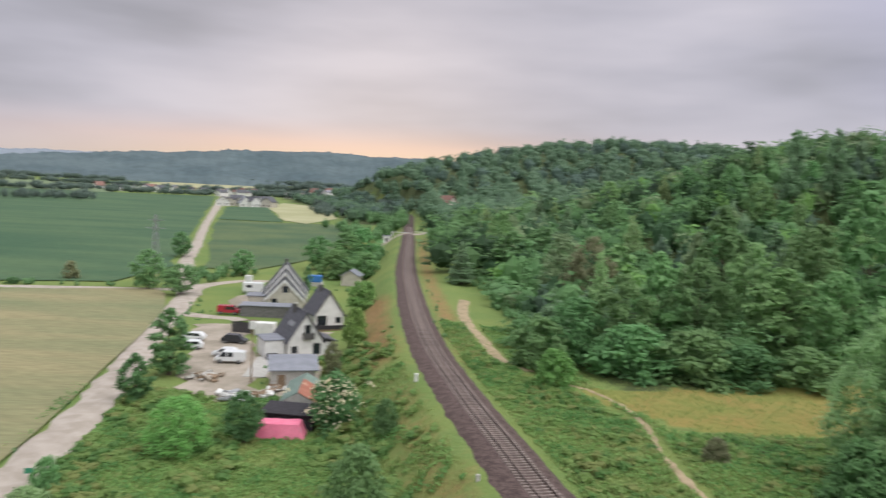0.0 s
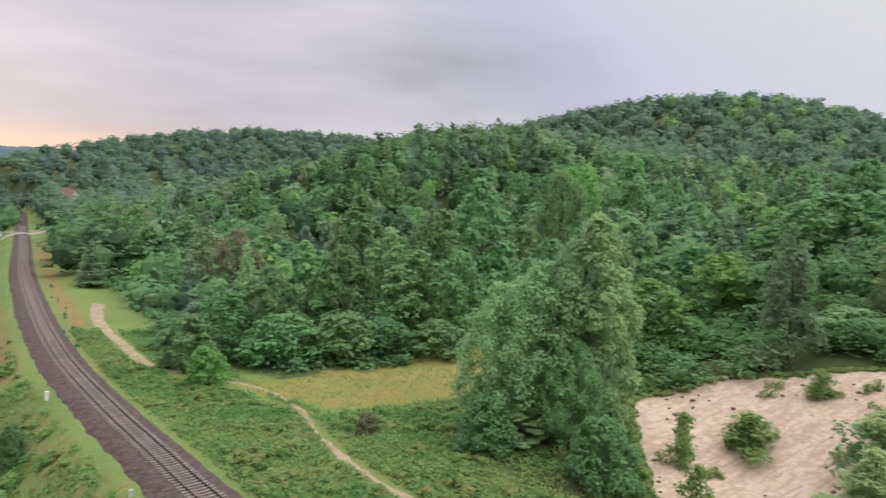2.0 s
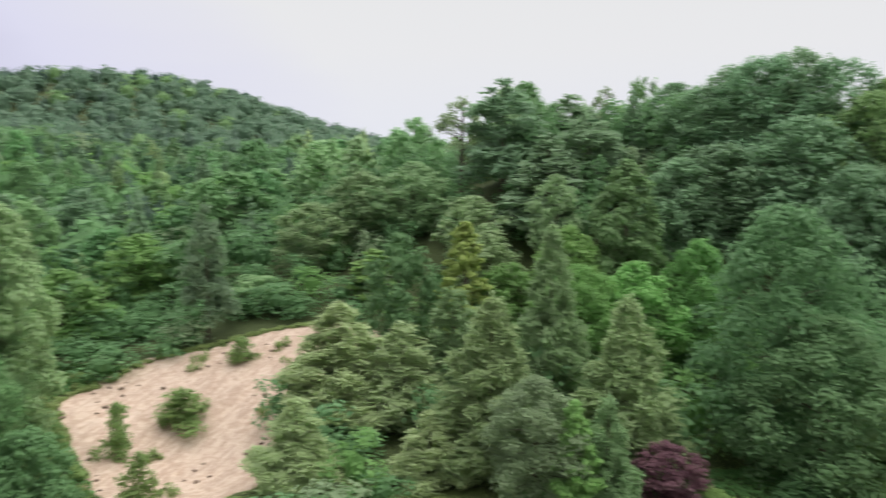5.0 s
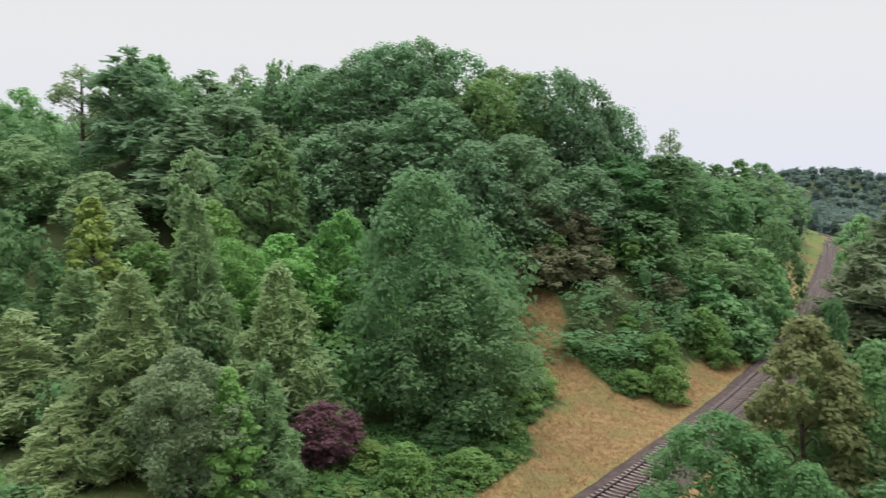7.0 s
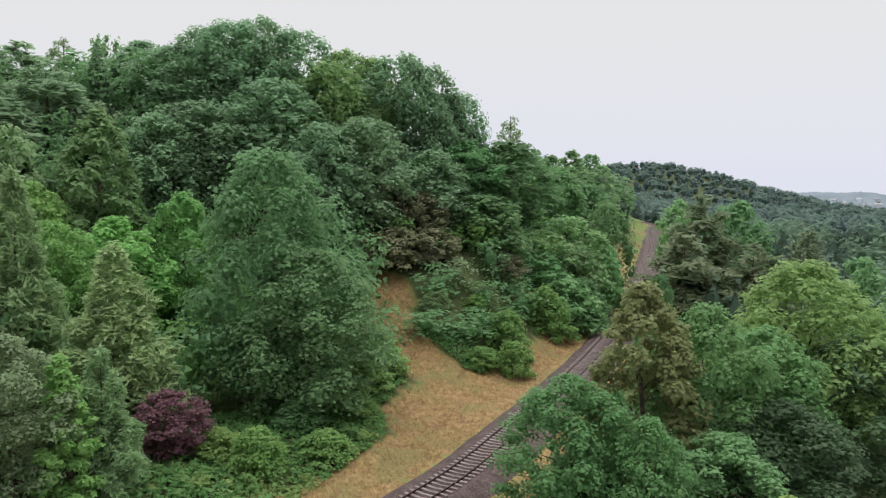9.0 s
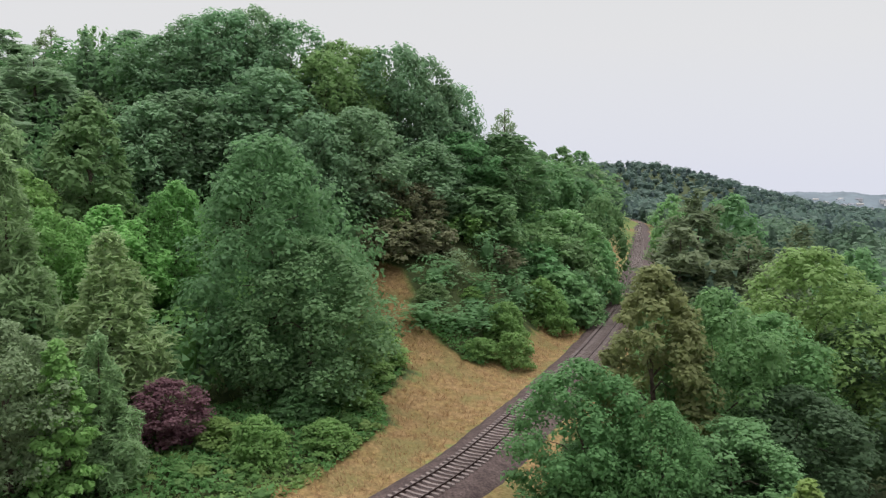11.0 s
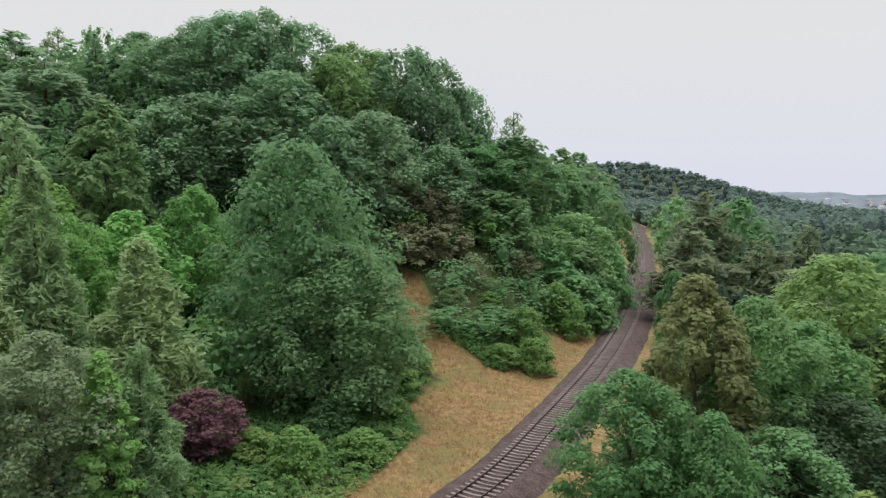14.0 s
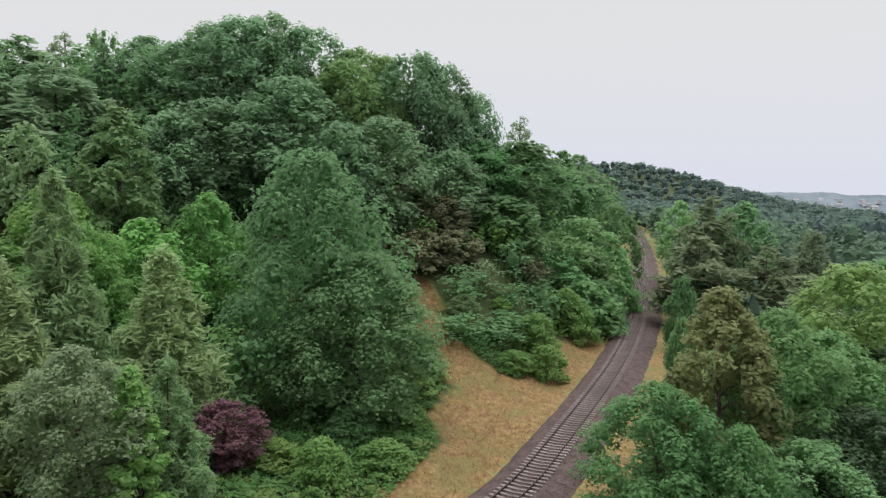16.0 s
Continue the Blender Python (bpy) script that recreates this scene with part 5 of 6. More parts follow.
def hedges():
    """Hedges and copses of the plain."""
    rng = np.random.default_rng(41)
    spots = []
    rows = [((-316, 1062), (-560, 980), 40, 10), ((-112, 193), (-75, 204), 9, 2.2), ((-420, 111), (-112, 193), 30, 2.0), ((-560, 975), (-900, 915), 50, 13), ((-400, 672), (-345, 748), 34, 11), ((-80, 640), (-34, 540), 34, 10),
            ((-62, 480), (-34, 390), 30, 8), ((-28, 230), (-26, 310), 16, 7), ((-88, 610), (-150, 880), 34, 10), ((-600, 1100), (-330, 1100), 60, 11), ((-300, 1150), (-190, 1130), 30, 11), ((-1300, 1640), (-560, 1420), 110, 14), ((-500, 1330), (-230, 1320), 60, 12),
            ((-1200, 2050), (-800, 1900), 80, 16), ((-420, 1720), (-250, 1560), 70, 16), ((-1500, 2350), (-260, 2300), 200, 20), ((-30, 400), (-34, 560), 40, 9), ((-36, 560), (-60, 760), 44, 10), ((-58, 185), (-46, 128), 22, 1.3), ((-47.2, 98), (-42.2, 62), 16, 0.8), ((-76, 214), (-66, 236), 12, 5), ((-66, 212), (-60, 238), 10, 4), ((-56, 160), (-47, 176), 12, 1.0), ((-46, 205), (-24, 212), 14, 1.6), ((19, 122), (13, 168), 20, 3.0), ((14, 170), (8, 215), 18, 3.0), ((1.5, 120), (-3, 190), 14, 1.0), ((-51, 158), (-42, 168), 12, 0.8), ((-45, 176), (-38, 202), 16, 0.9), ((-31, 152), (-28, 163), 8, 1.0), ((-37, 160), (-30, 160), 8, 0.7), ((8, 225), (2, 330), 24, 3.2), ((-30, 142), (-24, 103), 16, 0.9)]
    for (x0, y0), (x1, y1), n, h in rows:
        for k in range(n):
            t = rng.uniform()
            x, y = x0 + (x1 - x0) * t + rng.normal(0, h * 0.5), y0 + (y1 - y0) * t + rng.normal(0, h * 0.5)
            hh = h * rng.uniform(0.6, 1.15)
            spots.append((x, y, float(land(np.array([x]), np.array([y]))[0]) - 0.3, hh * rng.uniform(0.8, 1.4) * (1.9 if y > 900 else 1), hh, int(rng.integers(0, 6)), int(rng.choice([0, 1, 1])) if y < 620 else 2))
    return spots


# hedges past y 620: leaf colour greyed and blued to stand for haze
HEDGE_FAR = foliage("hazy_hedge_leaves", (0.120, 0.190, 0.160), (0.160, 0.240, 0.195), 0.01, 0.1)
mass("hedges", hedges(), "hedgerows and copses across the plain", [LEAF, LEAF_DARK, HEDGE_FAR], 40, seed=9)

# far blue hills round the plain: rounded wooded backs, painted haze paler with distance
FAR = material("hazed_distant_hills", (0.112, 0.150, 0.160), 1.0, (0.078, 0.112, 0.125), 0.006, 0, 0.14, fine=0.035)
FAR_NEARER = material("hazed_nearer_hills", (0.088, 0.132, 0.118), 1.0, (0.060, 0.094, 0.090), 0.010, 0, 0.18, fine=0.05)
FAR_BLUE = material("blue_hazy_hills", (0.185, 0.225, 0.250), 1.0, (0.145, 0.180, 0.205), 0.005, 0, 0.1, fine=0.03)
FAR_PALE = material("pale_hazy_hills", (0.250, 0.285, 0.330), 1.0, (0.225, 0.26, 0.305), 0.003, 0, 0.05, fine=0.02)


def far_ridge(name, r, a0, a1, tops, mat, base=-30, label="hazy blue wooded hills on the horizon", rows=16, rough=2.6, depth=0.30):
    """A long wooded back: a slope of many small rounded crowns up to an uneven crest."""
    rng = np.random.default_rng(int(r))
    n = 260
    t = np.linspace(0, 1, n + 1)
    top = np.interp(t, np.linspace(0, 1, len(tops)), tops) + 3.0 * np.sin(t * 23) + 2.0 * np.sin(t * 57 + 2) + 1.5 * np.sin(t * 131) + 0.8 * np.sin(t * 307 + 1)
    verts, faces = [], []
    for i in range(n + 1):
        a = radians(a0 + (a1 - a0) * t[i])
        for k in range(rows + 1):
            q = k / rows
            rr = r * (1 - depth * (1 - q) ** 1.4) + 18 * math.sin(t[i] * 41 + q * 9)
            z = base + (top[i] - base) * math.sin(q * math.pi / 2) ** 1.25 + rng.normal(0, rough * (0.25 if k == rows else 1)) * (0 < k)
            verts.append((rr * math.sin(a), rr * math.cos(a), z))
        verts.append((r * 1.12 * math.sin(a), r * 1.12 * math.cos(a), base))
        if i:
            w = rows + 2
            o = (i - 1) * w
            faces += [(o + j, o + j + w, o + j + w + 1, o + j + 1) for j in range(w - 1)]
    return tagged(new(name, mesh_of(name, verts, faces, (mat,), True)), label, "hills", kind="structure")


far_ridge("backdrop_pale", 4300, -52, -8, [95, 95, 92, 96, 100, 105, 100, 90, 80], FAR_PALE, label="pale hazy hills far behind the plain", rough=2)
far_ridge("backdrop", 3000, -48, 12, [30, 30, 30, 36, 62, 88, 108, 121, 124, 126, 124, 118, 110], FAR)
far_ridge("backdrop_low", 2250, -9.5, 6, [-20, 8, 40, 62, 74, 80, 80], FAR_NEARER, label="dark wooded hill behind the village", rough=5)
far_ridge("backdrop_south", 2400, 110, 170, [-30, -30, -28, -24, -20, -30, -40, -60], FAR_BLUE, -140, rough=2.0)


# ---- weeds and grass tufts ----
def weeds():
    """Nettles, brambles and herbs in low clumps on banks and clearings."""
    rng = np.random.default_rng(61)
    spots = []
    x, y = rng.uniform(-40, 75, 30000), rng.uniform(-40, 135, 30000)
    s, z = beside(x, y), land(x, y)
    clump = wave(x, y, 7, .5) + .5 * wave(x, y, 2.6, 1.5)
    west = ((s < np.where(y < 100, -9.5, -5.2)) | ((s < -6) & (clump > .35))) & (s > -17) & (y > 40) & (y < 130) & (clump > -.25)
    east = (s > 4) & (s < 15) & (y > 35) & (clump > -.35) & ~inside(x, y, MEADOW)
    clear = (s >= 12) & (x < 60) & (y > 30) & (y < 72) & ~inside(x, y, PIT) & (clump > -.1)
    south = (s > 7) & (s < 16) & (y < 12) & (y > -24) & (x > 30) & ~inside(x, y, DRY_SLOPE) & (clump > -.4)
    road = (x < -20) & (s < -17) & (y > 60) & (y < 104) & ~inside(x, y, [(-42, 56), (-47.5, 92), (-54.5, 124), (-100, 130), (-100, 40)]) & ~inside(x, y, YARD) & ~inside(x, y, HOUSE_SIDE) & (np.abs(x - np.interp(y, [52, 68.4, 92, 106, 127], [-38, -39.8, -42.8, -45.4, -49.7])) > 3.4) & (clump > -.1)
    ok = (west | east | clear | south | road) & (np.hypot(x - 22.5, y - 70) > 1.5) & (np.abs(x - np.interp(y, [49, 61.6, 76.3, 92], [24, 21.5, 21.9, 16.8])) > 1.0) & ~((y > 97) & (np.abs(x - np.interp(y, [100, 108.8, 124, 151], [13.2, 9.7, 7.3, 5.1])) < 1.8))
    n = 0
    for a, b, c, q, k in zip(x[ok], y[ok], z[ok], s[ok], clump[ok]):
        h = rng.uniform(.35, .8) + max(0, k) * rng.uniform(.3, 1.0)
        big = 1.5 if q < -9 else 1.0
        h *= big
        spots.append((a, b, c - .15, big * rng.uniform(.9, 2.0) * (1 + .4 * max(0, k)), h, int(rng.integers(0, 6)), int(rng.choice([0, 1, 1] if b < 14 else [0, 0, 1, 2]))))
        n += 1
        if n > 2200:
            break
    return spots


WEED_DEEP = foliage("deep_green_nettles", (0.085, 0.244, 0.062), (0.147, 0.363, 0.097), 0.02, 0.1)
WEED_PALE = foliage("pale_bank_herbs", (0.195, 0.294, 0.082), (0.304, 0.412, 0.134), 0.02, 0.1)
mass("bank_weeds", weeds(), "nettles, brambles and herbs along the banks", [WEED, WEED_DEEP, WEED_PALE], 40, 0.22, seed=12)


def carpet():
    """Low leaves of nettle, bramble and clover that close over the soil of the banks."""
    rng = np.random.default_rng(81)
    x, y = rng.uniform(-62, 78, 640000), rng.uniform(-42, 135, 640000)
    s = beside(x, y)
    lane = np.abs(x - np.interp(y, [49, 61.6, 76.3, 92], [24, 21.5, 21.9, 16.8])) > .6
    side_lane = ~((y > 97) & (np.abs(x - np.interp(y, [100, 108.8, 124, 151], [13.2, 9.7, 7.3, 5.1])) < 1.4))
    free = ~inside(x, y, PIT) & ~inside(x, y, MEADOW) & ~inside(x, y, DRY_SLOPE) & ~inside(x, y, YARD) & ~inside(x, y, HOUSE_SIDE) & lane & side_lane
    west = ((s < np.where(y < 100, -9.5, -5)) | ((s < -5) & (wave(x, y, 5, .9) > .05))) & (s > -19) & (y > 38) & (y < 132)
    west |= (y > 55) & (y < 106) & (s <= -19) & (np.abs(x - np.interp(y, [52, 68.4, 92, 106, 127], [-38, -39.8, -42.8, -45.4, -49.7])) > 3.0) & ~inside(x, y, [(-42, 56), (-47.5, 92), (-54.5, 124), (-100, 130), (-100, 40)])
    east = (s > 3.6) & (s < 17) & (y > 34)
    clear = (s >= 12) & (x < 62) & (y > 28) & (y < 74)
    south = (s > 6.5) & (s < 22) & (y < 14) & (y > -26) & (x > 28)
    tone = wave(x, y, 9, .3) + .6 * wave(x, y, 3, 1.2) + rng.normal(0, .25, len(x))
    west &= ~((y > 105) & (s > -12.5))
    tone = tone + 0.8 * south
    keep = free & (west | east | clear | south) & (tone > -.75)
    x, y, tone = x[keep][:130000], y[keep][:130000], tone[keep][:130000]
    z = land(x, y)
    n = len(x)
    p = np.stack([x, y, z + rng.uniform(0, .28, n) + .22 * np.maximum(0, tone)], 1)
    nrm = rng.normal(size=(n, 3)) * .55 + np.array([0, 0, 1.0])
    nrm /= np.linalg.norm(nrm, axis=1)[:, None]
    t = np.cross(nrm, rng.normal(size=(n, 3)))
    t /= np.linalg.norm(t, axis=1)[:, None]
    b = np.cross(nrm, t)
    q = rng.uniform(.10, .26, n)[:, None]
    v = np.stack([p + t * q, p - t * q * .7 + b * q * .75, p - t * q * .7 - b * q * .75], 1).reshape(-1, 3)
    me = mesh_of("ground_leaves", v.tolist(), np.arange(3 * n).reshape(n, 3).tolist(), (WEED_PALE, WEED, WEED_DEEP))
    me.polygons.foreach_set("material_index", np.clip(1 + np.round(tone * 1.1), 0, 2).astype(int).tolist())
    return tagged(new("ground_leaves", me), "low nettles and brambles covering the banks", "weeds", kind="stuff")


carpet()


def tufts():
    """Standing grass blades, green and straw."""
    rng = np.random.default_rng(71)
    x, y = rng.uniform(-40, 100, 80000), rng.uniform(-55, 125, 80000)
    s, z = beside(x, y), land(x, y)
    sand = inside(x, y, PIT)
    dry = inside(x, y, DRY_SLOPE) | ((s > 2.9) & (s < 6.5) & (y < 10)) 
    ok = ((s > 2.9) & (s < 40) | (s < -4.6) & (s > -20)) & ~inside(x, y, YARD) & ~inside(x, y, HOUSE_SIDE) & ~sand & (np.hypot(x, y) > 35)
    ok &= dry | inside(x, y, MEADOW) | ((s < -4) & (s > -11) & (y > 30) & (y < 105)) | (rng.uniform(size=len(x)) < .35)
    x, y, z, dry = x[ok], y[ok], z[ok], dry[ok]
    n = len(x)
    vs, fs, ms = [], [], []
    k = 5
    for i in range(k):
        a = rng.uniform(0, 6.28, n)
        h = rng.uniform(.14, .38, n)
        o = rng.normal(0, .18, (n, 2))
        bx, by = np.cos(a) * .035, np.sin(a) * .035
        lx, ly = rng.normal(0, .16, n), rng.normal(0, .16, n)
        base = np.stack([x + o[:, 0] - bx, y + o[:, 1] - by, z - .05], 1), np.stack([x + o[:, 0] + bx, y + o[:, 1] + by, z - .05], 1), np.stack([x + o[:, 0] + lx, y + o[:, 1] + ly, z + h], 1)
        vs.append(np.stack(base, 1).reshape(-1, 3))
    v = np.concatenate(vs)
    f = np.arange(len(v)).reshape(-1, 3)
    me = mesh_of("grass_tufts", v.tolist(), f.tolist(), (WEED_PALE, STRAW))
    me.polygons.foreach_set("material_index", np.tile(dry.astype(int), k).tolist())
    return tagged(new("grass_tufts", me), "standing green and straw-coloured grass on the banks", "grass", kind="stuff")


STRAW = foliage("straw_grass", (0.297, 0.210, 0.098), (0.464, 0.329, 0.163), 0.01, 0.05)
tufts()


# ---- the sandy slope's edge and clods ----
def pit_lip():
    rng = np.random.default_rng(91)
    edge, _ = smooth_line([(48, 54.5), (53, 61), (58, 60.6), (64, 58.6), (69.5, 52.5), (74, 45.5), (75.6, 38)], 0.55)
    lobes = [(x + rng.normal(0, .25), y + rng.normal(0, .25), height(x, y) + .12, rng.uniform(.3, .8), rng.uniform(.3, .8), rng.uniform(.12, .35)) for x, y in edge]
    v, f = leaf_sprays(rng, lobes, 6000, .15)
    return tagged(new("overhanging_turf", mesh_of("overhanging_turf", v.tolist(), f.tolist(), (WEED_PALE,))), "ragged turf hanging over the sandy edge", "turf", kind="stuff")


pit_lip()


def clods():
    rng = np.random.default_rng(93)
    bm = bmesh.new()
    n = 0
    while n < 64:
        x, y = rng.uniform(38, 76), rng.uniform(31, 61)
        if not inside(np.array([x]), np.array([y]), PIT)[0] or wave(x, y, 8, 2.2) < 0.05:
            continue
        r = rng.uniform(.08, .30)
        made = bmesh.ops.create_icosphere(bm, subdivisions=1, radius=r, matrix=Matrix.Translation((x, y, height(x, y) + r * .25)) @ Matrix.Diagonal((rng.uniform(.8, 1.8), rng.uniform(.8, 1.5), rng.uniform(.5, .8), 1)))["verts"]
        for q in made:
            q.co += Vector(rng.normal(0, r * .16, 3))
        n += 1
    return tagged(new("earth_clods", from_bm("earth_clods", bm, CLOD)), "dark earth clods and stones on the sand", "stones", kind="stuff")


CLOD = material("damp_earth_clods", (0.24, 0.17, 0.12), 0.95, (0.14, 0.10, 0.07), 2, 0.4, 0.2)
clods()


def sand_herbs():
    """Thin grasses and seedlings on the open sand."""
    rng = np.random.default_rng(95)
    lobes = []
    for cx, cy, sx, k in ((50, 47, 1.0, 7), (57, 48, 1.5, 9), (63, 53, 1.3, 8), (66, 42, 1.4, 9), (69, 46, .9, 5), (45, 41, 1.2, 7), (59, 40, 1.0, 5)):
        for _ in range(k):
            x, y = cx + rng.normal(0, sx), cy + rng.normal(0, sx * .6)
            r = rng.uniform(.25, .6)
            lobes.append((x, y, height(x, y) + r * .5, r, r, r * rng.uniform(.7, 1.6)))
    v, f = leaf_sprays(rng, lobes, 3600, .12)
    return tagged(new("sand_herbs", mesh_of("sand_herbs", v.tolist(), f.tolist(), (WEED_PALE,))), "pale grass and seedlings on the sandy slope", "grass", kind="stuff")


sand_herbs()

# ---- houses, sheds and vehicles ----
WHITE = material("white_render", (0.80, 0.79, 0.77), 0.85, (0.68, 0.67, 0.65), 0.8, 0.1, 0.05)
BEIGE = material("grey_beige_render", (0.58, 0.54, 0.47), 0.85, (0.48, 0.44, 0.38), 0.8, 0.1, 0.06)
SLATE = material("anthracite_roof_tiles", (0.105, 0.105, 0.120), 0.55, (0.075, 0.075, 0.088), 1.2, 0.4, 0.15, fine=7)
GREY_ROOF = material("grey_sheet_roof", (0.26, 0.27, 0.31), 0.5, (0.21, 0.22, 0.25), 0.8, 0.1, 0.08)
GREEN_ROOF = material("faded_green_sheet", (0.20, 0.27, 0.23), 0.6, (0.15, 0.21, 0.18), 0.9, 0.1, 0.12)
RED_ROOF = material("rust_red_sheet", (0.42, 0.17, 0.11), 0.65, (0.32, 0.12, 0.08), 0.9, 0.1, 0.12)
BLACK_WOOD = material("black_board", (0.045, 0.040, 0.048), 0.8, (0.03, 0.028, 0.032), 2, 0.3, 0.2)
PINK = material("pink_tarpaulin", (0.86, 0.24, 0.36), 0.5, (0.78, 0.18, 0.30), 0.6, 0.3, 0.1)
DARK_PANE = material("dark_window_glass", (0.03, 0.035, 0.045), 0.08, (0.02, 0.025, 0.03), 1, 0, 0.1, spec=0.6)
FRAME = material("dark_window_frame", (0.10, 0.095, 0.095), 0.5, None, 3, 0, 0.1)
WOOD = material("weathered_planks", (0.30, 0.21, 0.14), 0.85, (0.20, 0.14, 0.09), 3, 0.4, 0.2)
ZINC = material("galvanised_metal", (0.42, 0.43, 0.44), 0.45, (0.34, 0.35, 0.36), 3, 0, 0.1, metal=0.6)
RUBBER = material("tyre_rubber", (0.03, 0.03, 0.03), 0.85, None, 6, 0.2, 0.15)
PALE = material("pale_concrete", (0.50, 0.48, 0.45), 0.9, (0.40, 0.38, 0.35), 1.5, 0.3, 0.1)
TILE_RED = material("red_roof_tiles", (0.30, 0.17, 0.14), 0.8, (0.22, 0.12, 0.10), 1.5, 0.3, 0.12)
WEATHERED = material("grey_weathered_boards", (0.20, 0.19, 0.19), 0.85, (0.13, 0.125, 0.12), 2, 0.3, 0.15)
BLUE = material("blue_plastic", (0.06, 0.20, 0.52), 0.4, None, 2, 0, 0.08)


def window(parent, x, z, w, h, y=0.0, name="window", glass=None):
    """A framed pane set proud of the gable wall that faces the near side."""
    f = part(name, boxes((x - w / 2 - .07, x + w / 2 + .07, y - .05, y + .06, z, z + .07), (x - w / 2 - .07, x + w / 2 + .07, y - .05, y + .06, z + h - .07, z + h), (x - w / 2 - .07, x - w / 2, y - .05, y + .06, z, z + h), (x + w / 2, x + w / 2 + .07, y - .05, y + .06, z, z + h)), FRAME, parent)
    part("pane", boxes((x - w / 2, x + w / 2, y - .02, y + .02, z + .07, z + h - .07)), glass or DARK_PANE, f)
    part("sill", boxes((x - w / 2 - .15, x + w / 2 + .15, y - .14, y + .02, z - .06, z)), PALE, f)
    return f


def gable_body(w, d, eave, ridge, y0=0.0):
    return prism([(-w / 2, -0.4), (w / 2, -0.4), (w / 2, eave), (0, ridge), (-w / 2, eave)], d) if not y0 else bmesh_shift(prism([(-w / 2, -0.4), (w / 2, -0.4), (w / 2, eave), (0, ridge), (-w / 2, eave)], d), 0, y0, 0)


def bmesh_shift(bm, x, y, z):
    bmesh.ops.translate(bm, verts=bm.verts, vec=(x, y, z))
    return bm


def roof_slope(side, w, d, eave, ridge, y0=0.0, over=0.45, thick=0.22):
    """One slope of a pitched roof with an overhang, side -1 or +1."""
    k = (ridge - eave) / (w / 2)
    e = w / 2 + over
    pts = [(0, ridge + 0.04), (side * e, ridge + 0.04 - k * e), (side * e, ridge + 0.04 - k * e + thick), (0, ridge + 0.04 + thick * 1.25)]
    return bmesh_shift(prism(pts, d + 2 * over), 0, y0 - over, 0)


def tile_rows(side, w, d, eave, ridge, y0=0.0, over=0.45, rows=9):
    """Courses of tiles as low steps down a slope."""
    bm = bmesh.new()
    k = (ridge - eave) / (w / 2)
    e = w / 2 + over
    for i in range(rows):
        a, b = e * i / rows, e * (i + 1) / rows
        za, zb = ridge + .31 - k * a, ridge + .31 - k * b
        v = [bm.verts.new(p) for p in ((side * a, y0 - over, za - .02), (side * b, y0 - over, zb + .05), (side * b, y0 + d + over, zb + .05), (side * a, y0 + d + over, za - .02), (side * b, y0 - over, zb - .02), (side * b, y0 + d + over, zb - .02))]
        bm.faces.new(v[:4])
        bm.faces.new((v[1], v[4], v[5], v[2]))
    bmesh.ops.recalc_face_normals(bm, faces=bm.faces)
    return bm


def house(m, w, d, eave, ridge, wall, roof, label, group="houses beside the railway", chimney=True, y0=0.0):
    h = thing("house", m, label, "house", group)
    part("wall", gable_body(w, d, eave, ridge), wall, h)
    for s in (-1, 1):
        r = part("roof", roof_slope(s, w, d, eave, ridge), roof, h)
        part("tile_course", tile_rows(s, w, d, eave, ridge), roof, r)
    part("ridge_cap", boxes((-0.14, 0.14, -0.45, d + 0.45, ridge + 0.22, ridge + 0.40), bevel=0.04), roof, h)
    if chimney:
        c = part("chimney", boxes((-0.75, -0.15, d * 0.6, d * 0.6 + 0.6, ridge - 0.9, ridge + 1.0), bevel=0.03), FRAME, h)
        part("chimney_cap", boxes((-0.83, -0.07, d * 0.6 - .08, d * 0.6 + .68, ridge + 1.0, ridge + 1.1)), PALE, c)
    return h


def at(x, y, turn=0.0, z=None):
    return Matrix.Translation((x, y, (height(x, y) + 0.12) if z is None else z)) @ Matrix.Rotation(radians(turn), 4, "Z")


# front house: white gable with a balcony door, lean-to on either side
h = house(at(-22.1, 129.5, 27), 6.0, 8.4, 3.1, 7.6, WHITE, SLATE, "white rendered house with steep anthracite roof")
window(h, 0.35, 3.6, 0.95, 2.1, 0.0, "balcony_door")
part("balcony", boxes((-0.5, 1.3, -0.95, 0.0, 3.35, 3.5), (-0.5, 1.3, -0.95, -0.90, 3.5, 4.45), (-0.5, -0.45, -0.95, 0, 3.5, 4.45), (1.25, 1.3, -0.95, 0, 3.5, 4.45)), FRAME, h, "dark metal balcony")
window(h, -1.9, 0.9, 1.0, 1.2)
window(h, 2.0, 0.6, 1.2, 1.9, 0.0, "door")
for y in (2.4, 4.0):
    part("skylight", bmesh_shift(boxes((-0.45, 0.45, -0.6, 0.6, 0.0, 0.09)), 0, 0, 0), ZINC, h, at=Matrix.Translation((-1.6, y, 5.50)) @ Matrix.Rotation(radians(-56.3), 4, "Y"))
ext = part("annex", boxes((-6.7, -3.25, 1.2, 6.5, -0.4, 3.0)), WHITE, h, "low white flat-roofed annex")
part("annex_roof", boxes((-6.9, -3.22, 1.0, 6.7, 3.0, 3.18), bevel=0.03), GREY_ROOF, ext)
part("garden_bench", boxes((-6.6, -4.6, -0.9, 0.6, -0.2, 0.45), (-6.6, -4.6, 0.4, 0.6, 0.45, 1.0)), FRAME, ext)
lean = part("lean_to", boxes((3.25, 5.7, 1.5, 7.5, -0.4, 2.3)), WHITE, h)
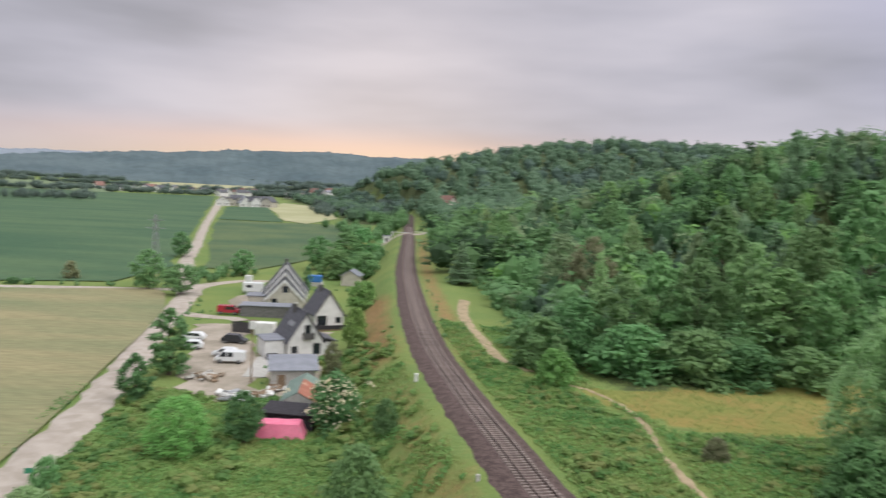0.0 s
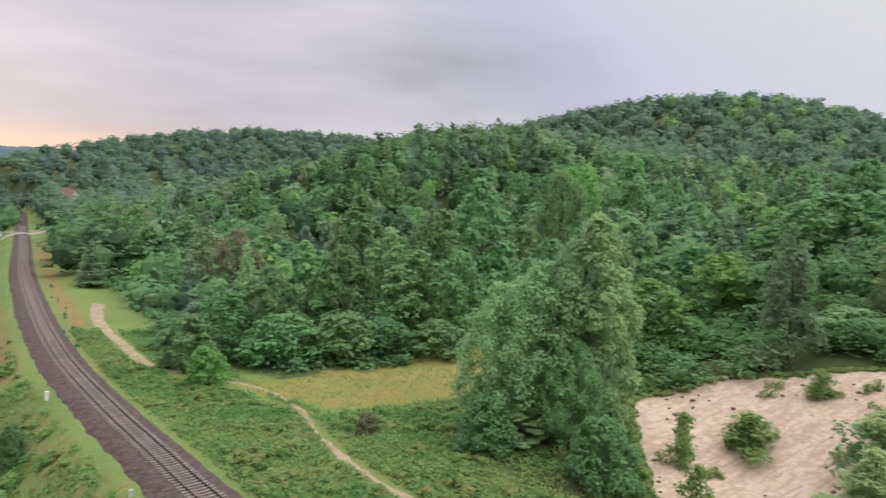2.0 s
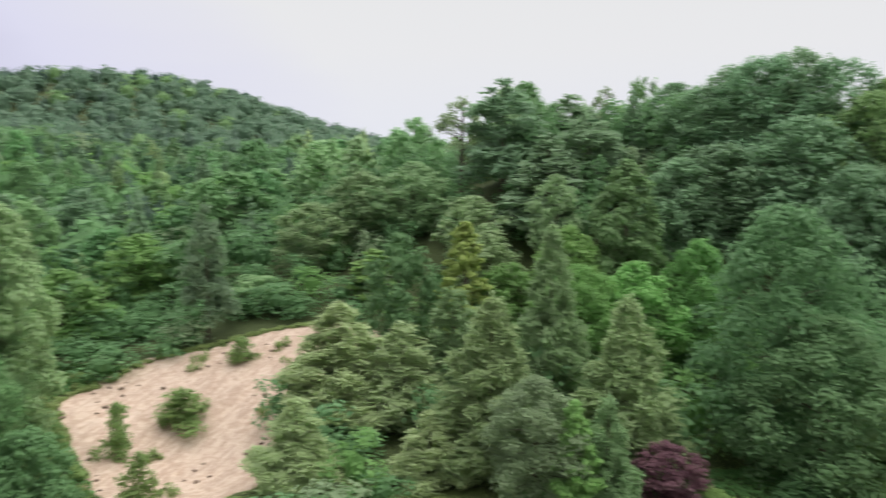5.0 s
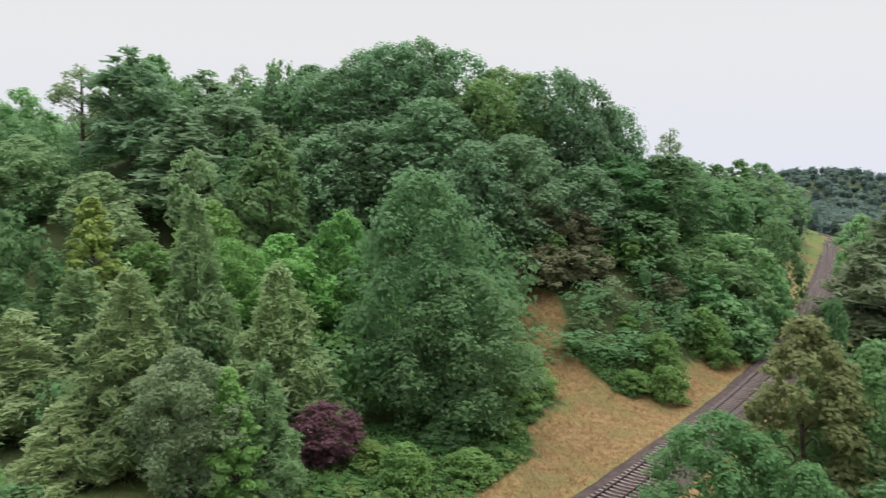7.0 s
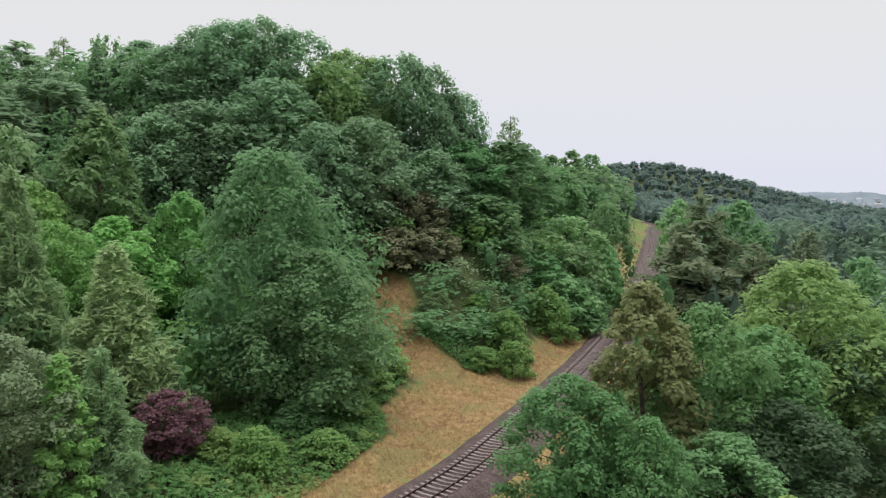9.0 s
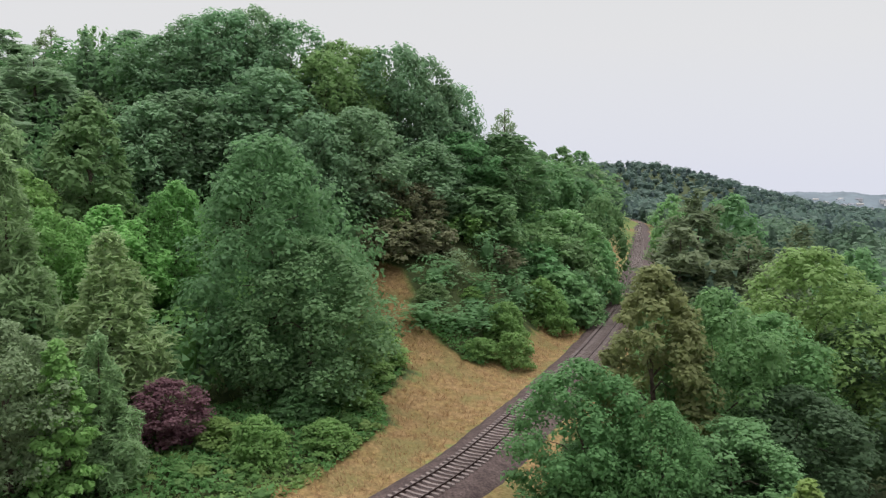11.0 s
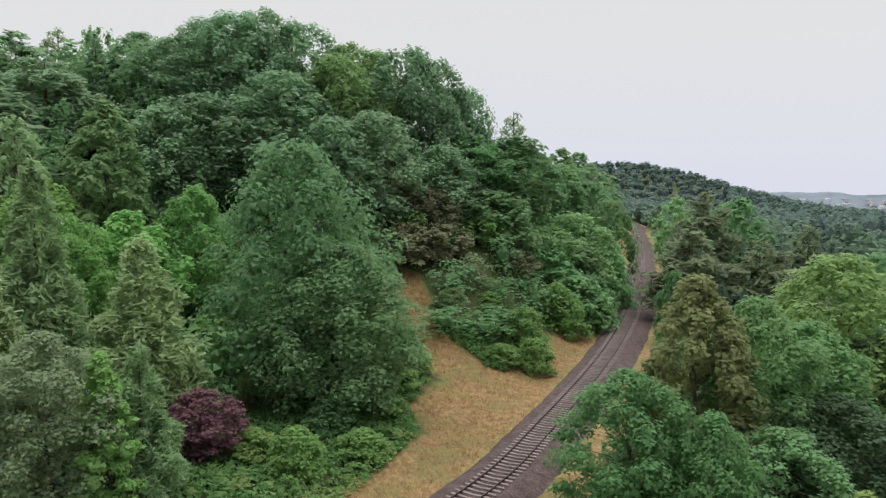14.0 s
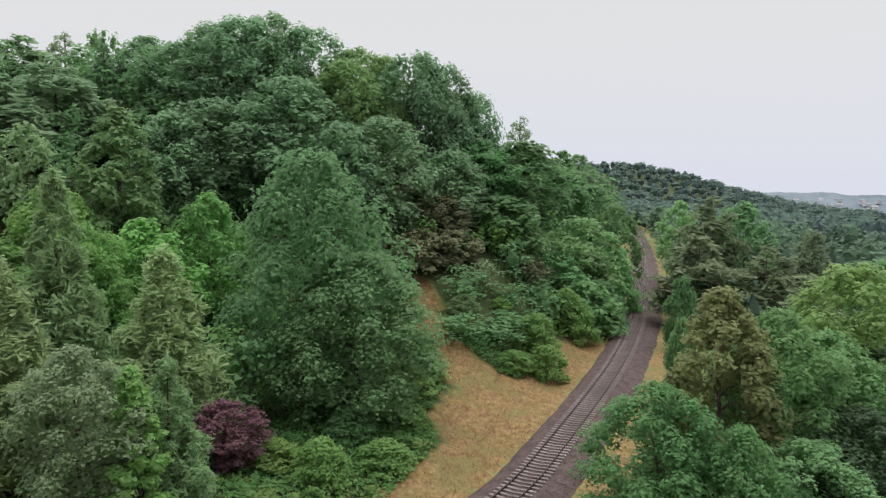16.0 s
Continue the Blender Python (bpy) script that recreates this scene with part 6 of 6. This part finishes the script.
part("lean_to_roof", prism([(3.22, 3.1), (6.2, 2.3), (6.2, 2.46), (3.22, 3.28)], 6.8), SLATE, lean, at=Matrix.Translation((0, 1.1, 0)))

# middle house: white, gable with a glazed terrace door
h = house(at(-22.2, 157.0, 24), 6.0, 8.8, 2.8, 7.2, WHITE, SLATE, "white house with dark steep roof and terrace")
window(h, -1.6, 0.35, 1.9, 2.1, 0.0, "terrace_door")
window(h, 1.9, 0.9, 1.0, 1.2)
part("terrace", boxes((-3.6, 4.4, -3.2, 0.0, -0.4, 0.18)), WOOD, h)
part("terrace_fence", boxes((-3.6, 4.4, -3.24, -3.18, 0.18, 1.0), (4.36, 4.42, -3.2, 0, 0.18, 1.0)), BLACK_WOOD, h)

# back house: three stepped gables one behind the other
h = thing("house", at(-36.1, 178.5, 10), "beige house with three stepped grey gables", "house", "houses beside the railway")
for w, y0, d, eave, ridge in ((8.6, 0, 3.2, 2.4, 6.8), (9.8, 3.2, 4.0, 2.7, 8.3), (10.4, 7.2, 5.6, 3.0, 9.6)):
    g = part("wall", gable_body(w, d, eave, ridge, y0), BEIGE, h)
    for s in (-1, 1):
        r = part("roof", roof_slope(s, w, d, eave, ridge, y0, 0.4), SLATE, h)
        part("tile_course", tile_rows(s, w, d - 0.8, eave, ridge, y0 + 0.5, 0.35), SLATE, r)
        k = (ridge - eave) / (w / 2)
        e = w / 2 + 0.4
        part("barge_board", bmesh_shift(prism([(0, ridge - 0.75), (s * e, ridge - 0.75 - k * e), (s * e, ridge - .02 - k * e), (0, ridge - .02)], 0.06), 0, y0 - 0.47, 0), WHITE, g)
window(h, 0.2, 3.6, 1.3, 1.5, 0.0)
window(h, -2.3, 0.8, 1.2, 1.3, 0.0)
part("chimney", boxes((-0.4, 0.3, 10.0, 10.7, 8.6, 10.6), bevel=0.03), FRAME, h)
porch = part("porch", boxes((-8.5, -4.6, 1.0, 6.0, -0.4, 2.4)), BEIGE, h)
part("porch_roof", boxes((-8.9, -4.58, 0.7, 6.3, 2.4, 2.6)), GREY_ROOF, porch)

# low dark garage between the houses
g = thing("garage", at(-37.4, 165.5, 4), "long low garage with a flat dark roof", "garage")
part("wall", boxes((-5.5, 5.5, 0, 4.5, -0.4, 2.3)), WEATHERED, g)
part("roof", boxes((-5.8, 5.8, -0.3, 4.8, 2.3, 2.5), bevel=0.03), GREY_ROOF, g)

# grey mono-pitched shed with a pale front
g = thing("shed", at(-20.3, 110.5, 14), "pale shed with grey sloping sheet roof", "shed", "sheds below the bank")
part("wall", prism([(0, -0.4), (5.0, -0.4), (5.0, 3.6), (0, 2.7)], 6.4, "x"), PALE, g, at=Matrix.Translation((-3.2, 0, 0)))
part("roof", prism([(-0.5, 2.64), (5.4, 3.7), (5.4, 3.84), (-0.5, 2.78)], 7.4, "x"), GREY_ROOF, g, at=Matrix.Translation((-3.7, 0, 0)))
part("door", boxes((-2.3, -1.2, -0.06, 0.02, -0.1, 2.0)), WOOD, g)
part("wood_stack", boxes((0.6, 2.9, -0.9, -0.02, -0.2, 1.5), bevel=0.05), WOOD, g)


def ribs(x0, x1, z0, z1, d, n, mat, parent, name):
    """A sloping corrugated sheet between (x0, z0) and (x1, z1), n ribs along d."""
    bm = bmesh.new()
    rows = []
    for i in range(2 * n + 1):
        y, up_ = d * i / (2 * n), 0.04 if i % 2 else 0.0
        rows.append([bm.verts.new((x0, y, z0 + up_)), bm.verts.new((x1, y, z1 + up_)), bm.verts.new((x1, y, z1 - 0.06)), bm.verts.new((x0, y, z0 - 0.06))])
    for a, b in zip(rows, rows[1:]):
        for k in range(4):
            bm.faces.new((a[k], b[k], b[(k + 1) % 4], a[(k + 1) % 4]))
    bm.faces.new(rows[0])
    bm.faces.new(list(reversed(rows[-1])))
    bmesh.ops.recalc_face_normals(bm, faces=bm.faces)
    return part(name, bm, mat, parent)


# long shed with a green roof, patched in rust red
g = thing("shed", at(-17, 96.3, 4), "long shed with green and rust-red sheet roof", "shed", "sheds below the bank")
part("wall", gable_body(3.9, 10.0, 2.1, 3.2), PALE, g)
ribs(0.0, -2.3, 3.3, 2.05, 10.4, 20, GREEN_ROOF, g, "roof_sheet")
s_ = ribs(0.0, 2.3, 3.3, 2.05, 3.4, 7, GREEN_ROOF, g, "roof_sheet")
s_.location.y = 7.0
ribs(0.0, 2.4, 3.34, 2.05, 6.9, 14, RED_ROOF, g, "roof_patch")
# black shed in front of it
g = thing("shed", at(-17.3, 91.6, -6), "low black boarded shed with flat roof", "shed", "sheds below the bank")
part("wall", boxes((-3.2, 3.2, 0, 3.4, -0.4, 2.0)), BLACK_WOOD, g)
part("roof", prism([(-0.4, 1.95), (3.8, 2.25), (3.8, 2.37), (-0.4, 2.07)], 7.0, "x"), BLACK_WOOD, g, at=Matrix.Translation((-3.5, 0, 0)))
for i in range(12):
    part("board", boxes((-3.15 + i * .53, -2.70 + i * .53, -0.035, 0.0, -0.3, 1.95)), BLACK_WOOD, g)


def tarpaulin():
    """A slack pink sheet over a frame: sagging top, hanging sides."""
    bm = bmesh.new()
    bmesh.ops.create_grid(bm, x_segments=28, y_segments=16, size=1)
    for v in bm.verts:
        x, y = v.co.x, v.co.y
        e = max(abs(x), abs(y))
        z = 1.75 if e < 0.78 else 1.75 - 1.75 * ((e - 0.78) / 0.22) ** 0.9
        z += 0.05 * math.sin(x * 9) * math.sin(y * 5) - 0.10 * math.cos(x * 1.5) * (e < 0.78) + 0.03 * math.sin(x * 31 + y * 17)
        v.co = Vector((x * 2.7 + (0.25 if abs(x) < 0.8 else 0.3) * x, y * 1.5, z))
    bmesh.ops.solidify(bm, geom=bm.faces[:], thickness=0.03)
    return bm


g = thing("tarpaulin_tent", at(-17.6, 89.4, 2), "bright pink tarpaulin stretched over a low frame", "tarpaulin")
part("sheet", tarpaulin(), PINK, g)
for x in (-2.5, 2.5):
    for y in (-1.3, 1.3):
        part("post", tube(bmesh.new(), (x, y, -0.3), (x, y, 1.5), 0.04, 0.04, 6), ZINC, g)


def vehicle(m, paint, label, length=4.4, width=1.8, high=1.5, van=False, name="car"):
    """A car or van: shaped body, glass, lamps and four wheels."""
    c = thing(name, m, label, "car", "parked vehicles")
    L, W, H = length, width, high
    if van:
        body = [(-L/2, .35), (L/2, .35), (L/2, .95), (L/2 - .55, 1.05), (L/2 - 1.25, H), (-L/2 + .1, H), (-L/2, H - .2)]
        glass = [(L/2 - .68, 1.08), (L/2 - 1.28, H - .12), (L/2 - 1.95, H - .12), (L/2 - 1.95, 1.08)]
        rear = [(L/2 - 2.1, 1.08), (L/2 - 2.1, H - .14), (L/2 - 2.95, H - .14), (L/2 - 2.95, 1.08)]
    else:
        body = [(-L/2, .32), (L/2, .32), (L/2, .72), (L/2 - .9, .88), (L/2 - 1.55, H), (-L/2 + .75, H), (-L/2 + .1, .95), (-L/2, .8)]
        glass = [(L/2 - 1.02, .92), (L/2 - 1.58, H - .09), (L/2 - 2.25, H - .09), (L/2 - 2.25, .92)]
        rear = [(L/2 - 2.35, .92), (L/2 - 2.35, H - .09), (-L/2 + .85, H - .09), (-L/2 + .45, .95)]
    bm = bmesh_shift(prism(body, W), 0, -W / 2, 0)
    bmesh.ops.bevel(bm, geom=bm.edges[:], offset=0.07, segments=2, affect="EDGES")
    b = part("body", bm, paint, c)
    for pts, nm in ((glass, "front_window"), (rear, "rear_window")):
        part(nm, bmesh_shift(prism(pts, W + .02), 0, -W / 2 - .01, 0), DARK_PANE, c)
    x0, x1 = (L/2 - .62, L/2 - 1.22) if van else (L/2 - .93, L/2 - 1.52)
    z0, z1 = (1.06, H - .05) if van else (.90, H - .05)
    part("windscreen", prism([(x0 + .04, z0), (x1 + .04, z1), (x1 - .02, z1), (x0 - .02, z0)], W - .3), DARK_PANE, c, at=Matrix.Translation((0, -W / 2 + .15, 0.0)))
    for y in (-W/2 + .3, W/2 - .3):
        part("headlight", boxes((L/2 - .06, L/2 + .02, y - .17, y + .17, .6, .74), bevel=.02), ZINC, b)
    for x in (-L/2 + .8, L/2 - .85):
        for y in (-W/2 + .02, W/2 - .02):
            w = part("wheel", tube(bmesh.new(), (x, y - .1, .32), (x, y + .1, .32), .32, .32, 16), RUBBER, c)
            part("rim", tube(bmesh.new(), (x, y - .11, .32), (x, y + .11, .32), .19, .19, 10), ZINC, w)
    return c


CAR_WHITE = material("white_car_paint", (0.78, 0.79, 0.80), 0.25, (0.74, 0.75, 0.76), 1, 0, 0.03, spec=0.5)
CAR_BLACK = material("black_car_paint", (0.035, 0.038, 0.045), 0.22, None, 1, 0, 0.1, spec=0.5)
CAR_RED = material("red_car_paint", (0.42, 0.03, 0.05), 0.25, (0.36, 0.025, 0.04), 1, 0, 0.08, spec=0.5)
vehicle(at(-33.2, 123.3, 182), CAR_WHITE, "white panel van parked on the gravel", 4.7, 1.85, 1.95, True, "van")
vehicle(at(-35.1, 127.4, 180), CAR_WHITE, "white car parked behind the van", 4.3, 1.8, 1.5)
vehicle(at(-36.6, 138.5, -4), CAR_BLACK, "black estate car parked in the yard", 4.7, 1.85, 1.6)
vehicle(at(-45.9, 167.0, 2), CAR_RED, "red van parked before the garage", 4.8, 1.9, 1.9, True, "van")
vehicle(at(-42.6, 170.2, -6), CAR_BLACK, "dark car parked beside the red van", 4.5, 1.8, 1.5)
vehicle(at(-42.5, 131.8, 190), CAR_WHITE, "white car half hidden behind the tree", 4.2, 1.75, 1.5)
vehicle(at(-44.4, 139.0, 176), CAR_WHITE, "white car on the grass beside the tree", 4.2, 1.75, 1.5)

# yard clutter
g = thing("container", at(-33.1, 147.2, -2), "white site container in the yard", "container")
part("body", boxes((-1.9, 1.9, -1.1, 1.1, 0, 2.4), bevel=.03), WHITE, g)
for i in range(9):
    part("rib", boxes((-1.8 + i * .44, -1.66 + i * .44, -1.16, -1.1, .15, 2.25)), WHITE, g)
g = thing("fence_panel", at(-37.7, 148.0, -2), "dark boarded fence panel", "fence")
for i in range(8):
    part("board", boxes((-2.2 + i * .55, -1.7 + i * .55, -.03, .03, -.1, 2.1)), BLACK_WOOD, g)
part("rail", boxes((-2.2, 2.2, .03, .09, 1.5, 1.62)), BLACK_WOOD, g)
g = thing("paved_drive", at(-27.7, 121.0, 4), "light grey paved drive beside the house", "paving", kind="structure")
part("slab", boxes((-1.7, 1.7, -6, 7.5, -.1, .06)), PALE, g)
g = thing("utility_pole", at(-26.9, 112.0), "weathered wooden utility pole with a white transformer box", "utility pole")
part("pole", tube(bmesh.new(), (0, 0, -.4), (0, 0, 9.6), .14, .09, 9), WOOD, g)
part("transformer_box", boxes((-.45, .45, -.3, .3, 8.0, 9.2), bevel=.05), WHITE, g)
part("cross_arm", boxes((-.9, .9, -.06, .06, 9.25, 9.37)), WOOD, g)
g = thing("water_tank", at(-36.1, 219, 8), "blue plastic water tank on a pale base", "tank")
part("tank", boxes((-2.2, 2.2, -1.2, 1.2, 1.0, 3.0), bevel=.3), BLUE, g)
part("base", boxes((-2.5, 2.5, -1.5, 1.5, -.3, 1.0)), PALE, g)
g = thing("shed", at(-26, 221, -8), "small grey garden shed at the back", "shed", "sheds below the bank")
part("wall", gable_body(5.0, 4.5, 3.0, 4.4), BEIGE, g)
for s in (-1, 1):
    part("roof", roof_slope(s, 5.0, 4.5, 3.0, 4.4), GREY_ROOF, g)
g = thing("trailer", at(-48.3, 198, 5), "white caravan trailer beside the beige house", "trailer")
part("body", boxes((-2.6, 2.6, -1.1, 1.1, .5, 2.9), bevel=.2), CAR_WHITE, g)
part("window", boxes((-1.6, -.2, -1.13, -1.09, 1.6, 2.3), bevel=.02), DARK_PANE, g)
for x in (-.7, .7):
    part("wheel", tube(bmesh.new(), (x, -1.05, .34), (x, -.85, .34), .34, .34, 12), RUBBER, g)
part("stand", boxes((-2.4, -2.2, -.9, .9, 0, .5), (2.2, 2.4, -.9, .9, 0, .5)), ZINC, g)
g = thing("white_cabinet", at(-50.8, 203), "tall white cabinet beside the caravan", "cabinet")
part("body", boxes((-.9, .9, -.6, .6, 0, 4.0), bevel=.04), WHITE, g)
part("door", boxes((-.8, .8, -.64, -.6, .1, 3.8), bevel=.01), WHITE, g)


def heap(name, x, y, n, spread, mats, label, seed):
    rng = random.Random(seed)
    g = thing(name, at(x, y), label, "rubble")
    for i in range(n):
        a, r = rng.uniform(0, 6.28), spread * rng.random() ** .6
        w, d, t = rng.uniform(.3, 1.1), rng.uniform(.2, .7), rng.uniform(.05, .28)
        bm = boxes((-w, w, -d, d, -t, t), bevel=.03)
        part("piece", bm, mats[i % len(mats)], g, at=Matrix.Translation((math.cos(a) * r, math.sin(a) * r, .1 + .25 * (1 - r / spread) + t * .5)) @ Euler((rng.gauss(0, .18), rng.gauss(0, .18), a)).to_matrix().to_4x4())
    return g


heap("rubble_heap", -27.6, 104.2, 22, 2.2, (PALE, ZINC, WHITE), "heap of grey sheets and broken slabs", 3)
heap("rubble_heap", -23.6, 105.0, 18, 1.6, (WHITE, PALE, WOOD), "heap of white boards and building waste", 5)
heap("rubble_heap", -22.5, 108.6, 14, 1.3, (PALE, WOOD, WHITE), "heap of planks and offcuts by the shed", 8)
heap("rubble_heap", -34.3, 113.0, 20, 3.2, (PALE, YARD_DIRT, WOOD), "scattered stones and waste on the gravel", 9)

g = thing("kilometre_stone", Matrix.Translation((-1.9, 93.7, -.45)), "white painted stone marker beside the ballast", "marker stone")
part("stone", boxes((-.22, .22, -.18, .18, -.3, .75), bevel=.06), WHITE, g)
g = thing("kilometre_stone", Matrix.Translation((4.5, 62.4, -.45)), "small pale stone marker beside the ballast", "marker stone")
part("stone", boxes((-.18, .18, -.15, .15, -.3, .35), bevel=.06), PALE, g)
g = thing("road_sign", at(-38.4, 72.5, 10), "small green sign plate at the roadside", "sign")
part("post", tube(bmesh.new(), (0, 0, -.3), (0, 0, 1.2), .04, .04, 6), ZINC, g)
part("plate", boxes((-.45, .45, -.06, -.03, .7, 1.25), bevel=.01), material("green_sign_plate", (.06, .30, .17), .5, None, 2, 0, .1), g)

# level crossing
for x, y, s in ((-23.5, 358, 1), (-5.2, 368, -1)):
    g = thing("crossing_barrier", Matrix.Translation((x, y, -.2)), "white level crossing barrier, lowered", "barrier", "level crossing barriers")
    part("post", boxes((-.3, .3, -.3, .3, -.8, 1.3), bevel=.05), WHITE, g)
    part("arm", boxes(*((s * .3 + (0 if s > 0 else -8.5), s * .3 + (8.5 if s > 0 else 0), -.07, .07, .95, 1.15),)), WHITE, g)
for x, y, w, h_, lab in ((-27.0, 371, 3.4, 3.2, "small white relay hut by the crossing"), (3.0, 374, 5.0, 3.4, "pale crossing keeper's hut among bushes")):
    z = float(land(np.array([x]), np.array([y]))[0])
    g = thing("hut", Matrix.Translation((x, y, z)), lab, "hut")
    part("wall", boxes((-w / 2, w / 2, -1.5, 1.5, -.4, h_)), WHITE, g)
    part("roof", boxes((-w / 2 - .25, w / 2 + .25, -1.75, 1.75, h_, h_ + .2), bevel=.04), GREY_ROOF, g)
    part("door", boxes((-.5, .5, -1.55, -1.48, 0, 2.1)), FRAME, g)


def village_house(x, y, w, d, eave, ridge, turn, wall, roof, label, z=None):
    z = float(land(np.array([x]), np.array([y]))[0]) if z is None else z
    g = thing("house", Matrix.Translation((x, y, z)) @ Matrix.Rotation(radians(turn), 4, "Z"), label, "house", "houses of the village")
    part("wall", gable_body(w, d, eave, ridge), wall, g)
    for s in (-1, 1):
        part("roof", roof_slope(s, w, d, eave, ridge, 0, .5, .4), roof, g)
    for wx in (-w * .25, w * .25):
        part("window", boxes((wx - .8, wx + .8, -.08, .05, 1.2, 2.8)), DARK_PANE, g)
    return g


village_house(5.5, 470, 9, 12, 5, 10.5, 35, BEIGE, TILE_RED, "pale house with red tiled roof at the wood's edge")
vr = random.Random(77)
for i in range(46):
    if i < 12:
        x, y = -197 + (i % 6 - 2.5) * 9 + vr.uniform(-3, 3), 752 + (i // 6) * 26 + vr.uniform(-6, 6)
        wall, roof = vr.choice((WHITE, WHITE, BEIGE)), vr.choice((SLATE, GREY_ROOF))
        lab = "white village house with grey roof"
    else:
        t = vr.random()
        x, y = -520 + 330 * t + vr.gauss(0, 25), 1075 + 170 * vr.random() - 40 * (1 - t)
        wall, roof = vr.choice((WHITE, BEIGE, WHITE)), vr.choice((TILE_RED, SLATE, GREY_ROOF))
        lab = "village house with red tiled roof" if roof == TILE_RED else "village house with grey roof"
    village_house(x, y, vr.uniform(9, 13), vr.uniform(12, 18), vr.uniform(3.5, 6), vr.uniform(7.5, 10.5), vr.uniform(-60, 60), wall, roof, lab)
for i in range(26):
    # on the near face of the pale southern hill
    a, q = vr.uniform(134.2, 139.8), vr.uniform(0.46, 0.72)
    top = -24 + (a - 135.7) * 0.45
    r, z = 2400 * (1 - 0.30 * (1 - q) ** 1.4), -140 + (top + 140) * math.sin(q * math.pi / 2) ** 1.25
    village_house(r * math.sin(radians(a)), r * math.cos(radians(a)), vr.uniform(9, 13), vr.uniform(10, 16), 5.5, 8, vr.uniform(-60, 60), WHITE, vr.choice((GREY_ROOF, PALE)), "far village house down the valley", z - 2)

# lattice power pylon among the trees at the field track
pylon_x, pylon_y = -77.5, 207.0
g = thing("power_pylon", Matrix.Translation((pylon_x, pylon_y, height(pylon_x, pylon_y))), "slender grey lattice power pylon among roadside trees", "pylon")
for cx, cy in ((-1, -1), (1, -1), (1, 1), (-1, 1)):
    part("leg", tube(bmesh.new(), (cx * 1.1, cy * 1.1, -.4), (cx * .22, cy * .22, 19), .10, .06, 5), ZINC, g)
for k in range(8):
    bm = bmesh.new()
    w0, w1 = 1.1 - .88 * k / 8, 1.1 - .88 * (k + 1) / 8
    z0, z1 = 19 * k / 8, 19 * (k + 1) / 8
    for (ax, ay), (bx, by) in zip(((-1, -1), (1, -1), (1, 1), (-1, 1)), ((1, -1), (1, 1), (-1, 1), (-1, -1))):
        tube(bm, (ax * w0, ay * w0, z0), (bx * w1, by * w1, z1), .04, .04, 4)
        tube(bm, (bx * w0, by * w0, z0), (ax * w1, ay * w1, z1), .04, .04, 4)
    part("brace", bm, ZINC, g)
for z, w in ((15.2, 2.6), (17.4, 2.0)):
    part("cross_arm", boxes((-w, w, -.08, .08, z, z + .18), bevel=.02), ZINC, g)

# lattice mast on the hill
mx, my = 426.0, 408.0
mz = float(land(np.array([mx]), np.array([my]))[0])
g = thing("radio_mast", Matrix.Translation((mx, my, mz)) @ Matrix.Scale((102 - mz) / 40, 4), "thin grey lattice radio mast on the hill", "mast")
for a in range(3):
    c, s = math.cos(a * 2.094), math.sin(a * 2.094)
    part("leg", tube(bmesh.new(), (c * 1.2, s * 1.2, -1), (c * .3, s * .3, 34), .16, .12, 5), ZINC, g)
for k in range(10):
    bm = bmesh.new()
    r0, r1 = 1.2 - .09 * k, 1.2 - .09 * (k + 1)
    for a in range(3):
        b = a + 1
        tube(bm, (math.cos(a * 2.094) * r0, math.sin(a * 2.094) * r0, 3.3 * k), (math.cos(b * 2.094) * r1, math.sin(b * 2.094) * r1, 3.3 * (k + 1)), .06, .06, 4)
    part("brace", bm, ZINC, g)
part("antenna", tube(bmesh.new(), (0, 0, 34), (0, 0, 40), .1, .04, 5), ZINC, g)
